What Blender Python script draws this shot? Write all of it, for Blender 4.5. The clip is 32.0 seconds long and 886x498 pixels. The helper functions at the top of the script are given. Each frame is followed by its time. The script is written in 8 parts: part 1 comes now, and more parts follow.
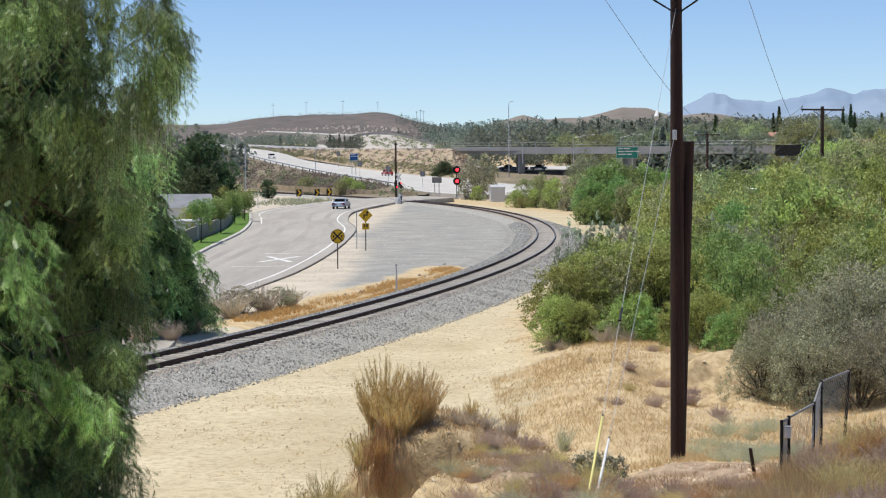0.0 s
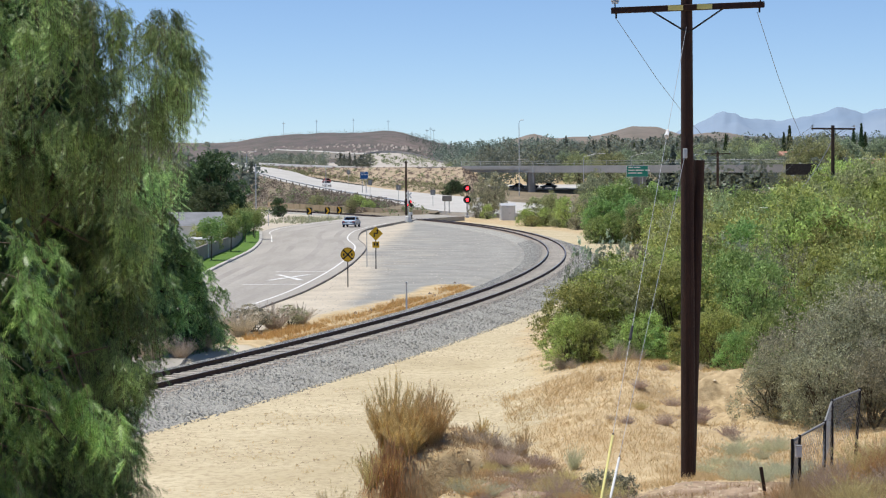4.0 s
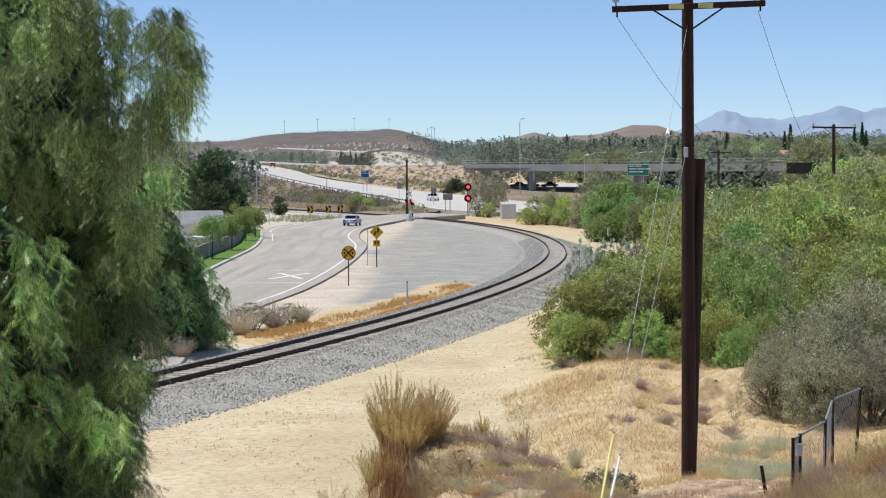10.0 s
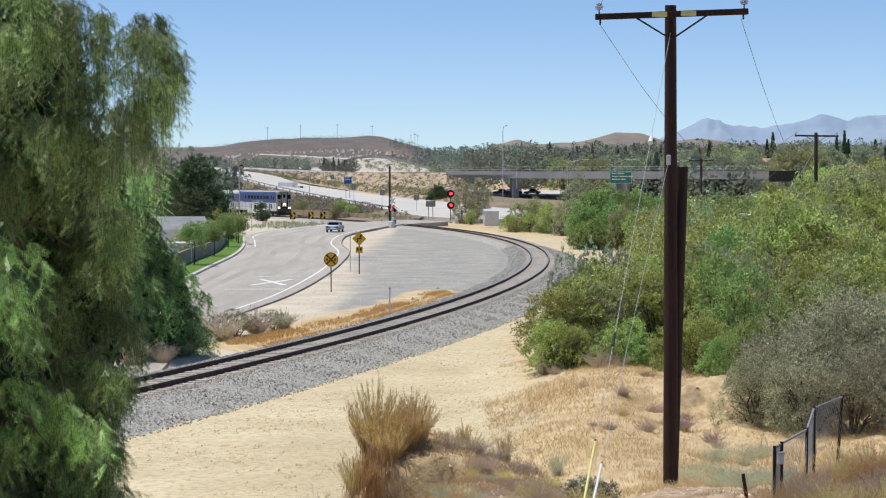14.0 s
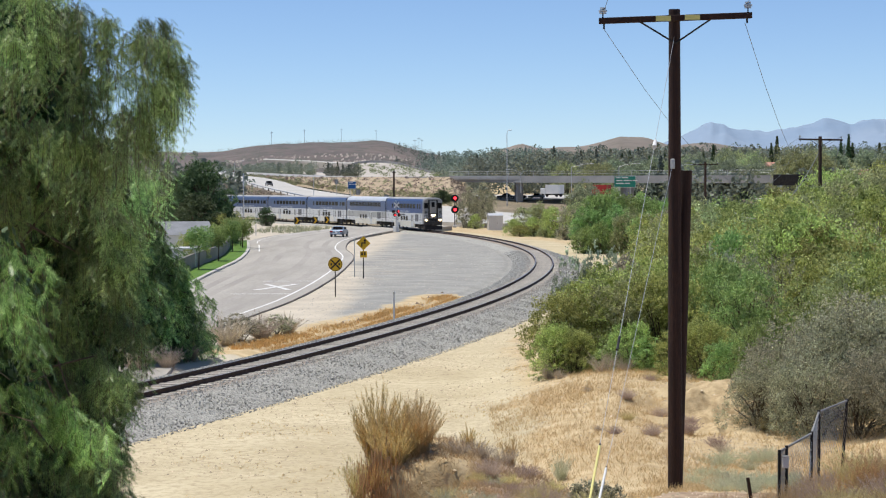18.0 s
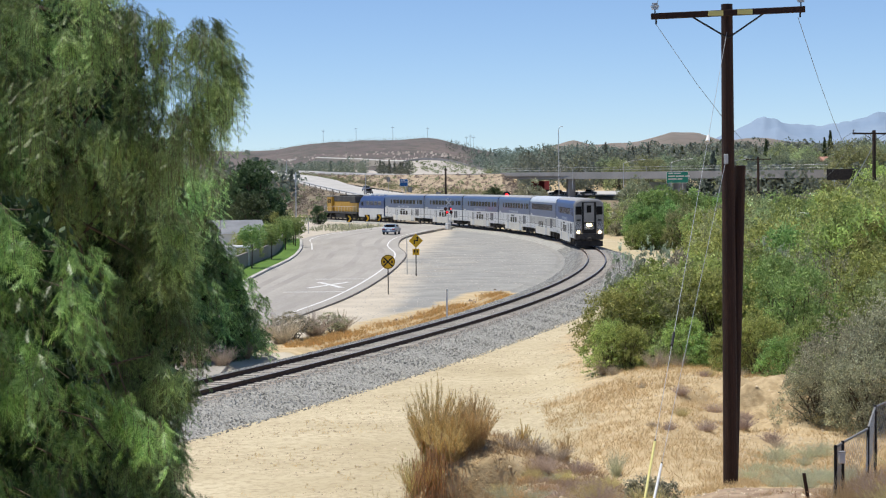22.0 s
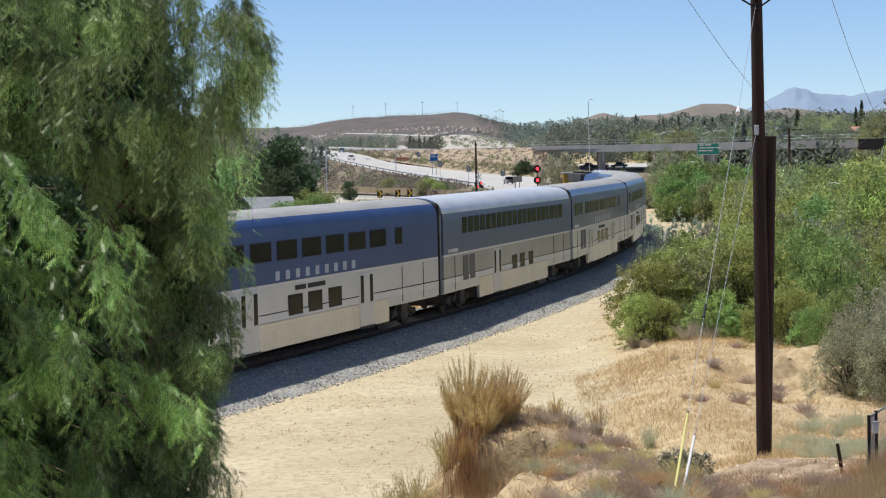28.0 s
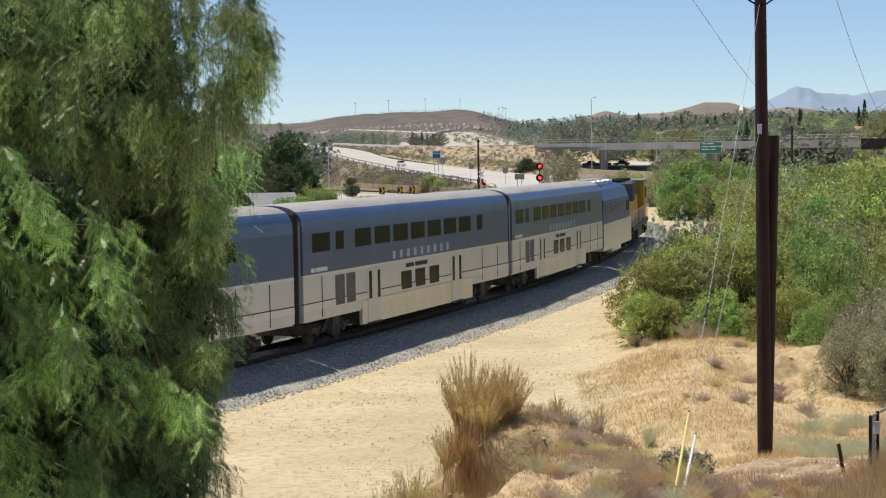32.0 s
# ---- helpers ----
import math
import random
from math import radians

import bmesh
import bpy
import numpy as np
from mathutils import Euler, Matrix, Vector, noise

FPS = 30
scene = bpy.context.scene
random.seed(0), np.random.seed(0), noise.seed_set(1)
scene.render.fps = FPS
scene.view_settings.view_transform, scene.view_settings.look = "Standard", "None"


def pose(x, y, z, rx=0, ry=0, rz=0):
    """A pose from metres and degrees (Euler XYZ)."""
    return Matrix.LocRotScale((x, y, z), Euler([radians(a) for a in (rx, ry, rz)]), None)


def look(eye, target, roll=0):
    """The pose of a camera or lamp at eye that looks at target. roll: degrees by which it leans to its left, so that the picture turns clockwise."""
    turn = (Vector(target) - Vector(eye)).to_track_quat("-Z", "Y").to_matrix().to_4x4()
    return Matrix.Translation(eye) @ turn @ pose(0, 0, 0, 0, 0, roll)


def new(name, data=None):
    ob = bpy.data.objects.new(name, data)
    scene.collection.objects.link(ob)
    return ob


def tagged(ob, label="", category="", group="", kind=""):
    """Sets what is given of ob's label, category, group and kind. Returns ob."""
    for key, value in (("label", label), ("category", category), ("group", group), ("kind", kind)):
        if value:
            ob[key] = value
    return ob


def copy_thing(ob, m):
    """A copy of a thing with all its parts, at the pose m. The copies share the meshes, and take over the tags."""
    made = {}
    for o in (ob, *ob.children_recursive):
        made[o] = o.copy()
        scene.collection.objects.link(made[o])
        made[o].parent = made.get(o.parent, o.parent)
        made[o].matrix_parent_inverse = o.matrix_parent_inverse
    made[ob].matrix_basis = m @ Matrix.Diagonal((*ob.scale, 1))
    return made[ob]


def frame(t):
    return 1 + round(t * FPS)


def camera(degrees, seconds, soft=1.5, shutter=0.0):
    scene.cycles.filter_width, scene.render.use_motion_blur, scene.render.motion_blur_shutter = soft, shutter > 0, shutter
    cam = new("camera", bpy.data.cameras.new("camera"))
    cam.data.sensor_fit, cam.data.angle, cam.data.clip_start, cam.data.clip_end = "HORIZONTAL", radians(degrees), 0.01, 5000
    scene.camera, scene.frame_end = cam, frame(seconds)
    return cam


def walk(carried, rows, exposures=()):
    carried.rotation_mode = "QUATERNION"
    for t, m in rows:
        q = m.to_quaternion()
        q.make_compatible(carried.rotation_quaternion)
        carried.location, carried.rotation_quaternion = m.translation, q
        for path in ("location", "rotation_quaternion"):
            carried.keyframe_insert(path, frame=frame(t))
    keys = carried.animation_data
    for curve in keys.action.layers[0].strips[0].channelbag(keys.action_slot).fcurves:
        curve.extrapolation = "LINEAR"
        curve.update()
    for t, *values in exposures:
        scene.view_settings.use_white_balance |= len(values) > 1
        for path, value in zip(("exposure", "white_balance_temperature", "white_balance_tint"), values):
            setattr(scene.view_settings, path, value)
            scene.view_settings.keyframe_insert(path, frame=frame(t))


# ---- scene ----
import itertools
import collections

# ---------------------------------------------------------------- camera
cam = camera(25.8, 32.0, soft=1.15)


def aim(x, y, z, yaw, pitch, roll):
    """Camera pose from its place and its yaw to the left, pitch up and roll, in degrees."""
    a, b = radians(yaw), radians(pitch)
    way = Vector((-math.sin(a) * math.cos(b), math.cos(a) * math.cos(b), math.sin(b)))
    eye = Vector((x, y, z))
    return look(eye, eye + way * 100, roll)


PATH = [
    (0, 0.006, 0.008, 6.506, -0.006, -2.675, -0.400),
    (0.5, 0.007, 0.025, 6.500, -0.057, -2.398, -0.287),
    (1, 0.009, 0.036, 6.497, -0.070, -2.398, -0.213),
    (1.5, 0.010, 0.057, 6.502, 0.016, -2.232, -0.328),
    (2, 0.008, 0.020, 6.502, 0.219, -2.167, -0.311),
    (2.5, 0.006, 0.012, 6.505, 0.206, -2.114, -0.157),
    (4.5, 0.002, 0.006, 6.500, 0.450, -2.141, -0.490),
    (5, 0.002, -0.005, 6.507, 0.675, -2.223, -0.705),
    (5.5, -0.002, -0.012, 6.496, 0.680, -2.219, -0.616),
    (6, 0.016, -0.001, 6.496, 0.491, -2.197, -0.375),
    (6.5, 0.003, 0.012, 6.493, 0.615, -2.655, -0.336),
    (7, 0.004, 0.006, 6.500, 0.664, -2.911, -0.453),
    (7.5, 0.007, 0.030, 6.501, 0.646, -2.603, -0.348),
    (8, 0.008, 0.037, 6.505, 0.664, -2.404, -0.467),
    (8.5, 0.006, 0.013, 6.501, 0.719, -2.350, -0.392),
    (9, 0.006, -0.014, 6.499, 0.688, -2.272, -0.453),
    (9.5, 0.005, -0.022, 6.504, 0.453, -2.251, -0.391),
    (10, 0.002, 0.000, 6.501, 0.313, -2.167, -0.287),
    (10.5, 0.006, 0.006, 6.500, 0.226, -2.087, -0.148),
    (11, 0.009, 0.020, 6.503, 0.213, -2.061, -0.104),
    (11.5, 0.005, 0.020, 6.498, 0.183, -2.149, -0.050),
    (12, 0.006, 0.002, 6.505, 0.163, -2.186, -0.074),
    (12.5, 0.008, 0.012, 6.498, 0.240, -2.171, 0.103),
    (13, 0.002, -0.010, 6.497, -0.000, -2.067, 0.000),
    (13.5, 0.009, 0.007, 6.506, -0.114, -2.010, -0.052),
    (14, 0.008, 0.033, 6.502, -0.200, -1.968, -0.067),
    (14.5, 0.006, 0.026, 6.501, -0.175, -1.892, 0.006),
    (16.5, 0.004, 0.023, 6.503, -0.112, -1.890, 0.029),
    (17, 0.002, 0.001, 6.505, 0.003, -1.894, -0.086),
    (17.5, 0.011, 0.050, 6.502, -0.010, -1.860, -0.252),
    (18, 0.010, 0.039, 6.500, -0.074, -1.835, -0.175),
    (18.5, 0.003, 0.036, 6.506, -0.013, -1.689, 0.362),
    (19, 0.002, 0.007, 6.495, -0.088, -1.412, 0.212),
    (19.5, -0.008, -0.069, 6.487, -0.067, -1.722, -0.309),
    (20, 0.007, 0.013, 6.495, -0.060, -2.061, -0.785),
    (20.5, 0.003, 0.004, 6.502, 0.044, -2.155, -0.856),
    (21, 0.002, 0.051, 6.503, 0.373, -2.105, -0.567),
    (21.5, -0.008, 0.016, 6.503, 0.820, -1.914, -0.638),
    (22, -0.014, -0.008, 6.498, 1.470, -1.908, -0.596),
    (22.5, -0.020, -0.049, 6.502, 2.004, -2.051, -0.313),
    (23, -0.020, -0.044, 6.502, 2.280, -2.157, -0.427),
    (23.5, -0.009, -0.038, 6.497, 2.485, -2.229, -0.703),
    (24, -0.009, -0.048, 6.497, 2.554, -2.254, -0.884),
    (24.5, -0.005, -0.065, 6.500, 2.583, -2.363, -0.991),
    (25, -0.012, -0.038, 6.496, 2.473, -2.468, -1.130),
    (25.5, -0.015, -0.051, 6.498, 2.450, -2.482, -1.203),
    (27.5, -0.010, -0.027, 6.497, 2.404, -2.541, -1.352),
    (28, -0.013, -0.051, 6.497, 2.401, -2.646, -1.258),
    (28.5, -0.006, -0.029, 6.506, 2.330, -2.680, -1.441),
    (29, -0.001, -0.016, 6.497, 2.303, -2.649, -1.311),
    (29.5, -0.007, -0.021, 6.504, 2.282, -2.581, -1.418),
    (30, -0.005, -0.001, 6.497, 2.288, -2.627, -1.415),
    (30.5, -0.008, 0.007, 6.501, 2.248, -2.606, -1.356),
    (31, -0.007, -0.012, 6.494, 2.204, -2.505, -1.081),
    (31.5, -0.016, -0.015, 6.490, 2.238, -2.595, -1.001),
    (32, -0.012, 0.012, 6.499, 2.459, -2.734, -0.893),
]
walk(cam, [(r[0], aim(*r[1:])) for r in PATH], exposures=[(0.0, 0.05, 6500, 10), (29.3, 0.05, 6500, 10), (29.9, 0.06, 7120, 10), (32.0, 0.06, 7120, 10)])

# ---------------------------------------------------------------- light
SUN_AWAY = Vector((-0.955, 0.297, 0))          # ground direction towards the sun
SUN_UP = 73.0
world = bpy.data.worlds.new("sky")
scene.world = world
world.use_nodes = True
wn = world.node_tree.nodes
sky = wn.new("ShaderNodeTexSky")
sky.sky_type = 'NISHITA'
sky.sun_disc = False
sky.sun_elevation = radians(SUN_UP)
sky.sun_rotation = math.atan2(SUN_AWAY.x, SUN_AWAY.y)
sky.altitude = 1800
sky.air_density, sky.dust_density, sky.ozone_density = 0.8, 0.1, 2.0
tint = wn.new("ShaderNodeMix")
tint.data_type, tint.blend_type = 'RGBA', 'MULTIPLY'
tint.inputs[0].default_value = 1.0
tint.inputs[7].default_value = (0.87, 0.955, 1.09, 1)
world.node_tree.links.new(sky.outputs[0], tint.inputs[6])
world.node_tree.links.new(tint.outputs[2], wn["Background"].inputs[0])
wn["Background"].inputs[1].default_value = 0.112

sun = new("sun", bpy.data.lights.new("sun", "SUN"))
sun.data.energy = 4.4
sun.data.angle = radians(0.55)
sun.data.color = (1.0, 0.96, 0.89)
toward = (SUN_AWAY.normalized() * math.cos(radians(SUN_UP)) + Vector((0, 0, math.sin(radians(SUN_UP)))))
sun.matrix_world = look(toward * 200, (0, 0, 0))

# ---------------------------------------------------------------- materials
def node_setup(name):
    m = bpy.data.materials.new(name)
    m.use_nodes = True
    n = m.node_tree.nodes
    return m, n, m.node_tree.links, n["Principled BSDF"]


def surface(name, a, b, scale=2.0, fine=40.0, rough=0.85, metal=0.0, bump=0.3, c=None, mix_c=0.5, island=0.0, obj=0.0, dist=0.02, stretch=None, spec=0.3, coat=0.0):
    """A weathered surface: colours a and b in broad patches, c in fine grain, relief, per-piece variation."""
    m, n, l, p = node_setup(name)
    co = n.new("ShaderNodeTexCoord")
    vec = co.outputs["Object"]
    if stretch:
        mp = n.new("ShaderNodeMapping")
        mp.inputs["Scale"].default_value = stretch
        l.new(vec, mp.inputs[0])
        vec = mp.outputs[0]
    n1 = n.new("ShaderNodeTexNoise")
    n1.inputs["Scale"].default_value, n1.inputs["Detail"].default_value, n1.inputs["Roughness"].default_value = scale, 6, 0.6
    n2 = n.new("ShaderNodeTexNoise")
    n2.inputs["Scale"].default_value, n2.inputs["Detail"].default_value, n2.inputs["Roughness"].default_value = fine, 4, 0.65
    l.new(vec, n1.inputs["Vector"]), l.new(vec, n2.inputs["Vector"])
    r1 = n.new("ShaderNodeValToRGB")
    r1.color_ramp.elements[0].position, r1.color_ramp.elements[1].position = 0.36, 0.64
    r1.color_ramp.elements[0].color, r1.color_ramp.elements[1].color = (*a, 1), (*b, 1)
    l.new(n1.outputs[0], r1.inputs[0])
    col = r1.outputs[0]
    if c:
        r2 = n.new("ShaderNodeValToRGB")
        r2.color_ramp.elements[0].position, r2.color_ramp.elements[1].position = 0.45, 0.65
        r2.color_ramp.elements[0].color, r2.color_ramp.elements[1].color = (0, 0, 0, 1), (mix_c, mix_c, mix_c, 1)
        l.new(n2.outputs[0], r2.inputs[0])
        mx = n.new("ShaderNodeMix")
        mx.data_type = 'RGBA'
        l.new(r2.outputs[0], mx.inputs[0]), l.new(col, mx.inputs[6])
        mx.inputs[7].default_value = (*c, 1)
        col = mx.outputs[2]
    for amount, kind, sock in ((island, "ShaderNodeNewGeometry", "Random Per Island"), (obj, "ShaderNodeObjectInfo", "Random")):
        if amount:
            g = n.new(kind)
            mr = n.new("ShaderNodeMapRange")
            mr.inputs[3].default_value, mr.inputs[4].default_value = 1 - amount, 1 + amount
            l.new(g.outputs[sock], mr.inputs[0])
            hs = n.new("ShaderNodeHueSaturation")
            l.new(mr.outputs[0], hs.inputs["Value"]), l.new(col, hs.inputs["Color"])
            col = hs.outputs[0]
    l.new(col, p.inputs["Base Color"])
    p.inputs["Roughness"].default_value, p.inputs["Metallic"].default_value = rough, metal
    p.inputs["Specular IOR Level"].default_value = spec
    p.inputs["Coat Weight"].default_value = coat
    if bump:
        bm_ = n.new("ShaderNodeBump")
        bm_.inputs["Strength"].default_value, bm_.inputs["Distance"].default_value = bump, dist
        l.new(n2.outputs[0], bm_.inputs["Height"]), l.new(bm_.outputs[0], p.inputs["Normal"])
    return m


def foliage(name, a, b, rough=0.6, trans=0.35, obj=0.15, hue=0.03, tone=False):
    """Leaves: colour varies leaf by leaf, spray by spray and plant by plant; light passes through."""
    m, n, l, p = node_setup(name)
    g = n.new("ShaderNodeNewGeometry")
    r = n.new("ShaderNodeValToRGB")
    r.color_ramp.elements[0].color, r.color_ramp.elements[1].color = (*a, 1), (*b, 1)
    l.new(g.outputs["Random Per Island"], r.inputs[0])
    o = n.new("ShaderNodeObjectInfo")
    mr = n.new("ShaderNodeMapRange")
    mr.inputs[3].default_value, mr.inputs[4].default_value = 1 - obj, 1 + obj
    l.new(o.outputs["Random"], mr.inputs[0])
    mh = n.new("ShaderNodeMapRange")
    mh.inputs[3].default_value, mh.inputs[4].default_value = 0.5 - hue, 0.5 + hue
    l.new(o.outputs["Random"], mh.inputs[0])
    hs = n.new("ShaderNodeHueSaturation")
    value = mr.outputs[0]
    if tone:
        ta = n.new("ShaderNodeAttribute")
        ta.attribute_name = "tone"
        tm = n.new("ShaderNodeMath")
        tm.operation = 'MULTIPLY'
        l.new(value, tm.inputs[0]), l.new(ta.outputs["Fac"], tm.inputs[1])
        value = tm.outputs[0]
    l.new(r.outputs[0], hs.inputs["Color"]), l.new(value, hs.inputs["Value"]), l.new(mh.outputs[0], hs.inputs["Hue"])
    l.new(hs.outputs[0], p.inputs["Base Color"])
    p.inputs["Roughness"].default_value = rough
    p.inputs["Specular IOR Level"].default_value = 0.35
    t = n.new("ShaderNodeBsdfTranslucent")
    l.new(hs.outputs[0], t.inputs[0])
    mx = n.new("ShaderNodeMixShader")
    mx.inputs[0].default_value = trans
    l.new(p.outputs[0], mx.inputs[1]), l.new(t.outputs[0], mx.inputs[2])
    l.new(mx.outputs[0], n["Material Output"].inputs[0])
    return m


def plain(name, col, rough=0.5, metal=0.0, glow=0.0, vary=0.08, coat=0.0):
    if glow:
        m, n, l, p = node_setup(name)
        p.inputs["Base Color"].default_value = (*col, 1)
        p.inputs["Emission Color"].default_value = (*col, 1)
        p.inputs["Emission Strength"].default_value = glow
        p.inputs["Roughness"].default_value = rough
        return m
    a = tuple(v * (1 - vary) for v in col)
    b = tuple(min(1, v * (1 + vary)) for v in col)
    return surface(name, a, b, 1.5, 25, rough, metal, 0.05, c=tuple(v * 0.8 for v in col), mix_c=0.25, coat=coat)


def add_zone(m, name, a, b, scale):
    """Blends a second soil into a surface where the named attribute says so."""
    n, l = m.node_tree.nodes, m.node_tree.links
    p = n["Principled BSDF"]
    old = p.inputs["Base Color"].links[0].from_socket
    at_ = n.new("ShaderNodeAttribute")
    at_.attribute_name = name
    nz = n.new("ShaderNodeTexNoise")
    nz.inputs["Scale"].default_value, nz.inputs["Detail"].default_value = scale, 8
    co = n.new("ShaderNodeTexCoord")
    l.new(co.outputs["Object"], nz.inputs["Vector"])
    r = n.new("ShaderNodeValToRGB")
    r.color_ramp.elements[0].position, r.color_ramp.elements[1].position = 0.35, 0.65
    r.color_ramp.elements[0].color, r.color_ramp.elements[1].color = (*a, 1), (*b, 1)
    l.new(nz.outputs[0], r.inputs[0])
    mx = n.new("ShaderNodeMix")
    mx.data_type = 'RGBA'
    edge_noise = n.new("ShaderNodeTexNoise")
    edge_noise.inputs["Scale"].default_value, edge_noise.inputs["Detail"].default_value, edge_noise.inputs["Roughness"].default_value = scale * 0.6, 7, 0.65
    l.new(co.outputs["Object"], edge_noise.inputs["Vector"])
    s1, s2 = n.new("ShaderNodeMath"), n.new("ShaderNodeMath")
    s1.operation, s2.operation = 'MULTIPLY_ADD', 'MULTIPLY_ADD'
    s1.inputs[1].default_value, s1.inputs[2].default_value = 2.0, -1.75
    l.new(at_.outputs["Fac"], s1.inputs[0])
    s2.inputs[1].default_value, s2.use_clamp = 2.5, True
    l.new(edge_noise.outputs[0], s2.inputs[0]), l.new(s1.outputs[0], s2.inputs[2])
    l.new(s2.outputs[0], mx.inputs[0]), l.new(old, mx.inputs[6]), l.new(r.outputs[0], mx.inputs[7])
    l.new(mx.outputs[2], p.inputs["Base Color"])


M = {}
M["sand"] = surface("sand", (0.49, 0.41, 0.255), (0.62, 0.535, 0.355), 0.22, 5.0, 0.95, 0, 0.5, c=(0.38, 0.30, 0.19), mix_c=0.75, dist=0.07)
add_zone(M["sand"], "pale", (0.46, 0.405, 0.32), (0.57, 0.505, 0.40), 0.35)
add_zone(M["sand"], "gravel", (0.26, 0.255, 0.235), (0.335, 0.33, 0.30), 0.35)
add_zone(M["sand"], "speck", (0.24, 0.23, 0.205), (0.50, 0.48, 0.43), 3.0)
add_zone(M["sand"], "straw", (0.44, 0.325, 0.18), (0.60, 0.475, 0.285), 1.6)
add_zone(M["sand"], "earth", (0.37, 0.27, 0.145), (0.58, 0.45, 0.265), 4.5)
add_zone(M["sand"], "litter", (0.25, 0.17, 0.11), (0.43, 0.32, 0.22), 2.5)
M["gravel"] = surface("gravel", (0.36, 0.34, 0.31), (0.50, 0.46, 0.41), 0.5, 5.0, 0.95, 0, 0.5, c=(0.24, 0.24, 0.24), mix_c=0.6, dist=0.05, stretch=(0.35, 0.1, 1))
M["ballast"] = surface("ballast", (0.36, 0.35, 0.31), (0.49, 0.475, 0.42), 4.0, 11.0, 0.9, 0, 1.0, c=(0.15, 0.15, 0.15), mix_c=0.85, dist=0.06)
M["gravel_stone"] = surface("gravel_stone", (0.30, 0.28, 0.25), (0.50, 0.46, 0.41), 3.0, 30, 0.9, 0, 0.3, island=0.3)
add_zone(M["ballast"], "rust", (0.27, 0.225, 0.18), (0.38, 0.325, 0.265), 2.0)
M["stone"] = surface("stone", (0.24, 0.235, 0.215), (0.60, 0.585, 0.53), 5.0, 30, 0.9, 0, 0.3, island=0.35)
M["asphalt"] = surface("asphalt", (0.345, 0.32, 0.28), (0.445, 0.415, 0.365), 0.6, 14.0, 0.9, 0, 0.2, c=(0.28, 0.265, 0.24), mix_c=0.4, stretch=(0.5, 0.06, 1))
M["concrete"] = surface("concrete", (0.46, 0.445, 0.41), (0.56, 0.54, 0.50), 0.15, 6, 0.9, 0, 0.15, c=(0.38, 0.365, 0.335), mix_c=0.4)
M["deck"] = surface("deck", (0.30, 0.30, 0.29), (0.38, 0.37, 0.36), 0.2, 5, 0.9, 0, 0.15, c=(0.24, 0.24, 0.23), mix_c=0.4)
M["paint"] = surface("road_paint", (0.70, 0.69, 0.66), (0.80, 0.79, 0.76), 2, 18, 0.8, 0, 0.1, c=(0.45, 0.44, 0.42), mix_c=0.5)
M["rail"] = surface("rail_steel", (0.055, 0.035, 0.03), (0.10, 0.065, 0.05), 3, 30, 0.7, 0.3, 0.2)
M["rail_top"] = surface("rail_running_surface", (0.35, 0.33, 0.31), (0.45, 0.43, 0.41), 1, 30, 0.35, 1.0, 0.05)
M["tie"] = surface("tie", (0.36, 0.33, 0.29), (0.47, 0.43, 0.37), 3, 20, 0.9, 0, 0.3, obj=0.15)
M["wood_dark"] = surface("creosoted_wood", (0.030, 0.014, 0.011), (0.060, 0.028, 0.020), 1.5, 20, 0.75, 0, 0.7, c=(0.012, 0.008, 0.007), mix_c=0.7, stretch=(6, 6, 0.35))
M["wood"] = surface("pole_wood", (0.055, 0.034, 0.024), (0.09, 0.06, 0.045), 1.5, 20, 0.85, 0, 0.5, stretch=(6, 6, 0.4))
M["bark"] = surface("bark", (0.07, 0.05, 0.035), (0.13, 0.10, 0.07), 3, 25, 0.95, 0, 0.7, stretch=(2, 2, 0.6))
M["steel"] = surface("galvanised_steel", (0.42, 0.43, 0.44), (0.55, 0.56, 0.57), 3, 30, 0.45, 0.8, 0.1)
M["metal_dark"] = surface("dark_metal", (0.02, 0.02, 0.022), (0.045, 0.043, 0.042), 3, 20, 0.6, 0.4, 0.1)
M["white"] = plain("white_paint", (0.72, 0.72, 0.70), 0.5)
M["yellow"] = plain("sign_yellow", (0.72, 0.42, 0.02), 0.5)
M["yellow_guard"] = plain("guard_yellow", (0.72, 0.66, 0.25), 0.6)
M["black"] = plain("black_paint", (0.015, 0.015, 0.016), 0.5)
M["green_sign"] = plain("sign_green", (0.02, 0.22, 0.17), 0.4)
M["blue_sign"] = plain("sign_blue", (0.02, 0.10, 0.28), 0.4)
M["red_lens"] = plain("red_lens", (1.0, 0.02, 0.03), 0.3, glow=6.0)
M["red_dark"] = plain("red_rim", (0.25, 0.01, 0.01), 0.4)
M["grass"] = foliage("lawn_blades", (0.06, 0.13, 0.015), (0.14, 0.24, 0.03), trans=0.3)
M["lawn"] = surface("lawn", (0.08, 0.16, 0.02), (0.13, 0.24, 0.035), 0.8, 14, 0.9, 0, 0.6, c=(0.05, 0.10, 0.015), mix_c=0.5)
M["straw"] = foliage("dry_grass", (0.56, 0.40, 0.18), (0.82, 0.64, 0.36), trans=0.4, hue=0.01)
M["straw_orange"] = foliage("orange_grass", (0.56, 0.34, 0.12), (0.76, 0.52, 0.23), trans=0.35, hue=0.01)
M["brush_olive"] = foliage("brush_olive_foliage", (0.58, 0.50, 0.23), (0.88, 0.78, 0.42), trans=0.5, hue=0.01)
M["brush_mauve"] = foliage("brush_mauve_foliage", (0.40, 0.30, 0.24), (0.70, 0.56, 0.46), trans=0.45, hue=0.01)
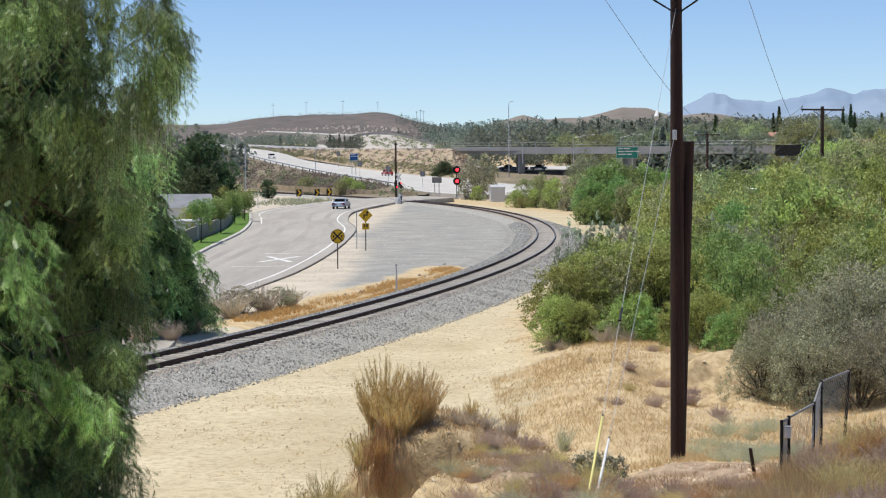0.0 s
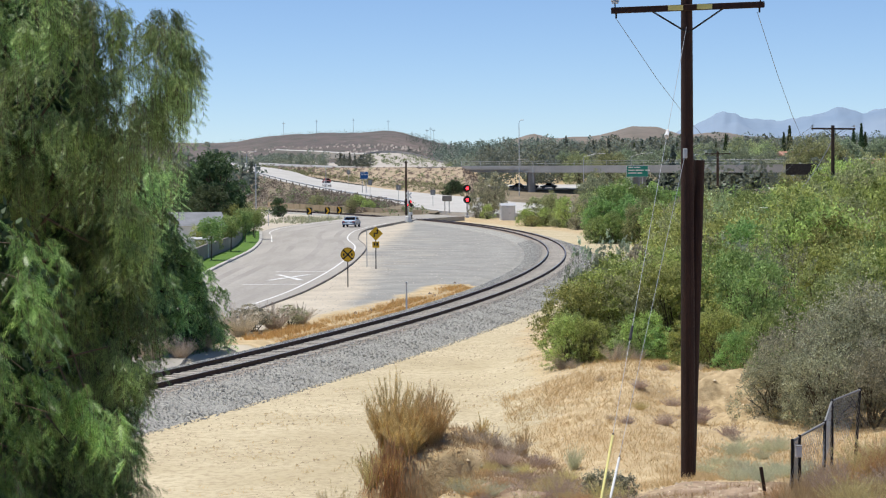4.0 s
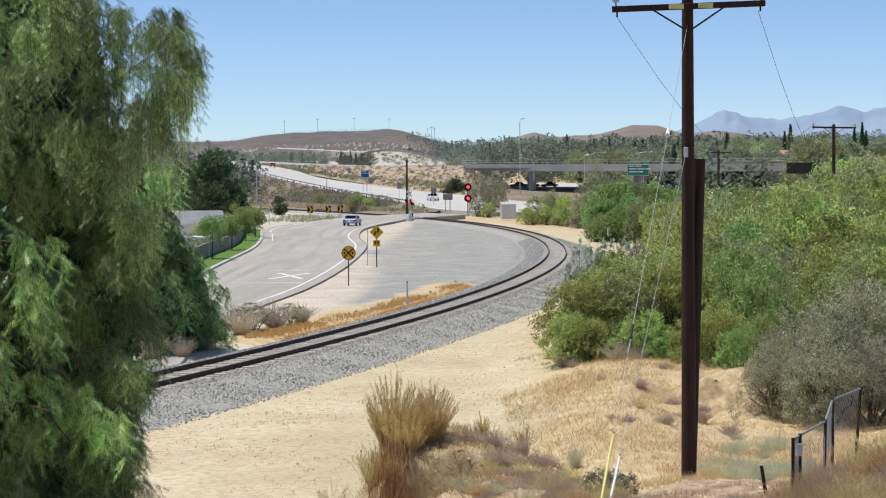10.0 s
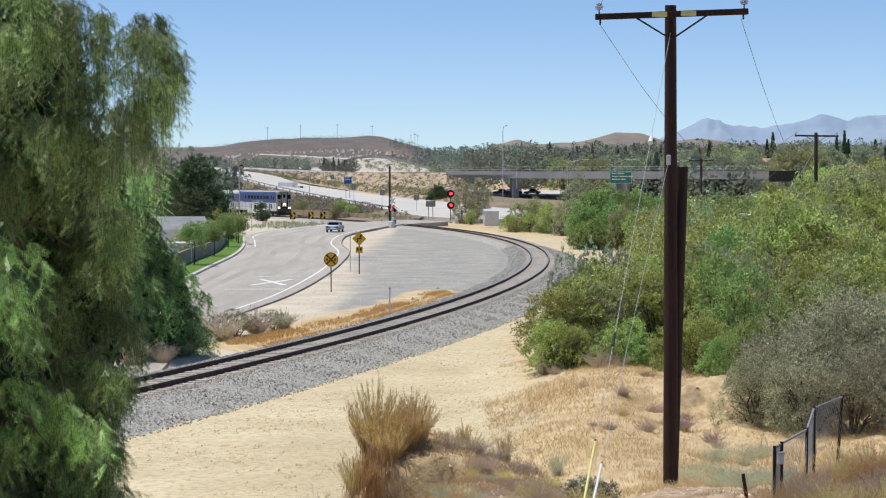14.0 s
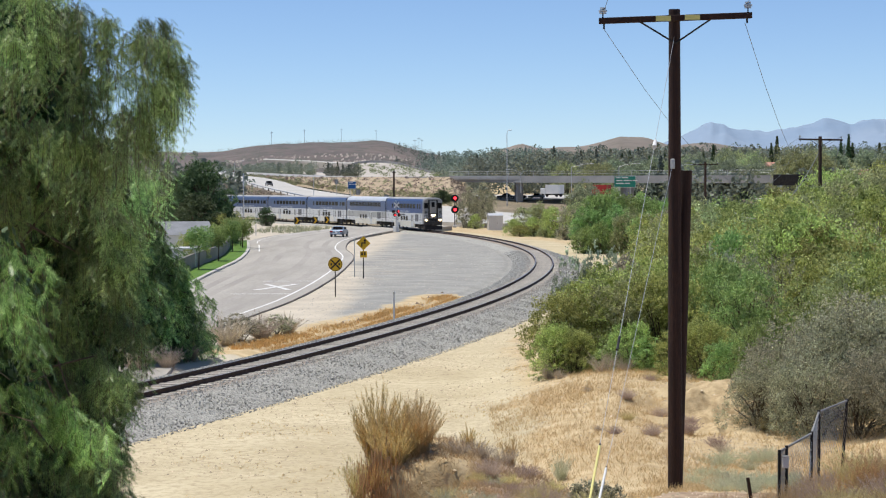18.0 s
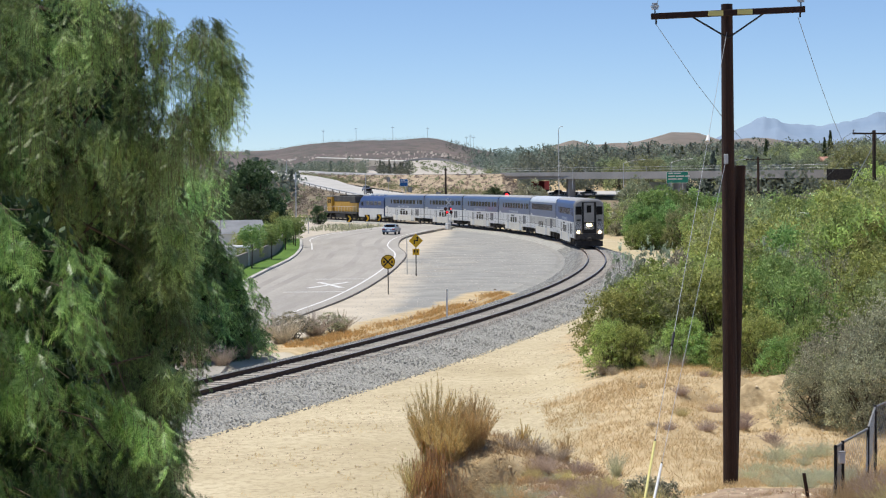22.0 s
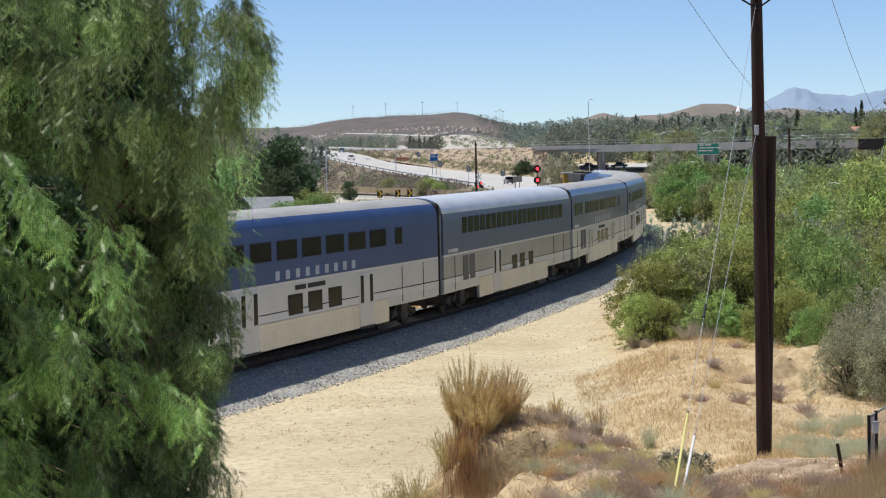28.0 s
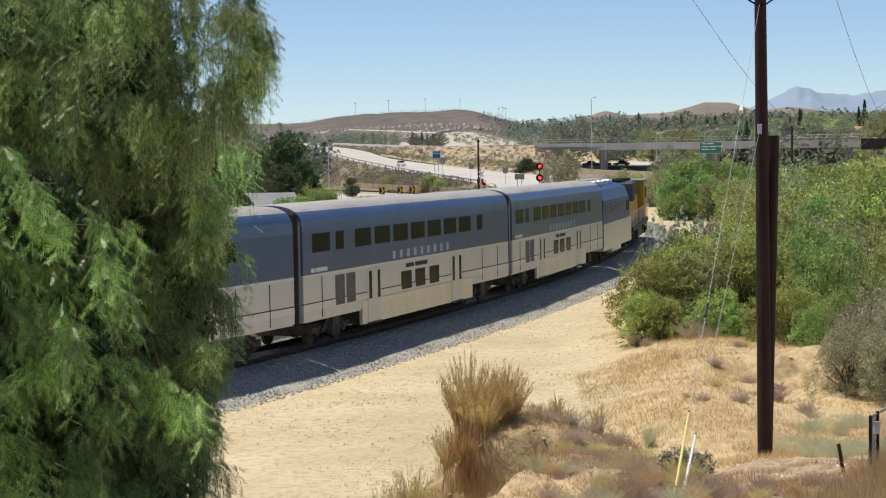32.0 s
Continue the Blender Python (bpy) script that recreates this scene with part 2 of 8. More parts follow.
M["brush_rust"] = foliage("brush_rust_foliage", (0.50, 0.32, 0.16), (0.80, 0.56, 0.31), trans=0.5, hue=0.01)
M["brush_sage"] = foliage("brush_sage_foliage", (0.46, 0.48, 0.30), (0.76, 0.76, 0.56), trans=0.5, hue=0.01)
M["brush"] = foliage("brush_foliage", (0.50, 0.36, 0.17), (0.86, 0.68, 0.38), trans=0.5, hue=0.015)
M["brush_grey"] = foliage("brush_grey_foliage", (0.40, 0.33, 0.25), (0.68, 0.59, 0.46), trans=0.45, hue=0.015)
M["twig"] = surface("twig", (0.10, 0.07, 0.05), (0.20, 0.15, 0.11), 4, 20, 0.9, 0, 0.2)
M["leaf"] = foliage("leaf_foliage", (0.185, 0.245, 0.058), (0.61, 0.66, 0.235), obj=0.28, trans=0.4, tone=True)
# dark leaf colour that stands in for the shade within a crown
M["leaf_shade"] = foliage("leaf_shade_foliage", (0.025, 0.05, 0.016), (0.07, 0.115, 0.035), obj=0.05, trans=0.12)
M["leaf_bright"] = foliage("leaf_bright_foliage", (0.16, 0.26, 0.07), (0.46, 0.58, 0.22), obj=0.18, trans=0.4, tone=True)
M["leaf_olive"] = foliage("leaf_olive_foliage", (0.21, 0.24, 0.10), (0.52, 0.55, 0.28), obj=0.2, trans=0.38, tone=True)
M["leaf_grey"] = foliage("leaf_grey_foliage", (0.20, 0.20, 0.12), (0.56, 0.54, 0.37), obj=0.15, trans=0.38, tone=True)
M["leaf_dark"] = foliage("dark_foliage", (0.045, 0.08, 0.032), (0.13, 0.18, 0.075), obj=0.2, trans=0.3, tone=True)
M["leaf_garden"] = foliage("leaf_garden_foliage", (0.14, 0.22, 0.06), (0.34, 0.43, 0.15), obj=0.1, trans=0.45, tone=True)
M["leaf_grey_tree"] = foliage("grey_tree_foliage", (0.22, 0.26, 0.16), (0.42, 0.46, 0.30), obj=0.12, trans=0.45, tone=True)
M["leaf_blue"] = foliage("leaf_blue_foliage", (0.26, 0.31, 0.21), (0.50, 0.55, 0.40), obj=0.1, trans=0.45, tone=True)
M["scrub_leaf"] = foliage("scrub_foliage", (0.15, 0.12, 0.10), (0.34, 0.27, 0.22), obj=0.05, trans=0.3)
M["scrub_green"] = foliage("scrub_green_foliage", (0.17, 0.19, 0.09), (0.34, 0.36, 0.19), obj=0.05, trans=0.35)
M["straw_brown"] = foliage("brown_grass", (0.40, 0.27, 0.14), (0.64, 0.49, 0.29), trans=0.35, hue=0.01)
M["leaf_pepper"] = foliage("leaf_pepper_foliage", (0.095, 0.185, 0.05), (0.47, 0.64, 0.26), obj=0.05, trans=0.4, rough=0.4, tone=True)
M["leaf_pepper_near"] = foliage("leaf_pepper_near_foliage", (0.085, 0.175, 0.032), (0.42, 0.57, 0.19), obj=0.05, trans=0.38, rough=0.35, tone=True)
# far trees and scrub: distance haze is put into the leaf colour
M["leaf_hazed"] = foliage("leaf_hazed_foliage", (0.145, 0.18, 0.145), (0.235, 0.27, 0.21), obj=0.3, trans=0.3)
M["scrub_hill"] = surface("scrub_hill", (0.125, 0.105, 0.10), (0.20, 0.16, 0.14), 0.012, 0.09, 0.95, 0, 0.0, c=(0.085, 0.09, 0.075), mix_c=0.8)
M["brown_hill"] = surface("brown_hill", (0.20, 0.17, 0.145), (0.28, 0.235, 0.19), 0.004, 0.03, 0.95, 0, 0.0, c=(0.14, 0.13, 0.10), mix_c=0.7)
# distance haze is put into the mountains' blue base colour
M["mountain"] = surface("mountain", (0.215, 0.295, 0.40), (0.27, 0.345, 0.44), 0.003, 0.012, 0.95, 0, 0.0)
M["wood_hill"] = surface("wooded_slope", (0.09, 0.11, 0.07), (0.16, 0.17, 0.11), 0.012, 0.09, 0.95, 0, 0.0, c=(0.24, 0.20, 0.15), mix_c=0.5)
M["slope"] = surface("cut_slope", (0.36, 0.28, 0.19), (0.47, 0.37, 0.26), 0.08, 0.7, 0.95, 0, 0.4, c=(0.28, 0.24, 0.14), mix_c=0.6, dist=0.3)
M["scrub"] = surface("scrub_slope", (0.20, 0.16, 0.11), (0.30, 0.24, 0.17), 0.1, 1.0, 0.95, 0, 0.4, c=(0.12, 0.12, 0.07), mix_c=0.7, dist=0.3)

# ---------------------------------------------------------------- mesh helpers
def mesh_from(name, verts, faces, mat=None, smooth=False):
    me = bpy.data.meshes.new(name)
    me.from_pydata([tuple(v) for v in verts], [], [tuple(f) for f in faces])
    if mat:
        me.materials.append(mat)
    if smooth:
        me.shade_smooth()
    me.update()
    return me


def part(name, bm, material, parent=None, label="", at=None, smooth=False):
    """Links a bmesh (or mesh) as one object, under a thing if one is given."""
    if isinstance(bm, bmesh.types.BMesh):
        me = bpy.data.meshes.new(name)
        bm.to_mesh(me)
        bm.free()
        me.materials.append(material)
        if smooth:
            me.shade_smooth()
    else:
        me = bm
        if material and not me.materials:
            me.materials.append(material)
    ob = new(name, me)
    if parent:
        ob.parent = parent
    if at is not None:
        ob.matrix_basis = at
    if label:
        ob["label"] = label
    return ob


def thing(name, label, category, at=None, group="", kind=""):
    ob = new(name)
    ob.empty_display_size = 0.3
    if at is not None:
        ob.matrix_basis = at
    return tagged(ob, label, category, group, kind)


def box(bm, x0, x1, y0, y1, z0, z1, bevel=0.0):
    r = bmesh.ops.create_cube(bm, size=1, matrix=Matrix.LocRotScale(((x0 + x1) / 2, (y0 + y1) / 2, (z0 + z1) / 2), None, (x1 - x0, y1 - y0, z1 - z0)))
    if bevel:
        es = {e for v in r["verts"] for e in v.link_edges}
        bmesh.ops.bevel(bm, geom=list(es), offset=bevel, segments=1, affect='EDGES')
    return bm


def boxm(x0, x1, y0, y1, z0, z1, bevel=0.0):
    return box(bmesh.new(), x0, x1, y0, y1, z0, z1, bevel)


def rod(bm, a, b, r0, r1=None, seg=8):
    """A tapered round bar from a to b."""
    a, b = Vector(a), Vector(b)
    d = b - a
    q = d.to_track_quat('Z', 'Y').to_matrix().to_4x4()
    bmesh.ops.create_cone(bm, cap_ends=True, segments=seg, radius1=r0, radius2=r0 if r1 is None else r1, depth=d.length,
                          matrix=Matrix.Translation((a + b) / 2) @ q)
    return bm


def rodm(a, b, r0, r1=None, seg=8):
    return rod(bmesh.new(), a, b, r0, r1, seg)


def disc(bm, c, n, r, depth, seg=20):
    c, n = Vector(c), Vector(n).normalized()
    return rod(bm, c - n * depth / 2, c + n * depth / 2, r, r, seg)


def smoothstep(a, b, x):
    t = np.clip((x - a) / (b - a), 0, 1)
    return t * t * (3 - 2 * t)


def value_noise(x, y, scale, seed):
    """Smooth random field, for relief of large sheets."""
    rs = np.random.RandomState(seed)
    tab = rs.rand(64, 64)
    u, v = np.asarray(x) / scale + 17.3, np.asarray(y) / scale + 9.1
    iu, iv = np.floor(u).astype(int), np.floor(v).astype(int)
    fu, fv = u - iu, v - iv
    fu, fv = fu * fu * (3 - 2 * fu), fv * fv * (3 - 2 * fv)
    g = lambda a, b: tab[a % 64, b % 64]
    return (g(iu, iv) * (1 - fu) + g(iu + 1, iv) * fu) * (1 - fv) + (g(iu, iv + 1) * (1 - fu) + g(iu + 1, iv + 1) * fu) * fv - 0.5


# ---------------------------------------------------------------- the line of the track
S_FROM, S_TO = -200, 960
CURVATURE = [-2.571, -2.534, -2.497, -2.459, -2.419, -2.378, -2.329, -2.315, -2.221, -2.254, -2.120, -1.683, -1.212, -0.793, -0.383, 0.023]
s_all = np.arange(S_FROM, S_TO + 0.5, 1.0)
k_all = np.interp(s_all, np.arange(-160, 461, 40), CURVATURE) / 1000
head = np.concatenate([[0], np.cumsum((k_all[1:] + k_all[:-1]) / 2)])
head += 0.31167 - head[-S_FROM]
mid = (head[1:] + head[:-1]) / 2
tx = np.concatenate([[0], np.cumsum(np.sin(mid))])
ty = np.concatenate([[0], np.cumsum(np.cos(mid))])
tx += -10.701 - tx[-S_FROM]
ty += 59.931 - ty[-S_FROM]


def track_at(s, off=0.0):
    """Place beside the track's middle, off metres to the outer (right) side, and the heading."""
    x, y, h = np.interp(s, s_all, tx), np.interp(s, s_all, ty), np.interp(s, s_all, head)
    return x + off * np.cos(h), y - off * np.sin(h), h


def track_offset(x, y):
    """Signed distance of places from the track: outer side positive."""
    x, y = np.asarray(x, float), np.asarray(y, float)
    best = np.full(x.shape, 1e9)
    sign = np.zeros(x.shape)
    for i in range(0, len(s_all), 3):
        dx, dy = x - tx[i], y - ty[i]
        d = np.hypot(dx, dy)
        near = d < best
        best = np.where(near, d, best)
        side = dx * math.cos(head[i]) - dy * math.sin(head[i])
        sign = np.where(near, side, sign)
    return np.where(best < 8, sign, np.sign(sign) * best)


def bump_at(x, y, cx, cy, rx, ry, h):
    return h * np.exp(-((x - cx) / rx) ** 2 - ((y - cy) / ry) ** 2)


def ground_z(x, y):
    """Height of the natural ground."""
    x, y = np.asarray(x, float), np.asarray(y, float)
    o = track_offset(x, y)
    z = np.where(o > 0, -0.72, -0.38)
    z = np.where(np.abs(o) < 3.4, np.where(o > 0, -0.72, -0.5), z)
    # hillside on which the camera stands, with a broken bank above the flat
    slope_ = np.interp(y, [-60, 0, 12, 18, 24, 27.5, 31.5, 33.5, 36.5], [5.4, 5.5, 4.45, 3.35, 2.7, 2.65, 2.35, 1.1, 0.0])
    far_slope = np.interp(y, [-60, 0, 12, 18, 24, 28, 34, 40], [5.4, 5.5, 4.45, 3.3, 2.4, 1.7, 0.7, 0.0])
    spur = np.exp(-((x - 0.35) / 1.9) ** 4)
    hill = far_slope + (slope_ - far_slope) * spur
    hill = hill * smoothstep(-15, -4.5, x + (y - 30) * 0.05) * smoothstep(60, 14, x)
    z = z + hill * smoothstep(3, 6, o)
    z = z + 0.5 * np.exp(-((x + 0.65) / 1.15) ** 4 - ((y - 30.4) / 1.3) ** 4) + bump_at(x, y, -0.2, 30.4, 0.9, 1.6, 0.3) + bump_at(x, y, 0.9, 30.6, 0.8, 1.4, 0.2)
    z = z + bump_at(x, y, 8.4, 56.5, 2.2, 2.0, 0.3) + bump_at(x, y, 4.5, 60, 3.5, 6, 0.25) + bump_at(x, y, 10.0, 55, 1.2, 2.0, 0.2) + bump_at(x, y, 6.9, 27.6, 1.6, 1.7, 0.45)
    z = z + 1.0 * smoothstep(-0.6, 5.4, x - (y - 40) * 0.03) * smoothstep(100, 62, y) * smoothstep(20, 34, y) * smoothstep(5, 9.5, o)
    z = z + smoothstep(430, 1150, y) * 20 * smoothstep(-90, 80, x)
    rough = smoothstep(3.5, 8, np.abs(o)) * np.where(o > 0, 1.0, 0.3)
    z = z + rough * (0.10 * value_noise(x, y, 6.0, 3) + 0.05 * value_noise(x, y, 1.7, 4))
    z = z + (y < 37) * smoothstep(0.2, 1.5, z) * (0.30 * value_noise(x, y, 2.2, 5) + 0.22 * value_noise(x, y, 0.75, 6) + 0.14 * value_noise(x, y, 0.33, 9))
    # eroded face of the bank below the dry shrub, and the broken mound by the bushes
    carve = smoothstep(29.45, 29.05, y + 0.12 * value_noise(x, y, 0.4, 12)) * smoothstep(0.5, -0.05, x + 0.25 * (29.2 - y) + 0.3 * value_noise(x, y, 0.5, 13)) * smoothstep(19, 23, y) * smoothstep(-1.75, -1.4, x)
    z = z - 1.7 * carve
    z = z - 0.5 * smoothstep(55.6, 54.6, y + 1.0 * value_noise(x, y, 1.3, 14)) * smoothstep(38, 45, y) * smoothstep(3.6, 7.2, x) * smoothstep(13, 10.5, x)
    lump = bump_at(x, y, 8.4, 55.5, 2.6, 3.0, 0.6)
    z = z + lump * (0.8 * value_noise(x, y, 1.1, 7) + 0.8 * value_noise(x, y, 0.5, 8) + 0.4 * value_noise(x, y, 0.27, 18))
    return z


def gz(x, y):
    return float(ground_z(np.array([x]), np.array([y]))[0])


def spaced(stops):
    """Rising grid lines: (from, to, step) stretches."""
    out = []
    for a, b, d in stops:
        out += list(np.arange(a, b - 1e-6, d))
    return np.array(out + [stops[-1][1]])


def sheet(name, xs, ys, fz, mat, label, category="ground", kind="structure"):
    X, Y = np.meshgrid(xs, ys)
    Zs = fz(X.ravel(), Y.ravel())
    v = np.stack([X.ravel(), Y.ravel(), Zs], 1)
    nx = len(xs)
    f = [(j * nx + i, j * nx + i + 1, (j + 1) * nx + i + 1, (j + 1) * nx + i) for j in range(len(ys) - 1) for i in range(nx - 1)]
    ob = new(name, mesh_from(name, v.tolist(), f, mat, True))
    return tagged(ob, label, category, "", kind)


def soil_zones(ob):
    """Marks where bare yellow earth (bank, mound) and straw-coloured soil (terrace) take over from sand."""
    me = ob.data
    co = np.zeros(len(me.vertices) * 3)
    me.vertices.foreach_get("co", co)
    co = co.reshape(-1, 3)
    x, y, z = co.T
    o = track_offset(x, y)
    wob = 1.2 * value_noise(x, y, 2.5, 81) + 0.7 * value_noise(x, y, 0.9, 82)
    earth = smoothstep(0.25, 0.9, z + 0.3 * wob) * (y < 38) + smoothstep(0.15, 0.6, bump_at(x, y, 8.4, 55.2, 2.4, 2.2, 1.0) + 0.25 * wob) * ((y > 50) & (y < 62) & (x > 3))
    litter = smoothstep(0.3, 1.0, z) * (y < 36) * smoothstep(0.1, 0.9, x + 0.5 * wob) * (x < 16)
    orange = smoothstep(-6.6, -4.6, o + 0.6 * wob) * (o < -2.4) * (y > 80) * (y < 124)
    straw = orange + smoothstep(1.2, 3.0, x - (y - 40) * 0.02 + wob) * (y > 35) * (y < 110) * (o > 5) + (y >= 110) * (o > 7) * smoothstep(7, 11, o + wob)
    pale = (o < -2) * (y < 420) * (1 - orange)
    width = np.interp(y, [84, 105, 130, 175, 225, 255, 285], [0.5, 3.2, 8, 15, 12, 8, 2])
    gravel = (o < -2) * smoothstep(-width - 5.2, -width - 1.2, o) * smoothstep(84, 98, y) * smoothstep(300, 275, y) * (1 - orange)
    for nm, val in (("earth", earth), ("straw", 0.86 * straw + 0.1 * orange), ("pale", pale), ("gravel", gravel * (0.72 + 0.5 * smoothstep(-12, -5, o))), ("speck", 0.22 * gravel), ("litter", 0.9 * litter)):
        at_ = me.attributes.new(nm, 'FLOAT', 'POINT')
        at_.data.foreach_set("value", np.clip(val, 0, 1).astype(np.float32))


def ribbon(name, left, right, mat, label, category, thick=0.25, kind="structure", steps=0):
    """A paved strip between two edges, each a list of (x, y, z), with sides that go down by thick."""
    if steps:
        left, right = glide(left, steps), glide(right, steps)
    n = len(left)
    v = [tuple(p) for p in left] + [tuple(p) for p in right] + [(p[0], p[1], p[2] - thick) for p in left] + [(p[0], p[1], p[2] - thick) for p in right]
    f = []
    for i in range(n - 1):
        f += [(n + i, n + i + 1, i + 1, i), (i, i + 1, 2 * n + i + 1, 2 * n + i), (3 * n + i, 3 * n + i + 1, n + i + 1, n + i)]
    f += [(0, 2 * n, 3 * n, n), (n - 1, 2 * n - 1, 4 * n - 1, 3 * n - 1)]
    return tagged(new(name, mesh_from(name, v, f, mat)), label, category, "", kind)


def glide(pts, steps):
    """A smooth line through a few points."""
    P = [Vector(p) for p in pts]
    P = [P[0] * 2 - P[1]] + P + [P[-1] * 2 - P[-2]]
    out = []
    for i in range(1, len(P) - 2):
        for k in range(steps):
            t = k / steps
            a, b, c, d = P[i - 1], P[i], P[i + 1], P[i + 2]
            out.append(0.5 * ((2 * b) + (c - a) * t + (2 * a - 5 * b + 4 * c - d) * t * t + (3 * b - a - 3 * c + d) * t ** 3))
    return out + [P[-2]]


def beside(line, off):
    """A line shifted sideways by off metres (to the right of its run)."""
    out = []
    for i, p in enumerate(line):
        d = Vector(line[min(i + 1, len(line) - 1)]) - Vector(line[max(i - 1, 0)])
        n = Vector((d.y, -d.x, 0)).normalized()
        out.append(Vector(p) + n * off)
    return out


def ray_xy(u, d):
    """Plan position from a bearing (thousandths to the right of north) and a distance."""
    return u * d / 1000, d


# ---------------------------------------------------------------- ground
ground = sheet("ground", spaced([(-1500, -300, 100), (-300, -60, 12), (-60, -14, 2), (-14, -3.5, 0.4), (-3.5, -2, 0.16), (-2, 0.8, 0.08), (0.8, 9.5, 0.16), (9.5, 14, 0.4), (14, 50, 1.2), (50, 300, 12), (300, 1500, 100)]),
               spaced([(-120, 0, 10), (0, 18, 1), (18, 25, 0.4), (25, 28.6, 0.16), (28.6, 30, 0.07), (30, 35, 0.16), (35, 53.4, 0.4), (53.4, 57.4, 0.12), (57.4, 66, 0.4), (66, 130, 1.2), (130, 300, 3), (300, 420, 8), (420, 1000, 40), (1000, 4600, 200)]),
               ground_z, M["sand"], "pale sandy ground beside the railway")
soil_zones(ground)

# ---------------------------------------------------------------- railway bed
def build_bed():
    """Ballast prism along the whole line."""
    ss = np.concatenate([np.arange(S_FROM, -60, 8), np.arange(-60, 260, 1.5), np.arange(260, S_TO + 1, 8)])
    prof = [(-3.1, -0.62), (-2.4, -0.36), (-1.75, -0.20), (-1.2, -0.185), (0, -0.19), (1.2, -0.185), (1.8, -0.20), (2.5, -0.40), (3.75, -0.80)]
    v, f = [], []
    for i, s in enumerate(ss):
        for j, (o, z) in enumerate(prof):
            wob = 0.0 if 2 < j < 6 else 0.12 * math.sin(s * 1.7 + j) * math.sin(s * 0.37 + 2 * j)
            x, y, h = track_at(s, o + wob)
            v.append((x, y, z))
    n = len(prof)
    for i in range(len(ss) - 1):
        for j in range(n - 1):
            f.append((i * n + j, i * n + j + 1, (i + 1) * n + j + 1, (i + 1) * n + j))
    me = mesh_from("ballast_bed", v, f, M["ballast"], True)
    at_ = me.attributes.new("rust", 'FLOAT', 'POINT')
    at_.data.foreach_set("value", np.tile(np.array([0, 0, 0.2, 0.9, 1, 0.9, 0.3, 0, 0], np.float32), len(ss)))
    return tagged(new("ballast_bed", me), "bed of grey crushed-stone ballast under the track", "track bed", "", "structure")


bed = build_bed()


def build_stones():
    """Loose ballast stones on shoulders and between the ties."""
    rs = np.random.RandomState(11)
    ico = [(0, 0, 1), (0.9, 0, 0.1), (-0.3, 0.85, 0), (-0.4, -0.8, 0.1), (0.1, 0.1, -0.9)]
    tri = [(0, 1, 2), (0, 2, 3), (0, 3, 1), (4, 2, 1), (4, 3, 2), (4, 1, 3)]
    n = 70000
    s = -45 + 190 * rs.rand(n) ** 1.25
    o = rs.uniform(-2.9, 3.8, n)
    skip = (np.abs(np.abs(o) - 0.755) < 0.12) | ((np.abs(o) < 1.1) & (rs.rand(n) < 0.6))
    s, o = s[~skip], o[~skip]
    n = len(s)
    zz = np.interp(o, [-3.1, -2.4, -1.75, -1.2, 0, 1.2, 1.8, 2.5, 3.5, 3.8], [-0.62, -0.36, -0.20, -0.185, -0.19, -0.185, -0.20, -0.40, -0.72, -0.72])
    x, y, h = track_at(s, o)
    r = rs.uniform(0.022, 0.048, n)
    base = np.array(ico)
    ang = rs.rand(n) * 6.28
    ca, sa = np.cos(ang), np.sin(ang)
    sc = rs.uniform(0.7, 1.3, (n, 3)) * r[:, None]
    B = base[None] * sc[:, None]
    V = np.stack([B[..., 0] * ca[:, None] - B[..., 1] * sa[:, None] + x[:, None], B[..., 0] * sa[:, None] + B[..., 1] * ca[:, None] + y[:, None], B[..., 2] + zz[:, None] + 0.01], -1).reshape(-1, 3)
    F = (np.array(tri)[None] + (np.arange(n) * 5)[:, None, None]).reshape(-1, 3)
    tagged(new("ballast_stones", mesh_from("ballast_stones", V.tolist(), F.tolist(), M["stone"])), "loose grey crushed stones of the track bed", "ballast", "", "stuff")


def build_rails():
    prof = [(-0.07, -0.17), (-0.07, -0.155), (-0.012, -0.13), (-0.012, -0.045), (-0.036, -0.035), (-0.036, -0.004), (0.036, -0.004), (0.036, -0.035), (0.012, -0.045), (0.012, -0.13), (0.07, -0.155), (0.07, -0.17)]
    ss = np.concatenate([np.arange(S_FROM, -60, 6), np.arange(-60, 300, 2), np.arange(300, S_TO + 1, 6)])
    for side, nm in ((-0.755, "inner"), (0.755, "outer")):
        v, f = [], []
        tv, tf = [], []
        for i, s in enumerate(ss):
            for o, z in prof:
                x, y, h = track_at(s, side + o)
                v.append((x, y, z))
            for o, z in ((-0.033, -0.004), (-0.03, 0.0), (0.03, 0.0), (0.033, -0.004)):
                x, y, h = track_at(s, side + o)
                tv.append((x, y, z))
        n = len(prof)
        for i in range(len(ss) - 1):
            f += [(i * n + j, i * n + (j + 1) % n, (i + 1) * n + (j + 1) % n, (i + 1) * n + j) for j in range(n)]
            tf += [(i * 4 + j, i * 4 + j + 1, (i + 1) * 4 + j + 1, (i + 1) * 4 + j) for j in range(3)]
        r = tagged(new("rail", mesh_from("rail", v, f, M["rail"])), "rusty brown steel rail on ties", "rail", "rails of the track", "structure")
        part("running_surface", mesh_from("running_surface", tv, tf, M["rail_top"]), None, r, "worn bright steel top")


build_rails()
build_stones()

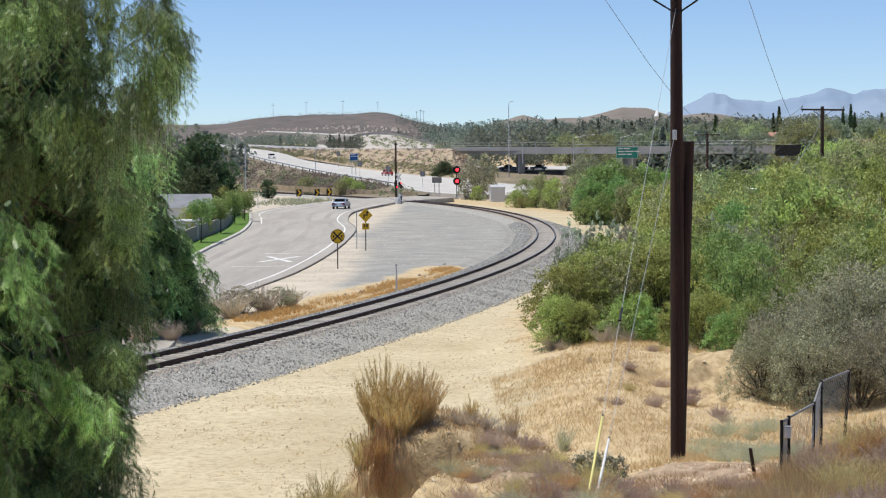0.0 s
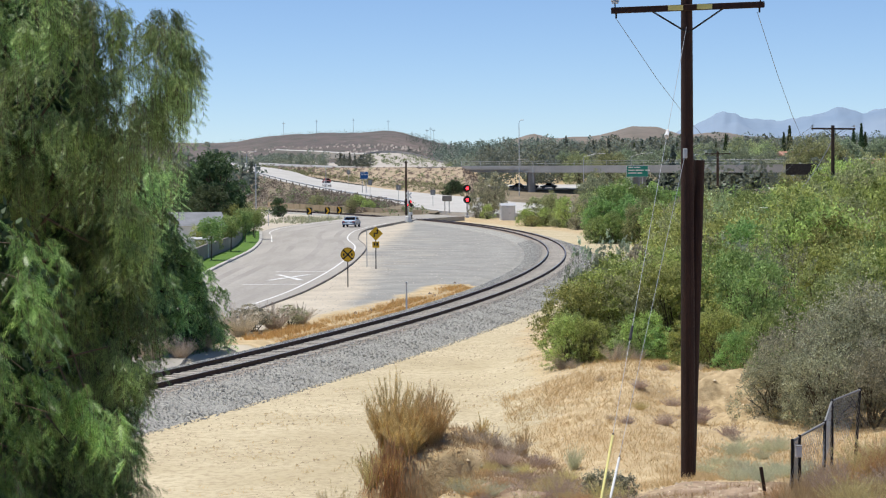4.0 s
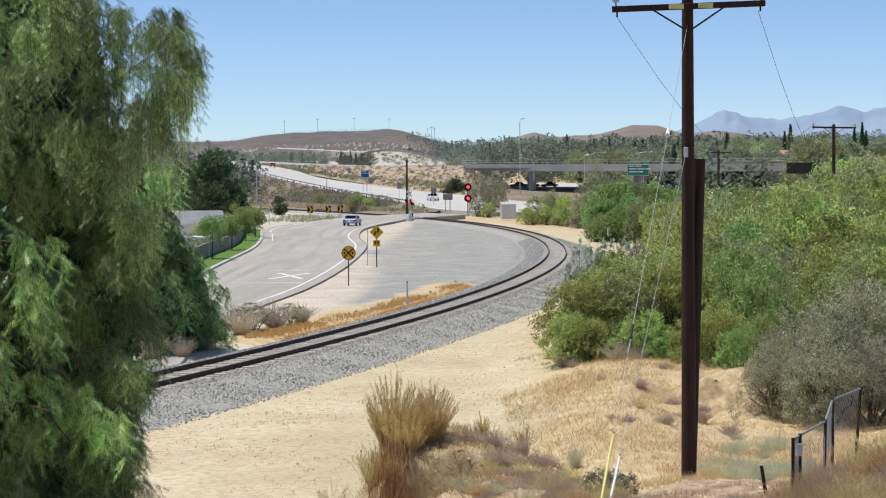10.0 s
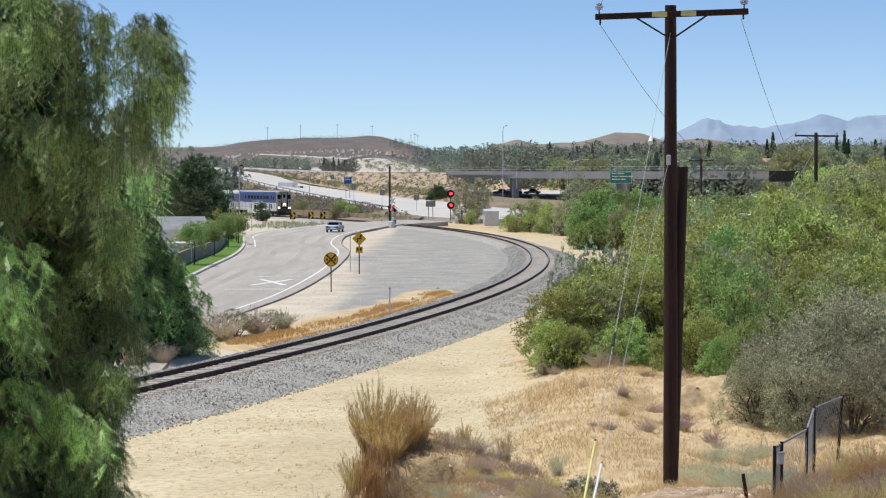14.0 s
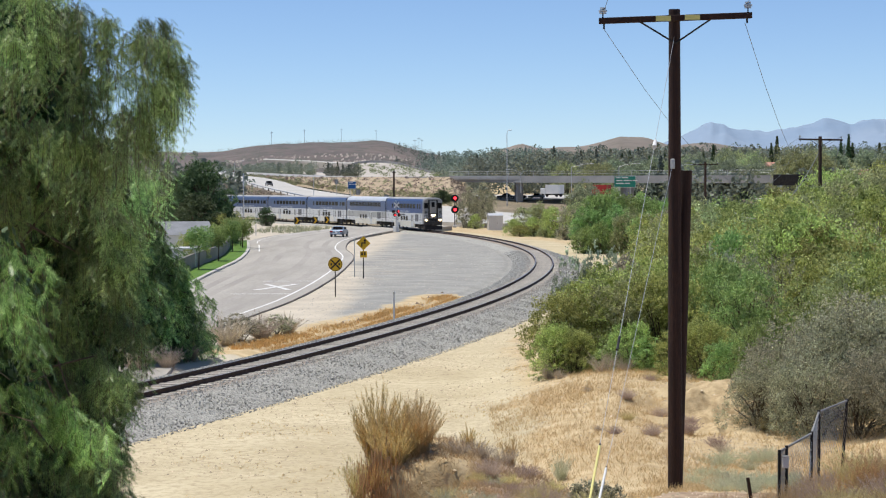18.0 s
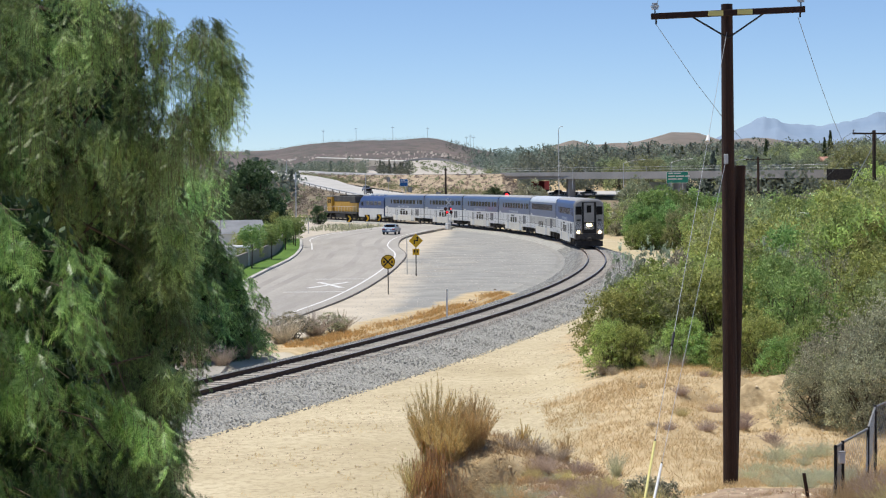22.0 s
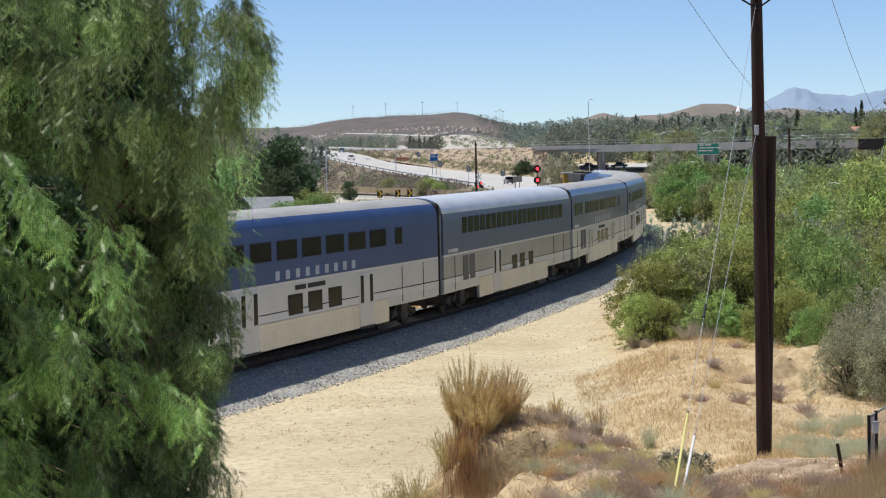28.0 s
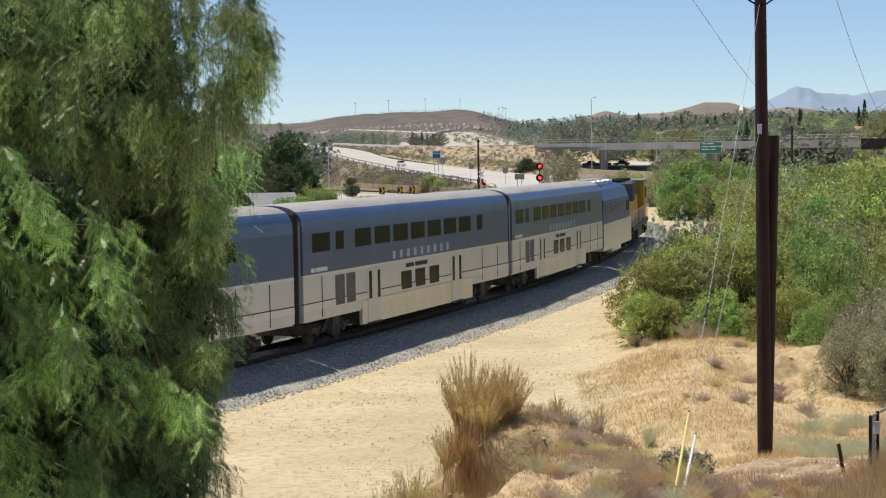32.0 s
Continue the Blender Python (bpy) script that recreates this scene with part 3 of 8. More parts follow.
# ---------------------------------------------------------------- road, kerb, lawn
ROAD_L = [(-14.5, 60, -0.33), (-16.2, 100, -0.33), (-17.4, 133, -0.32), (-18.0, 152, -0.31), (-18.7, 180, -0.30), (-20.3, 205, -0.28), (-22.3, 226, -0.26), (-24.0, 243, -0.22), (-23.8, 262, -0.18), (-21.4, 282, -0.12), (-18.2, 302, -0.06), (-12.5, 320, 0.0), (-4.0, 340, 0.0)]
ROAD_R = [(-9.5, 60, -0.33), (-11.0, 92, -0.33), (-10.0, 104, -0.33), (-8.9, 118, -0.32), (-8.2, 140, -0.31), (-8.1, 166, -0.30), (-8.6, 190, -0.28), (-10.5, 214, -0.26), (-11.4, 241, -0.22), (-10.6, 260, -0.17), (-8.6, 280, -0.10), (-6.0, 300, -0.05), (2.0, 322, 0.0)]
ribbon("road", ROAD_L, ROAD_R, M["asphalt"], "sun-bleached grey asphalt road that winds to the level crossing", "road", 0.7, steps=6)


def stripe(name, line, w, label, lift=0.006, steps=8):
    a, b = glide(line, steps), None
    lo = [p + Vector((0, 0, lift)) for p in beside(a, -w / 2)]
    hi = [p + Vector((0, 0, lift)) for p in beside(a, w / 2)]
    return ribbon(name, lo, hi, M["paint"], label, "road marking", 0.004)


edge_r = [(p[0] - 0.9, p[1], p[2]) for p in ROAD_R]
edge_r[7] = (-11.75, 216, -0.26)
edge_r[6] = (-9.6, 190, -0.28)
edge_r[8] = (-12.4, 241, -0.22)
stripe("edge_line", edge_r[2:11], 0.16, "worn white painted edge line on asphalt")
stripe("edge_line", [tuple(p) for p in beside([Vector(p) for p in ROAD_L[5:11]], 1.1)], 0.14, "worn white painted edge line on asphalt")
stripe("stop_line", [(-13.5, 124, -0.318), (-11.6, 124, -0.318), (-9.7, 124, -0.318)], 0.35, "white painted line across the lane")
stripe("stop_line", [(-12.9, 140.5, -0.306), (-11, 140.5, -0.306), (-9.1, 140.5, -0.306)], 0.35, "white painted line across the lane")
stripe("crossing_x", [(-12.3, 128.6, -0.31), (-11.2, 132.4, -0.305), (-10.1, 136.0, -0.30)], 0.4, "white painted cross marking on the lane", 0.008)
stripe("crossing_x", [(-10.1, 128.6, -0.31), (-11.2, 132.4, -0.305), (-12.3, 136.0, -0.30)], 0.4, "white painted cross marking on the lane", 0.012)

M["worn"] = surface("worn_asphalt", (0.325, 0.30, 0.265), (0.41, 0.38, 0.335), 0.5, 12.0, 0.85, 0, 0.15, c=(0.25, 0.235, 0.215), mix_c=0.4, stretch=(0.5, 0.08, 1))
for f in (0.2, 0.36, 0.62, 0.8):
    w = [p for p in glide([tuple(Vector(a).lerp(Vector(b), f)) for a, b in zip(ROAD_L, ROAD_R)], 6)]
    ribbon("wheel_path", [p + Vector((0, 0, 0.003)) for p in beside(w, -0.33)], [p + Vector((0, 0, 0.003)) for p in beside(w, 0.33)], M["worn"], "darker worn wheel path on the asphalt road", "road", 0.002)
KERB = ROAD_L[1:8]


def build_kerb():
    k = glide(KERB, 8)
    outer = beside(k, -0.3)
    up = lambda L: [p + Vector((0, 0, 0.15)) for p in L]
    ribbon("kerb", up(outer), up(k), M["concrete"], "pale concrete kerb along the lawn", "kerb", 0.4)
    lawn_far = beside(k, -3.3)
    keep = range(len(k))
    ribbon("lawn", [lawn_far[i] + Vector((0, 0, 0.18)) for i in keep], [outer[i] + Vector((0, 0, 0.13)) for i in keep], M["lawn"], "mown green lawn strip behind the kerb", "lawn", 0.5)


build_kerb()

# dark asphalt berm along the road's outer edge
M["berm"] = surface("berm", (0.22, 0.20, 0.18), (0.32, 0.295, 0.26), 1.0, 12, 0.95, 0, 0.3)
verge = glide(ROAD_R[1:11], 8)
ribbon("road_berm", [p + Vector((0, 0, 0.03)) for p in verge], [p + Vector((0, 0, 0.05)) for p in beside(verge, 0.10)], M["berm"], "low dark asphalt berm along the road edge", "berm", 0.3)

# ---------------------------------------------------------------- the train
# navy paint made paler: glancing sky and sand reflection put into its colour
M["coach_blue_sheen"] = surface("coach_blue_sheen", (0.045, 0.082, 0.18), (0.065, 0.105, 0.215), 0.6, 30, 0.36, 0.05, 0.03, c=(0.05, 0.07, 0.13), mix_c=0.3, spec=0.5, stretch=(1, 1, 0.3), coat=0.15)
M["blue"] = surface("train_blue", (0.026, 0.058, 0.165), (0.038, 0.075, 0.20), 0.6, 30, 0.42, 0.0, 0.03, c=(0.035, 0.06, 0.16), mix_c=0.3, spec=0.35, stretch=(1, 1, 0.3))
M["blue_grey"] = surface("train_slate", (0.06, 0.09, 0.185), (0.08, 0.115, 0.22), 0.6, 30, 0.35, 0.0, 0.03, c=(0.07, 0.09, 0.16), mix_c=0.3, spec=0.5)
M["dull_steel"] = surface("dull_steel", (0.38, 0.37, 0.35), (0.46, 0.45, 0.43), 0.7, 25, 0.4, 0.3, 0.04, c=(0.32, 0.31, 0.29), mix_c=0.4, stretch=(1, 1, 0.3))
M["soot"] = surface("sooty_metal", (0.055, 0.052, 0.05), (0.10, 0.095, 0.09), 0.7, 14, 0.7, 0.1, 0.1, c=(0.03, 0.03, 0.03), mix_c=0.5)
M["silver"] = surface("train_silver", (0.60, 0.61, 0.62), (0.68, 0.68, 0.68), 0.7, 25, 0.36, 0.25, 0.04, c=(0.50, 0.50, 0.49), mix_c=0.4, stretch=(1, 1, 0.3))
M["train_white"] = surface("train_white", (0.66, 0.66, 0.65), (0.74, 0.74, 0.73), 0.7, 25, 0.4, 0.0, 0.03, c=(0.55, 0.54, 0.52), mix_c=0.3)
M["ribbed"] = surface("fluted_steel", (0.74, 0.70, 0.61), (0.82, 0.79, 0.71), 0.7, 12, 0.35, 0.35, 0.05, c=(0.62, 0.56, 0.46), mix_c=0.4, stretch=(1, 1, 0.4))
M["roof_grey"] = surface("train_roof", (0.36, 0.35, 0.33), (0.46, 0.45, 0.43), 0.5, 6, 0.6, 0.2, 0.05, c=(0.28, 0.27, 0.25), mix_c=0.5, stretch=(0.4, 2, 1))
M["roof_white"] = surface("train_roof_bright", (0.62, 0.64, 0.66), (0.72, 0.74, 0.76), 0.5, 6, 0.4, 0.3, 0.05, c=(0.5, 0.5, 0.5), mix_c=0.4)
M["glass_dark"] = surface("tinted_glass", (0.008, 0.008, 0.009), (0.018, 0.016, 0.016), 0.8, 5, 0.25, 0.0, 0.0, spec=0.08)
M["letter"] = plain("lettering_pale", (0.42, 0.46, 0.54), 0.5)
M["vent"] = surface("vent_grey", (0.09, 0.09, 0.095), (0.13, 0.13, 0.135), 2, 20, 0.6, 0.1, 0.1)
M["rubber"] = surface("rubber_black", (0.018, 0.017, 0.016), (0.03, 0.028, 0.026), 2, 20, 0.8, 0, 0.2)
M["bogie"] = surface("bogie_steel", (0.05, 0.045, 0.04), (0.10, 0.09, 0.08), 3, 20, 0.8, 0.2, 0.2)
M["lamp_warm"] = plain("headlamp", (1.0, 0.72, 0.38), 0.3, glow=14.0)
M["lamp_off"] = plain("lamp_glass", (0.55, 0.5, 0.45), 0.2)
M["loco_yellow"] = surface("loco_yellow", (0.46, 0.26, 0.03), (0.55, 0.32, 0.05), 0.5, 15, 0.45, 0, 0.05, c=(0.42, 0.25, 0.04), mix_c=0.4)
M["loco_grey"] = surface("loco_grey", (0.22, 0.22, 0.22), (0.30, 0.30, 0.29), 0.6, 12, 0.6, 0.1, 0.05, c=(0.14, 0.13, 0.12), mix_c=0.4)

M["cab_grey"] = surface("cab_steel", (0.27, 0.265, 0.26), (0.35, 0.345, 0.335), 0.8, 20, 0.45, 0.3, 0.05, c=(0.2, 0.2, 0.19), mix_c=0.4)
HALF = 12.62


def prism(profile, x0, x1):
    """A solid with the given (y, z) outline from x0 to x1."""
    bm = bmesh.new()
    a = [bm.verts.new((x0, y, z)) for y, z in profile]
    b = [bm.verts.new((x1, y, z)) for y, z in profile]
    n = len(profile)
    for i in range(n):
        bm.faces.new((a[i], a[(i + 1) % n], b[(i + 1) % n], b[i]))
    bm.faces.new(a[::-1]), bm.faces.new(b)
    bmesh.ops.recalc_face_normals(bm, faces=bm.faces)
    return bm


ROOF = [(1.50, 4.22)] + [(1.50 * math.cos(radians(a)) ** 0.62, 4.22 + 0.72 * math.sin(radians(a)) ** 0.9) for a in range(10, 90, 10)]
ROOF = ROOF + [(0, 4.94)] + [(-y, z) for y, z in reversed(ROOF)]


def bogie(parent, x, wheel_r=0.46, base=1.3):
    b = part("bogie", boxm(x - 1.75, x + 1.75, -1.0, 1.0, 0.35, 0.75, 0.05), M["bogie"], parent, "grimy dark steel bogie")
    for sy in (-1, 1):
        bm = bmesh.new()
        box(bm, x - 1.8, x + 1.8, sy * 1.05 - 0.1, sy * 1.05 + 0.1, 0.42, 0.66, 0.03)
        box(bm, x - 0.35, x + 0.35, sy * 1.2 - 0.14, sy * 1.2 + 0.14, 0.3, 1.0, 0.03)
        rod(bm, (x - 1.2, sy * 1.2, 0.45), (x - 0.4, sy * 1.2, 0.95), 0.05)
        rod(bm, (x + 1.2, sy * 1.2, 0.45), (x + 0.4, sy * 1.2, 0.95), 0.05)
        part("side_frame", bm, M["bogie"], b)
        for dx in (-base, base):
            w = bmesh.new()
            disc(w, (x + dx, sy * 0.76, wheel_r), (0, 1, 0), wheel_r, 0.13, 24)
            disc(w, (x + dx, sy * 0.98, wheel_r), (0, 1, 0), 0.16, 0.3, 12)
            part("wheel", w, M["bogie"], b)
    return b


def side_boxes(parent, name, x0, x1, z0, z1, depth, mat, sides=(-1, 1), label="", bevel=0.02):
    """One panel on each side wall, proud of it by depth."""
    for sy in sides:
        y = sorted((sy * 1.49, sy * (1.52 + depth)))
        part(name, boxm(x0, x1, y[0], y[1], z0, z1, bevel), mat, parent, label)


def windows(parent, xs, z0, z1, w, sides=(-1, 1)):
    for x in xs:
        for sy in sides:
            y = sorted((sy * 1.47, sy * 1.534))
            wd = part("window", boxm(x - w / 2, x + w / 2, y[0], y[1], z0, z1, 0.02), M["rubber"], parent, "dark tinted window with black gasket")
            y = sorted((sy * 1.47, sy * 1.54))
            part("pane", boxm(x - w / 2 + 0.035, x + w / 2 - 0.035, y[0], y[1], z0 + 0.035, z1 - 0.035, 0.01), M["glass_dark"], wd)


def bars(parent, name, x0, z0, widths, h, mat, sides, gap=0.1, label=""):
    """Writing that cannot be read: a row of plain bars."""
    for sy in sides:
        x = x0
        for w in widths:
            y = sorted((sy * 1.5, sy * 1.537))
            xx = (x, x + w) if sy < 0 else (-x - w, -x)
            part(name, boxm(xx[0], xx[1], y[0], y[1], z0, z0 + h), mat, parent, label)
            x += w + gap


def coach(kind):
    """A double-deck coach; kind: cab, stripe (older car), coach."""
    label = {"cab": "silver and blue double-deck cab car with dark windows and striped front", "stripe": "older double-deck coach with grey band and bright roof",
             "coach": "silver and blue double-deck passenger coach, reflection painted into the upper side"}[kind]
    c = thing("train_car", label, "train car", group="cars of the passenger train")
    x0, x1 = -HALF, HALF
    front = HALF
    if kind == "cab":
        x1 = HALF - 0.5
    upper = {"cab": M["blue"], "stripe": M["blue_grey"], "coach": M["coach_blue_sheen"]}[kind]
    part("core", prism([(1.47, 0.95), (1.47, 4.22), (-1.47, 4.22), (-1.47, 0.95)], x0 + 0.02, x1 - 0.02), M["silver"], c)
    part("roof", prism(ROOF[4:-4], x0, x1), M["roof_white" if kind == "stripe" else "roof_grey"], c, "weathered metal roof", smooth=False)
    part("eave", prism(ROOF[:5], x0, x1), M[{"stripe": "roof_white", "cab": "blue", "coach": "coach_blue_sheen"}[kind]], c, "curved eave")
    part("eave", prism(ROOF[-5:], x0, x1), M[{"stripe": "roof_white", "cab": "blue", "coach": "coach_blue_sheen"}[kind]], c, "curved eave")
    part("roof_core", prism([ROOF[0], ROOF[4], ROOF[-5], ROOF[-1]], x0 + 0.01, x1 - 0.01), M["roof_grey"], c)
    for sy in (-1, 1):
        s = lambda p: [(sy * y, z) for y, z in p]
        part("upper_panel", prism(s([(1.44, 2.56), (1.52, 2.56), (1.52, 4.0), (1.50, 4.26), (1.44, 4.26)]), x0, x1), upper, c, "painted upper side")
        part("stripe", prism(s([(1.44, 2.47), (1.528, 2.47), (1.528, 2.555), (1.44, 2.555)]), x0, x1), M["train_white"], c, "white stripe")
        part("middle_panel", prism(s([(1.44, 1.60), (1.52, 1.60), (1.52, 2.465), (1.44, 2.465)]), x0, x1), M["silver" if kind != "stripe" else "dull_steel"], c, "plain metal side")
        part("belt", prism(s([(1.44, 1.32), (1.53, 1.32), (1.53, 1.56), (1.44, 1.56)]), x0, x1), M["train_white"], c, "pale belt stripe")
        part("belt_shadow_line", prism(s([(1.44, 1.56), (1.51, 1.56), (1.51, 1.60), (1.44, 1.60)]), x0, x1), M["rubber"], c)
        # fluted lower skirt between the bogies
        prof = [(1.40, 0.42)]
        z = 0.42
        while z < 1.30:
            prof += [(1.525, z), (1.525, z + 0.08), (1.51, z + 0.09), (1.51, z + 0.1)]
            z += 0.11
        prof += [(1.40, 1.32)]
        part("fluted_skirt", prism(s(prof), -6.9, 6.9), M["ribbed"], c, "cream-tinted fluted steel skirt")
        part("end_skirt", prism(s([(1.44, 1.0), (1.52, 1.0), (1.52, 1.315), (1.44, 1.315)]), x0, -6.92), M["silver"], c)
        part("end_skirt", prism(s([(1.44, 1.0), (1.52, 1.0), (1.52, 1.315), (1.44, 1.315)]), 6.92, x1), M["silver"], c)
    part("underframe", boxm(-6.8, 6.8, -1.36, 1.36, 0.42, 0.94, 0.03), M["bogie"], c)
    for bx in (-9.1, 9.1):
        bogie(c, bx)
    # windows of the upper deck
    if kind == "stripe":
        windows(c, [-10.2 + 1.02 * i for i in range(20)], 3.34, 4.04, 0.84)
        windows(c, (-3.2, -1.4, 0.2), 1.3, 1.95, 1.0)
    else:
        windows(c, [-5.9 + 2.1 * i for i in range(7)] + ([10.9] if kind == "coach" else []), 3.28, 3.95, 1.68)
        windows(c, (-8.1, 9.1), 3.28, 3.95, 0.8)
        windows(c, (-1.6, 0.2, 1.9), 1.38, 2.1, 1.25)
    if kind == "cab":
        windows(c, (10.6,), 3.2, 3.95, 0.7)
    # side doors
    for x in ((-4.6, 5.6) if kind != "stripe" else (3.6,)):
        for sy in (-1, 1):
            y = sorted((sy * 1.48, sy * 1.548))
            d = part("door", boxm(x - 0.72, x + 0.72, y[0], y[1], 0.42, 2.42, 0.02), M["silver"], c, "sliding side door")
            for dx in (-0.62, 0.3):
                y = sorted((sy * 1.48, sy * 1.556))
                part("door_window", boxm(x + dx, x + dx + 0.32, y[0], y[1], 1.3, 2.34, 0.02), M["glass_dark"], d)
            y = sorted((sy * 1.48, sy * 1.57))
            part("door_step", boxm(x - 0.72, x + 0.72, y[0], y[1], 0.38, 0.46, 0.01), M["bogie"], d)
    side_boxes(c, "vent_grille", 7.6, 8.5, 1.33, 2.4, 0.02, M["vent"])
    side_boxes(c, "vent_grille", 8.7, 9.6, 1.33, 2.4, 0.02, M["vent"])
    for x in (-10.8, -8.4, 10.9):
        side_boxes(c, "seam", x - 0.02, x + 0.02, 1.05, 2.44, 0.015, M["rubber"], bevel=0)
    if kind != "stripe":
        bars(c, "lettering", -3.5, 2.64, [0.32] * 9, 0.30, M["letter"], (-1, 1), 0.52, "row of pale letter-sized bars")
        bars(c, "lettering", -1.9, 2.22, [0.9, 1.5], 0.16, M["metal_dark"], (-1, 1), 0.2, "small dark bars")
    bars(c, "lettering", -11.9, 2.62, [0.3, 1.1], 0.14, M["train_white"], (-1, 1), 0.12, "small pale bars")
    # gangway bellows at the ends
    def bellows(x, d):
        bm = boxm(min(x, x + d * 0.325), max(x, x + d * 0.325), -1.40, 1.40, 0.9, 4.72, 0.10)
        part("gangway_bellows", bm, M["rubber"], c, "dark folded gangway")
        bm = bmesh.new()
        rod(bm, (x, 0, 0.85), (x + d * 0.45, 0, 0.85), 0.13)
        part("coupler", bm, M["bogie"], c)
    bellows(-HALF, -1)
    if kind != "cab":
        bellows(HALF, 1)
    else:
        cab_front(c)
    return c


def cab_front(c):
    """The driving end: rounded steel face, doorway, windscreens, stripes, lamps and pilot."""
    X = HALF - 0.5
    prof = [(y * 0.985, z) for y, z in ROOF]
    ring = [(1.50, 0.95), (1.50, 4.22)] + [(y, z) for y, z in ROOF[1:-1]] + [(-1.50, 4.22), (-1.50, 0.95)]
    bm = bmesh.new()
    loops = []
    for dx, k in ((0, 1.0), (0.25, 0.985), (0.42, 0.95), (0.5, 0.88)):
        loops.append([bm.verts.new((X + dx, y * k, 0.95 + (z - 0.95) * (1 - (1 - k) * 0.4))) for y, z in ring])
    n = len(ring)
    for a, b in zip(loops, loops[1:]):
        for i in range(n):
            bm.faces.new((a[i], a[(i + 1) % n], b[(i + 1) % n], b[i]))
    bm.faces.new(loops[-1])
    bmesh.ops.recalc_face_normals(bm, faces=bm.faces)
    part("cab_face", bm, M["cab_grey"], c, "grey steel cab face", smooth=False)
    F = X + 0.5
    sur = part("door_surround", boxm(F - 0.12, F + 0.02, -0.72, 0.72, 1.4, 4.62, 0.06), M["rubber"], c, "black door surround")
    door = part("end_door", boxm(F - 0.1, F + 0.04, -0.54, 0.54, 2.56, 4.52, 0.04), M["cab_grey"], c, "recessed grey end door")
    part("door_window", boxm(F - 0.05, F + 0.055, -0.27, 0.27, 3.5, 4.3, 0.05), M["glass_dark"], door)
    for sy in (-1, 1):
        part("door_post", boxm(F - 0.1, F + 0.12, sy * 0.66 - 0.05, sy * 0.66 + 0.05, 1.5, 4.6, 0.02), M["rubber"], c)
        w = part("windscreen", boxm(F - 0.3, F + 0.02, sy * 1.03 - 0.33, sy * 1.03 + 0.33, 3.3, 4.2, 0.05), M["rubber"], c, "black-framed windscreen")
        part("pane", boxm(F - 0.1, F + 0.035, sy * 1.03 - 0.27, sy * 1.03 + 0.27, 3.37, 4.13, 0.04), M["glass_dark"], w)
        part("number_plate_bar", boxm(F - 0.05, F + 0.03, sy * 1.05 - 0.2, sy * 1.05 + 0.2, 2.72, 2.86, 0.01), M["metal_dark"], c)
        bm = bmesh.new()
        disc(bm, (F + 0.05, sy * 1.08, 1.58), (1, 0, 0), 0.13, 0.1)
        part("ditch_lamp", bm, M["lamp_warm"], c, "lit ditch lamp")
        bm = bmesh.new()
        rod(bm, (F + 0.12, sy * 0.8, 2.0), (F + 0.12, sy * 0.8, 3.2), 0.025, seg=6)
        part("grab_rail", bm, M["steel"], c)

    def striped(y0, y1, z0, z1, slant, n):
        """A white plate with dark slanted stripes."""
        pl = part("striped_plate", boxm(F - 0.2, F + 0.03, y0, y1, z0, z1, 0.01), M["train_white"], c, "white plate with dark diagonal stripes")
        h, w = z1 - z0, (y1 - y0) / n
        for k in range(-n, n):
            pts = []
            for z, yy in ((z0, y0 + k * w * 1.0), (z0, y0 + (k + 0.5) * w), (z1, y0 + (k + 0.5) * w + h * 0.8), (z1, y0 + k * w + h * 0.8)):
                pts.append((z, yy))
            lo, hi = [p for p in pts[:2]], [p for p in pts[2:]]
            q = []
            for (za, ya), (zb, yb) in ((pts[0], pts[3]), (pts[1], pts[2])):
                t0, t1 = 0.0, 1.0
                dy = yb - ya
                if ya < y0:
                    t0 = (y0 - ya) / dy
                if yb > y1:
                    t1 = (y1 - ya) / dy
                q.append((t0, t1, za, ya, zb, yb))
            if q[0][0] >= q[0][1] or q[1][0] >= q[1][1]:
                continue
            poly = []
            for (t0, t1, za, ya, zb, yb), rev in ((q[0], False), (q[1], True)):
                ends = [(za + (zb - za) * t, ya + (yb - ya) * t) for t in (t0, t1)]
                poly += ends[::-1] if rev else ends
            if slant < 0:
                poly = [(z, y0 + y1 - y) for z, y in poly]
            bm = bmesh.new()
            v = [bm.verts.new((F + 0.036, y, z)) for z, y in poly] + [bm.verts.new((F + 0.0, y, z)) for z, y in poly]
            for f in ((0, 1, 2, 3), (7, 6, 5, 4), (0, 4, 5, 1), (1, 5, 6, 2), (2, 6, 7, 3), (3, 7, 4, 0)):
                bm.faces.new([v[i] for i in f])
            part("dark_stripe", bm, M["metal_dark"], pl)

    striped(-1.40, -0.80, 1.78, 2.52, -1, 5)
    striped(0.80, 1.40, 1.78, 2.52, 1, 5)
    striped(-0.5, 0.0, 1.85, 2.45, -1, 4)
    striped(0.0, 0.5, 1.85, 2.45, 1, 4)
    hd = part("lamp_housing", boxm(F - 0.05, F + 0.10, -0.34, 0.34, 2.16, 2.44, 0.05), M["rubber"], c)
    for sy in (-1, 1):
        bm = bmesh.new()
        disc(bm, (F + 0.11, sy * 0.15, 2.3), (1, 0, 0), 0.13, 0.05)
        part("headlamp", bm, M["lamp_warm"], hd, "lit headlamp")
    part("buffer_beam", boxm(F - 0.5, F + 0.12, -1.38, 1.38, 0.8, 1.42, 0.05), M["bogie"], c)
    bm = prism([(1.35, 0.18), (1.35, 0.72), (-1.35, 0.72), (-1.35, 0.18)], F - 0.3, F + 0.2)
    part("pilot", bm, M["metal_dark"], c, "dark steel pilot plate")
    bm = bmesh.new()
    rod(bm, (F, 0, 0.88), (F + 0.5, 0, 0.88), 0.12)
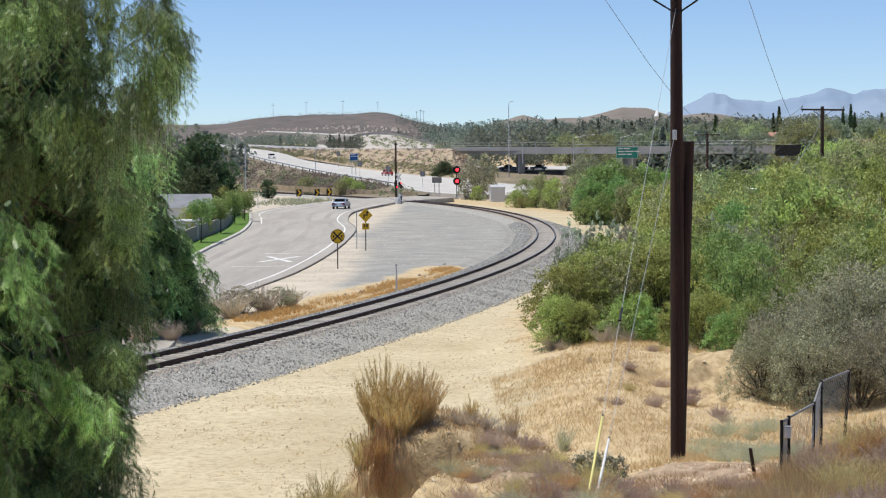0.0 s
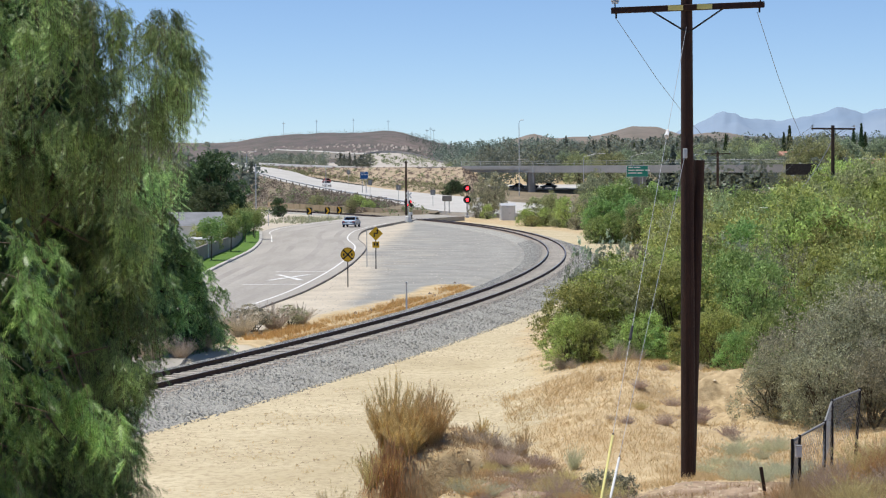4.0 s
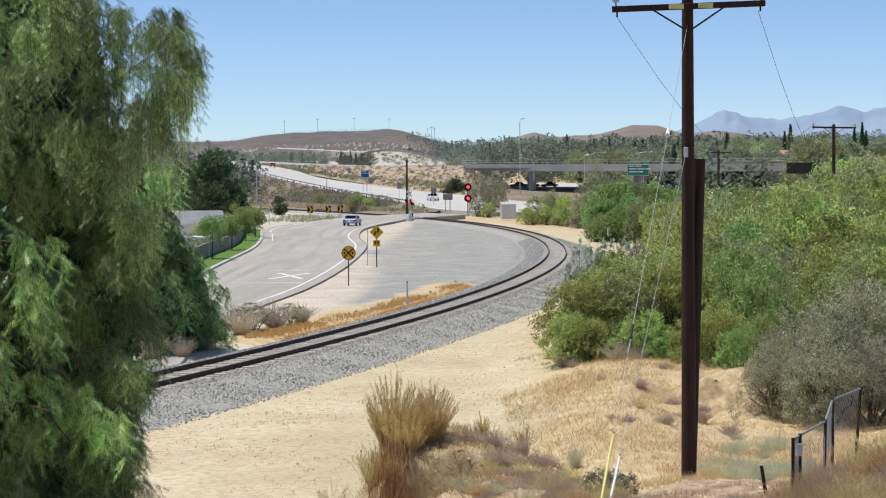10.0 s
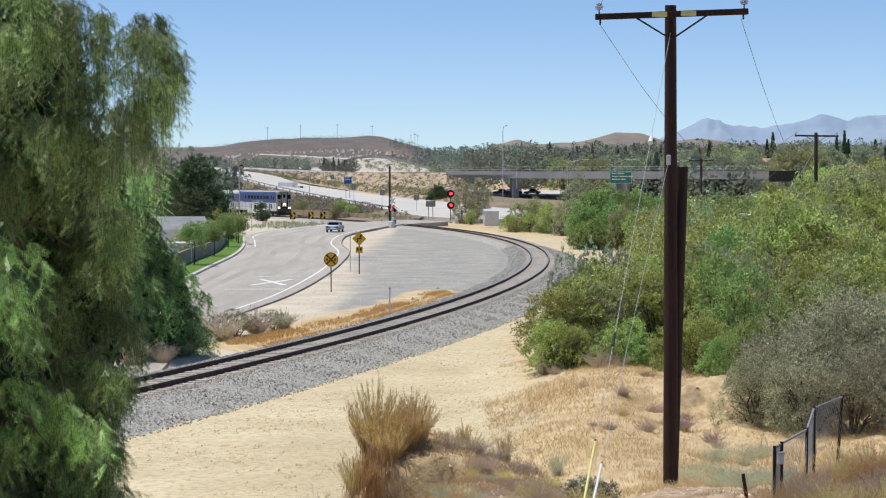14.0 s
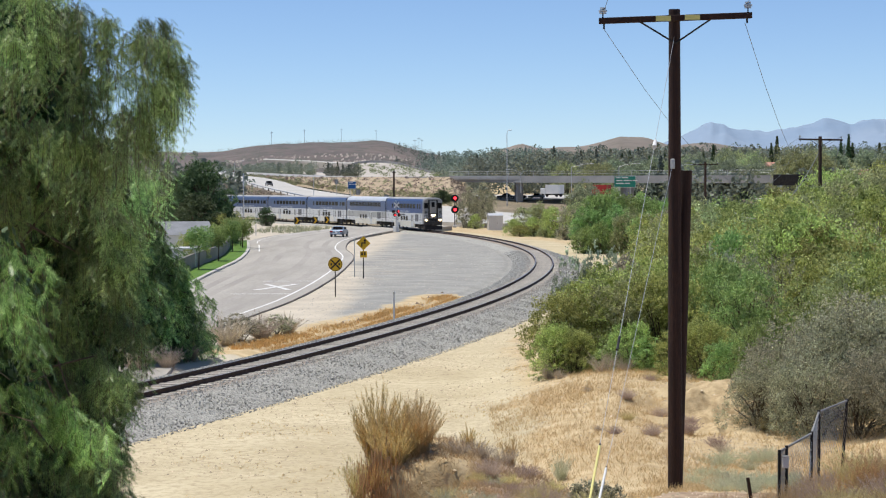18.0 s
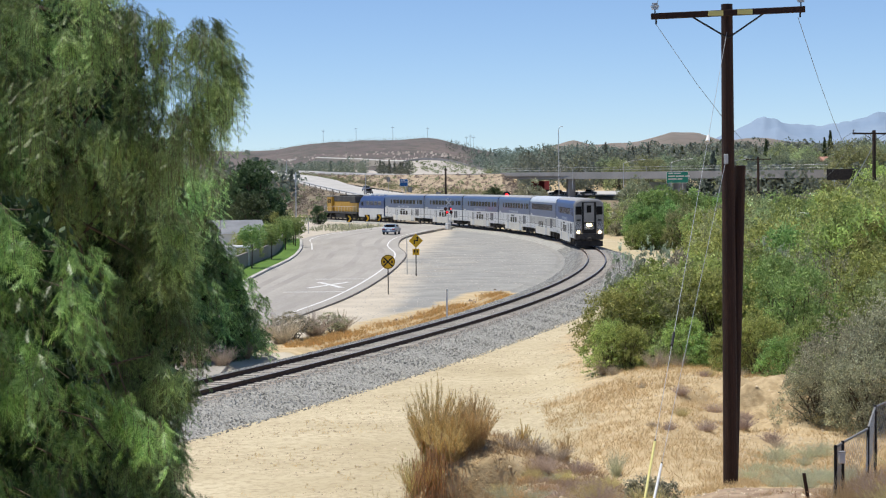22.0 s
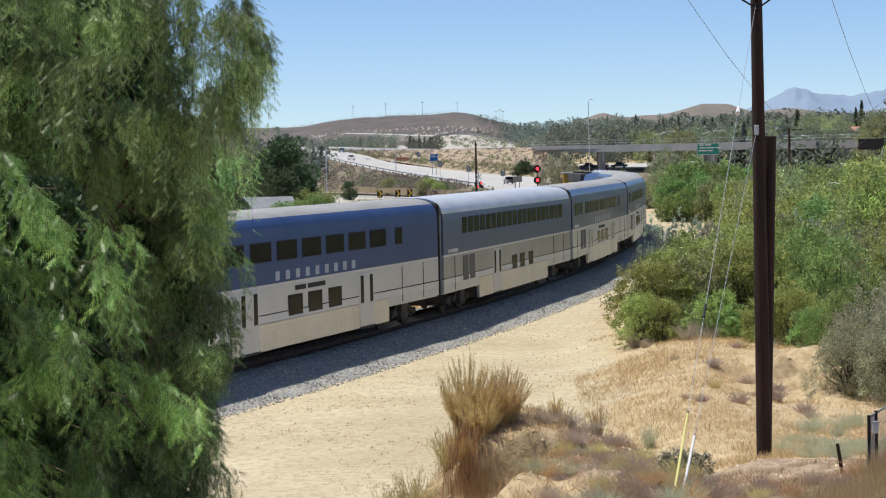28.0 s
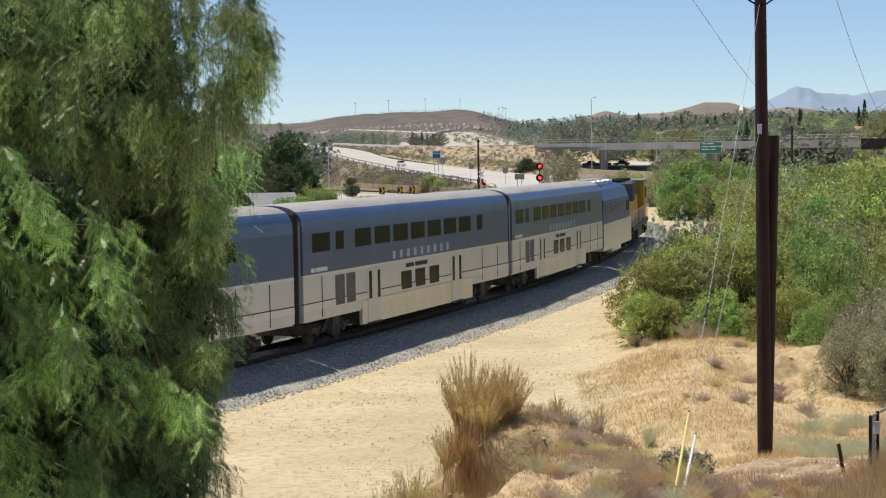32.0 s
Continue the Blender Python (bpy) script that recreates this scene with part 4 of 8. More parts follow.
    box(bm, F + 0.4, F + 0.65, -0.2, 0.2, 0.7, 1.06, 0.03)
    part("coupler", bm, M["bogie"], c)
    for k in range(4):
        part("brake_hose", rodm((F + 0.1, -0.9 + 0.5 * k, 0.95), (F + 0.22, -0.85 + 0.5 * k, 0.5), 0.03, seg=6), M["rubber"], c)


def blue_loco():
    """Streamlined blue and silver passenger engine, cab trailing."""
    c = thing("locomotive", "blue and silver streamlined diesel locomotive", "locomotive", group="engines of the train")
    L = 8.7
    hull = [(1.5, 0.95), (1.5, 3.7), (1.25, 4.35), (0.7, 4.6), (-0.7, 4.6), (-1.25, 4.35), (-1.5, 3.7), (-1.5, 0.95)]
    part("body", prism(hull, -L + 2.6, L - 0.1), M["blue"], c, "dark blue engine body")
    low = [(1.515, 0.7), (1.515, 2.3), (-1.515, 2.3), (-1.515, 0.7)]
    part("lower_body", prism(low, -L + 1.0, L - 0.12), M["silver"], c, "silver lower side")
    bm = bmesh.new()
    rings = []
    for x, k, h in ((-L + 2.6, 1.0, 1.0), (-L + 1.7, 0.98, 0.93), (-L + 0.7, 0.92, 0.72), (-L, 0.8, 0.52)):
        rings.append([bm.verts.new((x, y * k, 0.95 + (z - 0.95) * h)) for y, z in hull])
    for a, b in zip(rings, rings[1:]):
        for i in range(len(hull)):
            bm.faces.new((a[i], a[(i + 1) % len(hull)], b[(i + 1) % len(hull)], b[i]))
    bm.faces.new(rings[-1]), bm.faces.new(rings[0])
    bmesh.ops.recalc_face_normals(bm, faces=bm.faces)
    part("nose", bm, M["blue"], c, "sloping rounded nose")
    for sy in (-1, 1):
        for x, w in ((-5.0, 0.7), (-6.0, 0.5)):
            y = sorted((sy * 1.4, sy * 1.53))
            part("cab_window", boxm(x - w / 2, x + w / 2, y[0], y[1], 2.75, 3.5, 0.04), M["glass_dark"], c)
        for x in (-1.5, 1.0, 3.5, 6.0):
            y = sorted((sy * 1.4, sy * 1.535))
            g = part("radiator_grille", boxm(x - 0.9, x + 0.9, y[0], y[1], 2.9, 3.6, 0.02), M["loco_grey"], c)
            for k in range(5):
                y = sorted((sy * 1.4, sy * 1.555))
                part("slat", boxm(x - 0.85, x + 0.85, y[0], y[1], 2.98 + k * 0.12, 3.02 + k * 0.12), M["metal_dark"], g)
    for x in (-2.5, 0.5, 3.0, 5.6):
        bm = bmesh.new()
        box(bm, x - 0.8, x + 0.8, -0.75, 0.75, 4.55, 4.85, 0.06)
        disc(bm, (x, 0, 4.9), (0, 0, 1), 0.55, 0.1)
        part("roof_fan", bm, M["roof_white"], c, "pale roof fan box")
    part("exhaust", boxm(1.6, 2.2, -0.4, 0.4, 4.6, 4.95, 0.05), M["metal_dark"], c)
    part("fuel_tank", boxm(-2.6, 2.6, -1.35, 1.35, 0.3, 0.95, 0.1), M["silver"], c)
    for x in (-5.6, 5.6):
        bogie(c, x, 0.5, 1.35)
    bm = bmesh.new()
    rod(bm, (L - 0.2, 0, 0.88), (L + 0.35, 0, 0.88), 0.12)
    rod(bm, (-L + 0.2, 0, 0.88), (-L - 0.35, 0, 0.88), 0.12)
    part("coupler", bm, M["bogie"], c)
    return c


def yellow_loco():
    """Freight engine: yellow hood and cab on a grey frame with walkways and handrails."""
    c = thing("locomotive", "yellow freight diesel locomotive with grey roof and walkway rails", "locomotive", group="engines of the train")
    L = 10.9
    part("frame", boxm(-L, L, -1.55, 1.55, 1.15, 1.5, 0.03), M["soot"], c)
    part("long_hood", boxm(-5.6, L - 1.3, -0.95, 0.95, 1.5, 3.45, 0.08), M["loco_yellow"], c, "yellow engine hood")
    part("hood_roof", boxm(-5.6, L - 1.3, -1.0, 1.0, 3.45, 4.5, 0.1), M["soot"], c, "sooty grey roof")
    part("cab", boxm(-8.6, -5.6, -1.5, 1.5, 1.5, 4.35, 0.1), M["loco_yellow"], c, "yellow driver's cab")
    part("cab_roof", boxm(-8.75, -5.5, -1.55, 1.55, 4.35, 4.55, 0.08), M["loco_grey"], c)
    part("short_hood", boxm(-L + 0.9, -8.6, -0.95, 0.95, 1.5, 3.1, 0.1), M["loco_yellow"], c)
    part("radiator", boxm(L - 4.6, L - 1.2, -1.4, 1.4, 3.2, 4.5, 0.08), M["soot"], c, "flared radiator section")
    for sy in (-1, 1):
        for x in (-7.8, -6.5):
            y = sorted((sy * 1.4, sy * 1.53))
            part("cab_window", boxm(x - 0.42, x + 0.42, y[0], y[1], 3.1, 3.95, 0.04), M["glass_dark"], c)
        for k in range(9):
            y = sorted((sy * 0.9, sy * 0.975))
            part("hood_door", boxm(-5.2 + k * 1.2, -4.1 + k * 1.2, y[0], y[1], 1.6, 3.3, 0.02), M["loco_yellow"], c)
        for k in range(12):
            x = -L + 0.4 + k * 1.9
            bm = rodm((x, sy * 1.48, 1.5), (x, sy * 1.48, 2.5), 0.025, seg=6)
            part("rail_post", bm, M["white"], c)
        part("handrail", rodm((-L + 0.4, sy * 1.48, 2.5), (L - 0.6, sy * 1.48, 2.5), 0.025, seg=6), M["white"], c)
        y = sorted((sy * 0.5, sy * 1.2))
        part("end_window", boxm(-8.68, -8.58, y[0], y[1], 3.2, 3.95, 0.03), M["glass_dark"], c)
    for x in (-3.0, 0.0, 3.0, 6.5, 8.2):
        bm = bmesh.new()
        disc(bm, (x, 0, 4.58), (0, 0, 1), 0.6, 0.18)
        part("roof_fan", bm, M["metal_dark"], c)
    part("fuel_tank", boxm(-3.2, 3.2, -1.4, 1.4, 0.3, 1.15, 0.12), M["metal_dark"], c)
    for x in (-6.9, 6.9):
        bogie(c, x, 0.52, 1.45)
    part("pilot", boxm(-L - 0.25, -L, -1.4, 1.4, 0.2, 1.2, 0.04), M["metal_dark"], c)
    return c


TRAIN = [(coach("cab"), -12.95, 9.1), (coach("stripe"), 12.95, 9.1)]
first = coach("coach")
TRAIN.append((first, 38.85, 9.1))
for back in (64.75, 90.65, 116.55):
    TRAIN.append((copy_thing(first, Matrix()), back, 9.1))
TRAIN.append((blue_loco(), 138.55, 5.6))
TRAIN.append((yellow_loco(), 158.6, 6.9))
ROLLING = []

# ---------------------------------------------------------------- poles and wires
def utility_pole(x, y, z0, z1, r0, r1, arm, arm_z, lean=0.0, detail=True, tilt=2.0, label="dark brown creosoted wooden utility pole with crossarm"):
    p = thing("utility_pole", label, "utility pole", pose(x, y, z0), "utility poles")
    h = z1 - z0
    part("pole", rodm((0, 0, -0.6), (lean, 0, h), r0, r1, 16), M["wood_dark"] if detail else M["wood"], p)
    a = arm_z - z0
    rise = math.sin(radians(tilt)) * arm / 2
    bm = bmesh.new()
    box(bm, -arm / 2, arm / 2, -r1 - 0.12, -r1 - 0.01, -0.06, 0.06, 0.008)
    bmesh.ops.transform(bm, matrix=pose(lean, 0, a, 0, -tilt, 0), verts=bm.verts)
    arm_ob = part("crossarm", bm, M["wood_dark"] if detail else M["wood"], p, "squared timber crossarm")
    for sx in (-1, 1):
        e = (lean + sx * arm * 0.23, -r1 - 0.06, a - 0.05 + sx * rise * 0.46)
        part("brace", rodm(e, (lean, -r1 - 0.05, a - 0.5), 0.018, seg=6), M["metal_dark"], p)
        ex = lean + sx * (arm / 2 - 0.08)
        ez = a + sx * rise
        part("insulator_pin", rodm((ex, -r1 - 0.06, ez + 0.05), (ex, -r1 - 0.06, ez + 0.2), 0.014, seg=6), M["metal_dark"], p)
        bm = bmesh.new()
        for k, r in ((0.16, 0.07), (0.2, 0.085), (0.25, 0.06)):
            disc(bm, (ex, -r1 - 0.06, ez + k), (0, 0, 1), r, 0.035, 14)
        part("insulator", bm, M["steel"], p, "grey porcelain insulator")
        part("shackle", rodm((ex - sx * 0.02, -r1 - 0.08, ez - 0.06), (ex - sx * 0.02, -r1 - 0.08, ez - 0.16), 0.02, seg=6), M["metal_dark"], p)
    return p


POLE = (4.75, 39.0)
POLE_Z = gz(*POLE)
near_pole = utility_pole(POLE[0], POLE[1], POLE_Z, 10.05, 0.155, 0.115, 3.06, 9.86, lean=-0.03)
for sx in (-0.28, 0.3):
    part("arm_plate", boxm(sx - 0.15, sx + 0.15, -0.26, -0.245, 9.86 - POLE_Z - 0.05 + 0.035 * sx, 9.86 - POLE_Z + 0.05 + 0.035 * sx), M["yellow_guard"], near_pole, "small yellow plate")
part("bracket", boxm(-0.12, -0.04, -0.2, -0.1, 6.85 - POLE_Z, 7.05 - POLE_Z, 0.01), M["steel"], near_pole)
stub = thing("pole_stub", "short dark creosoted pole strapped beside the utility pole", "pole", pose(POLE[0], POLE[1] - 0.02, POLE_Z))
part("pole", rodm((0.02, 0.2, -0.3), (0.235, 0.2, 6.82 - POLE_Z), 0.14, 0.12, 14), M["wood_dark"], stub)


M["steel_wire"] = surface("weathered_wire", (0.13, 0.14, 0.15), (0.2, 0.21, 0.22), 3, 20, 0.6, 0.5, 0.0)


def cable(name, pts, r, mat, label, group=""):
    """A hanging wire through a few points."""
    cu = bpy.data.curves.new(name, "CURVE")
    cu.dimensions, cu.bevel_depth, cu.bevel_resolution = "3D", r, 1
    sp = cu.splines.new("POLY")
    sp.points.add(len(pts) - 1)
    for q, p in zip(sp.points, pts):
        q.co = (*p, 1)
    ob = new(name, cu)
    cu.materials.append(mat)
    return tagged(ob, label, "wire", group)


def sag(a, b, drop, n=14):
    a, b = Vector(a), Vector(b)
    return [tuple(a.lerp(b, i / n) - Vector((0, 0, drop * 4 * (i / n) * (1 - i / n)))) for i in range(n + 1)]


# guy wires down to their yellow and white guards
G1, G2 = Vector((1.98, 26.0, 2.1)), Vector((2.1, 26.0, 2.1))
TOP1, TOP2 = Vector((POLE[0] - 0.05, POLE[1] - 0.14, 9.48)), Vector((POLE[0] - 0.08, POLE[1] - 0.18, 6.95))


def guy(top, foot, mat, guard_len, label):
    way = (top - foot).normalized()
    cable("guy_wire", [tuple(foot), tuple(top)], 0.0045, M["steel"], "taut galvanised steel guy wire", "guy wires")
    g = thing("guy_guard", label, "guy guard", Matrix.Translation(foot), "guy guards")
    part("tube", rodm(-way * 0.9, way * guard_len, 0.019, 0.018, 10), mat, g)
    part("clamp", rodm(way * (guard_len - 0.02), way * (guard_len + 0.05), 0.012, seg=10), M["metal_dark"], g)


guy(TOP1, G1, M["yellow_guard"], 1.5, "faded yellow plastic guard on a guy wire")
guy(TOP2, G2, M["white"], 1.25, "white plastic guard on a guy wire")
way1 = (TOP1 - G1).normalized()
ins = thing("strain_insulator", "white ceramic strain insulator on a guy wire", "insulator", Matrix.Translation(G1.lerp(TOP1, 0.70)), "strain insulators")
bm = rodm(way1 * -0.12, way1 * 0.12, 0.045, 0.03, 10)
part("ceramic", bm, M["white"], ins)
ins2 = thing("strain_insulator", "long dark rod insulator on a guy wire", "insulator", Matrix.Translation(G1.lerp(TOP1, 0.27)), "strain insulators")
part("rod", rodm(way1 * -0.15, way1 * 0.2, 0.022, 0.022, 8), M["metal_dark"], ins2)

# line poles that recede
far_pole = utility_pole(26.5, 135.0, 0.0, 9.95, 0.16, 0.12, 3.05, 9.72, detail=False, tilt=-1, label="brown wooden utility pole with crossarm among bushes")
third_pole = utility_pole(31.5, 230.0, 0.0, 9.4, 0.18, 0.14, 3.0, 9.1, detail=False, tilt=0, label="brown wooden utility pole with crossarm among bushes")
fourth_pole = utility_pole(-7.9, 330.0, -0.2, 9.3, 0.2, 0.15, 0.6, 9.0, detail=False, tilt=0, label="slim dark pole beside the level crossing")
for sx in (-1.42, 1.42):
    cable("power_line", sag((POLE[0] + sx - 0.03, POLE[1], 9.72 + 0.035 * sx), (26.5 + sx, 135, 9.9), 3.4), 0.006, M["steel_wire"], "thin sagging power line", "power lines")
    cable("power_line", sag((26.5 + sx, 135, 9.9), (31.5 + sx, 230, 9.3), 1.6), 0.010, M["steel_wire"], "thin sagging power line", "power lines")
    cable("power_line", [(POLE[0] + sx - 0.03, POLE[1], 10.06 + 0.035 * sx), (POLE[0] + sx * 1.05, POLE[1] - 30, 14.5)], 0.005, M["steel_wire"], "thin power line towards the hill", "power lines")
cable("power_line", sag((26.5, 135, 9.0), (21.0, 138, 4.6), 2.0), 0.035, M["steel"], "slack grey service cable", "power lines")


# ---------------------------------------------------------------- signs
def sign_post(parent, h, r=0.04, mat="steel"):
    return part("post", rodm((0, 0, -0.3), (0, 0, h), r, r, 8), M[mat], parent)


def crossing_sign():
    t = thing("railroad_sign", "round yellow railroad-crossing sign with black cross on a post", "road sign", pose(-6.6, 121.4, -0.34, 0, 0, 4))
    sign_post(t, 2.1, 0.035, "metal_dark")
    bm = bmesh.new()
    disc(bm, (0, -0.05, 2.02), (0, 1, 0), 0.45, 0.02, 28)
    pl = part("plate", bm, M["yellow"], t)
    bm = bmesh.new()
    bmesh.ops.create_cone(bm, cap_ends=False, segments=28, radius1=0.43, radius2=0.40, depth=0.006, matrix=pose(0, -0.064, 2.02, 90))
    part("rim", bm, M["black"], pl)
    for a in (45, -45):
        bm = boxm(-0.39, 0.39, -0.006, 0.0, -0.045, 0.045)
        bmesh.ops.transform(bm, matrix=pose(0, -0.062 - 0.002 * (a > 0), 2.02, 0, a, 0), verts=bm.verts)
        part("cross_bar", bm, M["black"], pl)
    for sx in (-0.25, 0.25):
        bm = boxm(sx - 0.05, sx + 0.05, -0.068, -0.061, 1.94, 2.1)
        part("mark", bm, M["black"], pl)


crossing_sign()


def curve_sign():
    t = thing("curve_sign", "yellow diamond curve sign with small plate below on a post", "road sign", pose(-5.8, 145.8, -0.34, 0, 0, 3))
    sign_post(t, 3.0, 0.04, "metal_dark")
    bm = boxm(-0.38, 0.38, -0.06, -0.045, -0.38, 0.38, 0.004)
    bmesh.ops.transform(bm, matrix=pose(0, 0, 2.62, 0, 45, 0), verts=bm.verts)
    pl = part("plate", bm, M["yellow"], t)
    bm = bmesh.new()
    for a, b, w in (((-0.12, -0.25), (-0.12, 0.02), 0.09), ((-0.165, 0.02), (0.165, 0.02), 0.09), ((0.12, 0.0), (0.12, 0.2), 0.09)):
        x0, x1 = sorted((a[0], b[0]))
        z0, z1 = sorted((a[1], b[1]))
        if x0 == x1:
            x0, x1 = x0 - w / 2, x1 + w / 2
        else:
            z0, z1 = z0 - w / 2, z1 + w / 2
        box(bm, x0, x1, -0.07, -0.061, 2.62 + z0, 2.62 + z1)
    v = [bm.verts.new(q) for q in ((0.0, -0.07, 2.8), (0.24, -0.07, 2.8), (0.12, -0.07, 2.97), (0.0, -0.061, 2.8), (0.24, -0.061, 2.8), (0.12, -0.061, 2.97))]
    for f in ((0, 1, 2), (5, 4, 3), (0, 3, 4, 1), (1, 4, 5, 2), (2, 5, 3, 0)):
        bm.faces.new([v[i] for i in f])
    part("bent_arrow", bm, M["black"], pl)
    pl2 = part("speed_plate", boxm(-0.26, 0.26, -0.06, -0.045, 1.55, 2.02, 0.004), M["yellow"], t)
    for sx in (-0.1, 0.1):
        part("mark", boxm(sx - 0.055, sx + 0.055, -0.07, -0.061, 1.72, 1.94), M["black"], pl2)
    t2 = thing("delineator_post", "thin grey sign post with small plate seen edge-on", "sign post", pose(-6.6, 148.5, -0.34))
    sign_post(t2, 2.9, 0.03)
    part("plate", boxm(-0.02, 0.02, -0.25, 0.25, 1.95, 2.7), M["steel"], t2)


curve_sign()


def milepost(x, y, h, r=0.045, mat="white", label="white wooden marker post by the track"):
    t = thing("marker_post", label, "marker post", pose(x, y, -0.4))
    part("post", boxm(-r, r, -r, r, -0.2, h, 0.008), M[mat], t)
    part("cap", boxm(-r - 0.004, r + 0.004, -r - 0.004, r + 0.004, h - 0.12, h + 0.01, 0.008), M["steel"], t)


milepost(-2.42, 100.5, 1.46)
milepost(-11.2, 92.0, 1.75, 0.02, "steel", "thin grey steel marker post by the road")

for i, (x, y) in enumerate(((-22.9, 309), (-20.2, 312), (-18.5, 316))):
    t = thing("chevron_sign", "black and yellow chevron sign on a post at the bend", "road sign", pose(x, y, -0.25), "chevron signs")
    sign_post(t, 1.2, 0.04)
    pl = part("plate", boxm(-0.42, 0.42, -0.06, -0.04, 0.9, 2.0, 0.004), M["black"], t)
    bm = bmesh.new()
    for s in (-1, 1):
        v = [(-0.28, 1.45 + s * 0.5), (0.02, 1.45 + s * 0.5), (0.36, 1.45), (0.06, 1.45)]
        q = [bm.verts.new((a, -0.07, b)) for a, b in v] + [bm.verts.new((a, -0.061, b)) for a, b in v]
        for f in ((0, 1, 2, 3), (7, 6, 5, 4), (0, 4, 5, 1), (1, 5, 6, 2), (2, 6, 7, 3), (3, 7, 4, 0)):
            bm.faces.new([q[k] for k in f])
    bmesh.ops.recalc_face_normals(bm, faces=bm.faces)
    part("chevron", bm, M["yellow"], pl)
for i, (x, y, h) in enumerate(((-29.5, 272, 3.2), (-30.5, 300, 9.0), (-26.5, 278, 2.4))):
    t = thing("sign_post", "slim grey roadside post with a small plate", "sign post", pose(x, y, -0.3))
    sign_post(t, h, 0.06 if h < 5 else 0.1)
    part("plate", boxm(-0.03, 0.03, -0.25, 0.25, h - 0.6, h), M["steel"], t)


def crossing_signal(x, y, turn, label):
    """Flashing-light crossing signal: mast, crossbuck, lamp pairs, bell, base."""
    t = thing("crossing_signal", label, "crossing signal", pose(x, y, -0.2, 0, 0, turn), "crossing signals")
    part("mast", rodm((0, 0, 0), (0, 0, 4.6), 0.075, 0.07, 10), M["steel"], t)
    part("base", boxm(-0.35, 0.35, -0.35, 0.35, 0, 0.9, 0.05), M["white"], t)
    part("bell", rodm((0, 0, 4.6), (0, 0, 4.75), 0.16, 0.1, 12), M["steel"], t)
    cb = part("crossbuck", boxm(-0.02, 0.02, -0.02, 0.02, 3.9, 4.1), M["steel"], t)
    for a in (40, -40):
        bm = boxm(-0.62, 0.62, -0.13, -0.11, -0.11, 0.11, 0.01)
        bmesh.ops.transform(bm, matrix=pose(0, 0.004 * (a > 0), 4.0, 0, a, 0), verts=bm.verts)
        part("blade", bm, M["white"], cb)
    for z, yy in ((2.55, -0.15), (3.05, 0.15)):
        lp = part("lamp_bar", rodm((-0.45, yy, z), (0.45, yy, z), 0.035, seg=8), M["metal_dark"], t)
        for sx in (-0.42, 0.42):
            bm = bmesh.new()
            disc(bm, (sx, yy - 0.04, z), (0, 1, 0), 0.27, 0.03, 18)
            bk = part("backplate", bm, M["black"], lp)
            lit = (sx < 0) == (z < 2.8)
            bm = bmesh.new()
            disc(bm, (sx, yy - 0.08, z), (0, 1, 0), 0.14, 0.06, 14)
            part("lens", bm, M["red_lens"] if lit else M["red_dark"], bk, "lit red lens" if lit else "dark red lens")
            bm = bmesh.new()
            bmesh.ops.create_cone(bm, cap_ends=False, segments=14, radius1=0.16, radius2=0.15, depth=0.2, matrix=pose(sx, yy - 0.16, z, 90))
            part("hood", bm, M["black"], bk)
    g = part("gate_box", boxm(0.15, 0.6, -0.25, 0.25, 0.9, 1.5, 0.04), M["white"], t)
    part("counterweight", boxm(0.3, 0.5, -0.35, -0.15, 0.5, 1.1, 0.03), M["metal_dark"], g)


crossing_signal(-6.6, 289.0, 38, "white crossing signal mast with red flashing lamps and crossbuck")


def block_signal(x, y):
    t = thing("rail_signal", "tall signal mast with two red lamps on dark round targets", "rail signal", pose(x, y, -0.2))
    part("mast", rodm((0, 0, 0), (0, 0, 5.4), 0.09, 0.08, 10), M["metal_dark"], t)
    part("ladder", boxm(0.25, 0.3, 0.1, 0.4, 0, 5.0), M["metal_dark"], t)
    part("base_cabinet", boxm(-0.3, 0.3, -0.3, 0.3, 0, 0.4, 0.03), M["steel"], t)
    for z in (2.95, 4.85):
        bm = bmesh.new()
        disc(bm, (0, -0.15, z), (0, 1, 0), 0.62, 0.04, 26)
        tg = part("target", bm, M["black"], t, "dark round target")
        bm = bmesh.new()
        disc(bm, (0.06, -0.2, z), (0, 1, 0), 0.24, 0.08, 18)
        part("lens", bm, M["red_lens"], tg, "lit red lens")
        bm = bmesh.new()
        bmesh.ops.create_cone(bm, cap_ends=False, segments=16, radius1=0.28, radius2=0.26, depth=0.35, matrix=pose(0.06, -0.34, z, 90))
        part("hood", bm, M["black"], tg)


block_signal(2.4, 320.0)


def cabinet(x, y):
    t = thing("signal_cabinet", "pale grey steel signal equipment hut with pitched lid", "cabinet", pose(x, y, -0.5, 0, 0, 8))
    part("body", boxm(-1.15, 1.15, -0.9, 0.9, 0, 2.3, 0.03), M["silver"], t)
    part("roof", prism([(-1.0, 2.3), (1.0, 2.3), (1.0, 2.38), (0, 2.75), (-1.0, 2.38)], -1.25, 1.25), M["silver"], t)
    part("door", boxm(-0.5, 0.4, -0.93, -0.9, 0.2, 2.1, 0.01), M["silver"], t)
    part("door_handle", boxm(0.22, 0.28, -0.97, -0.93, 1.1, 1.3), M["metal_dark"], t)


cabinet(8.85, 312)


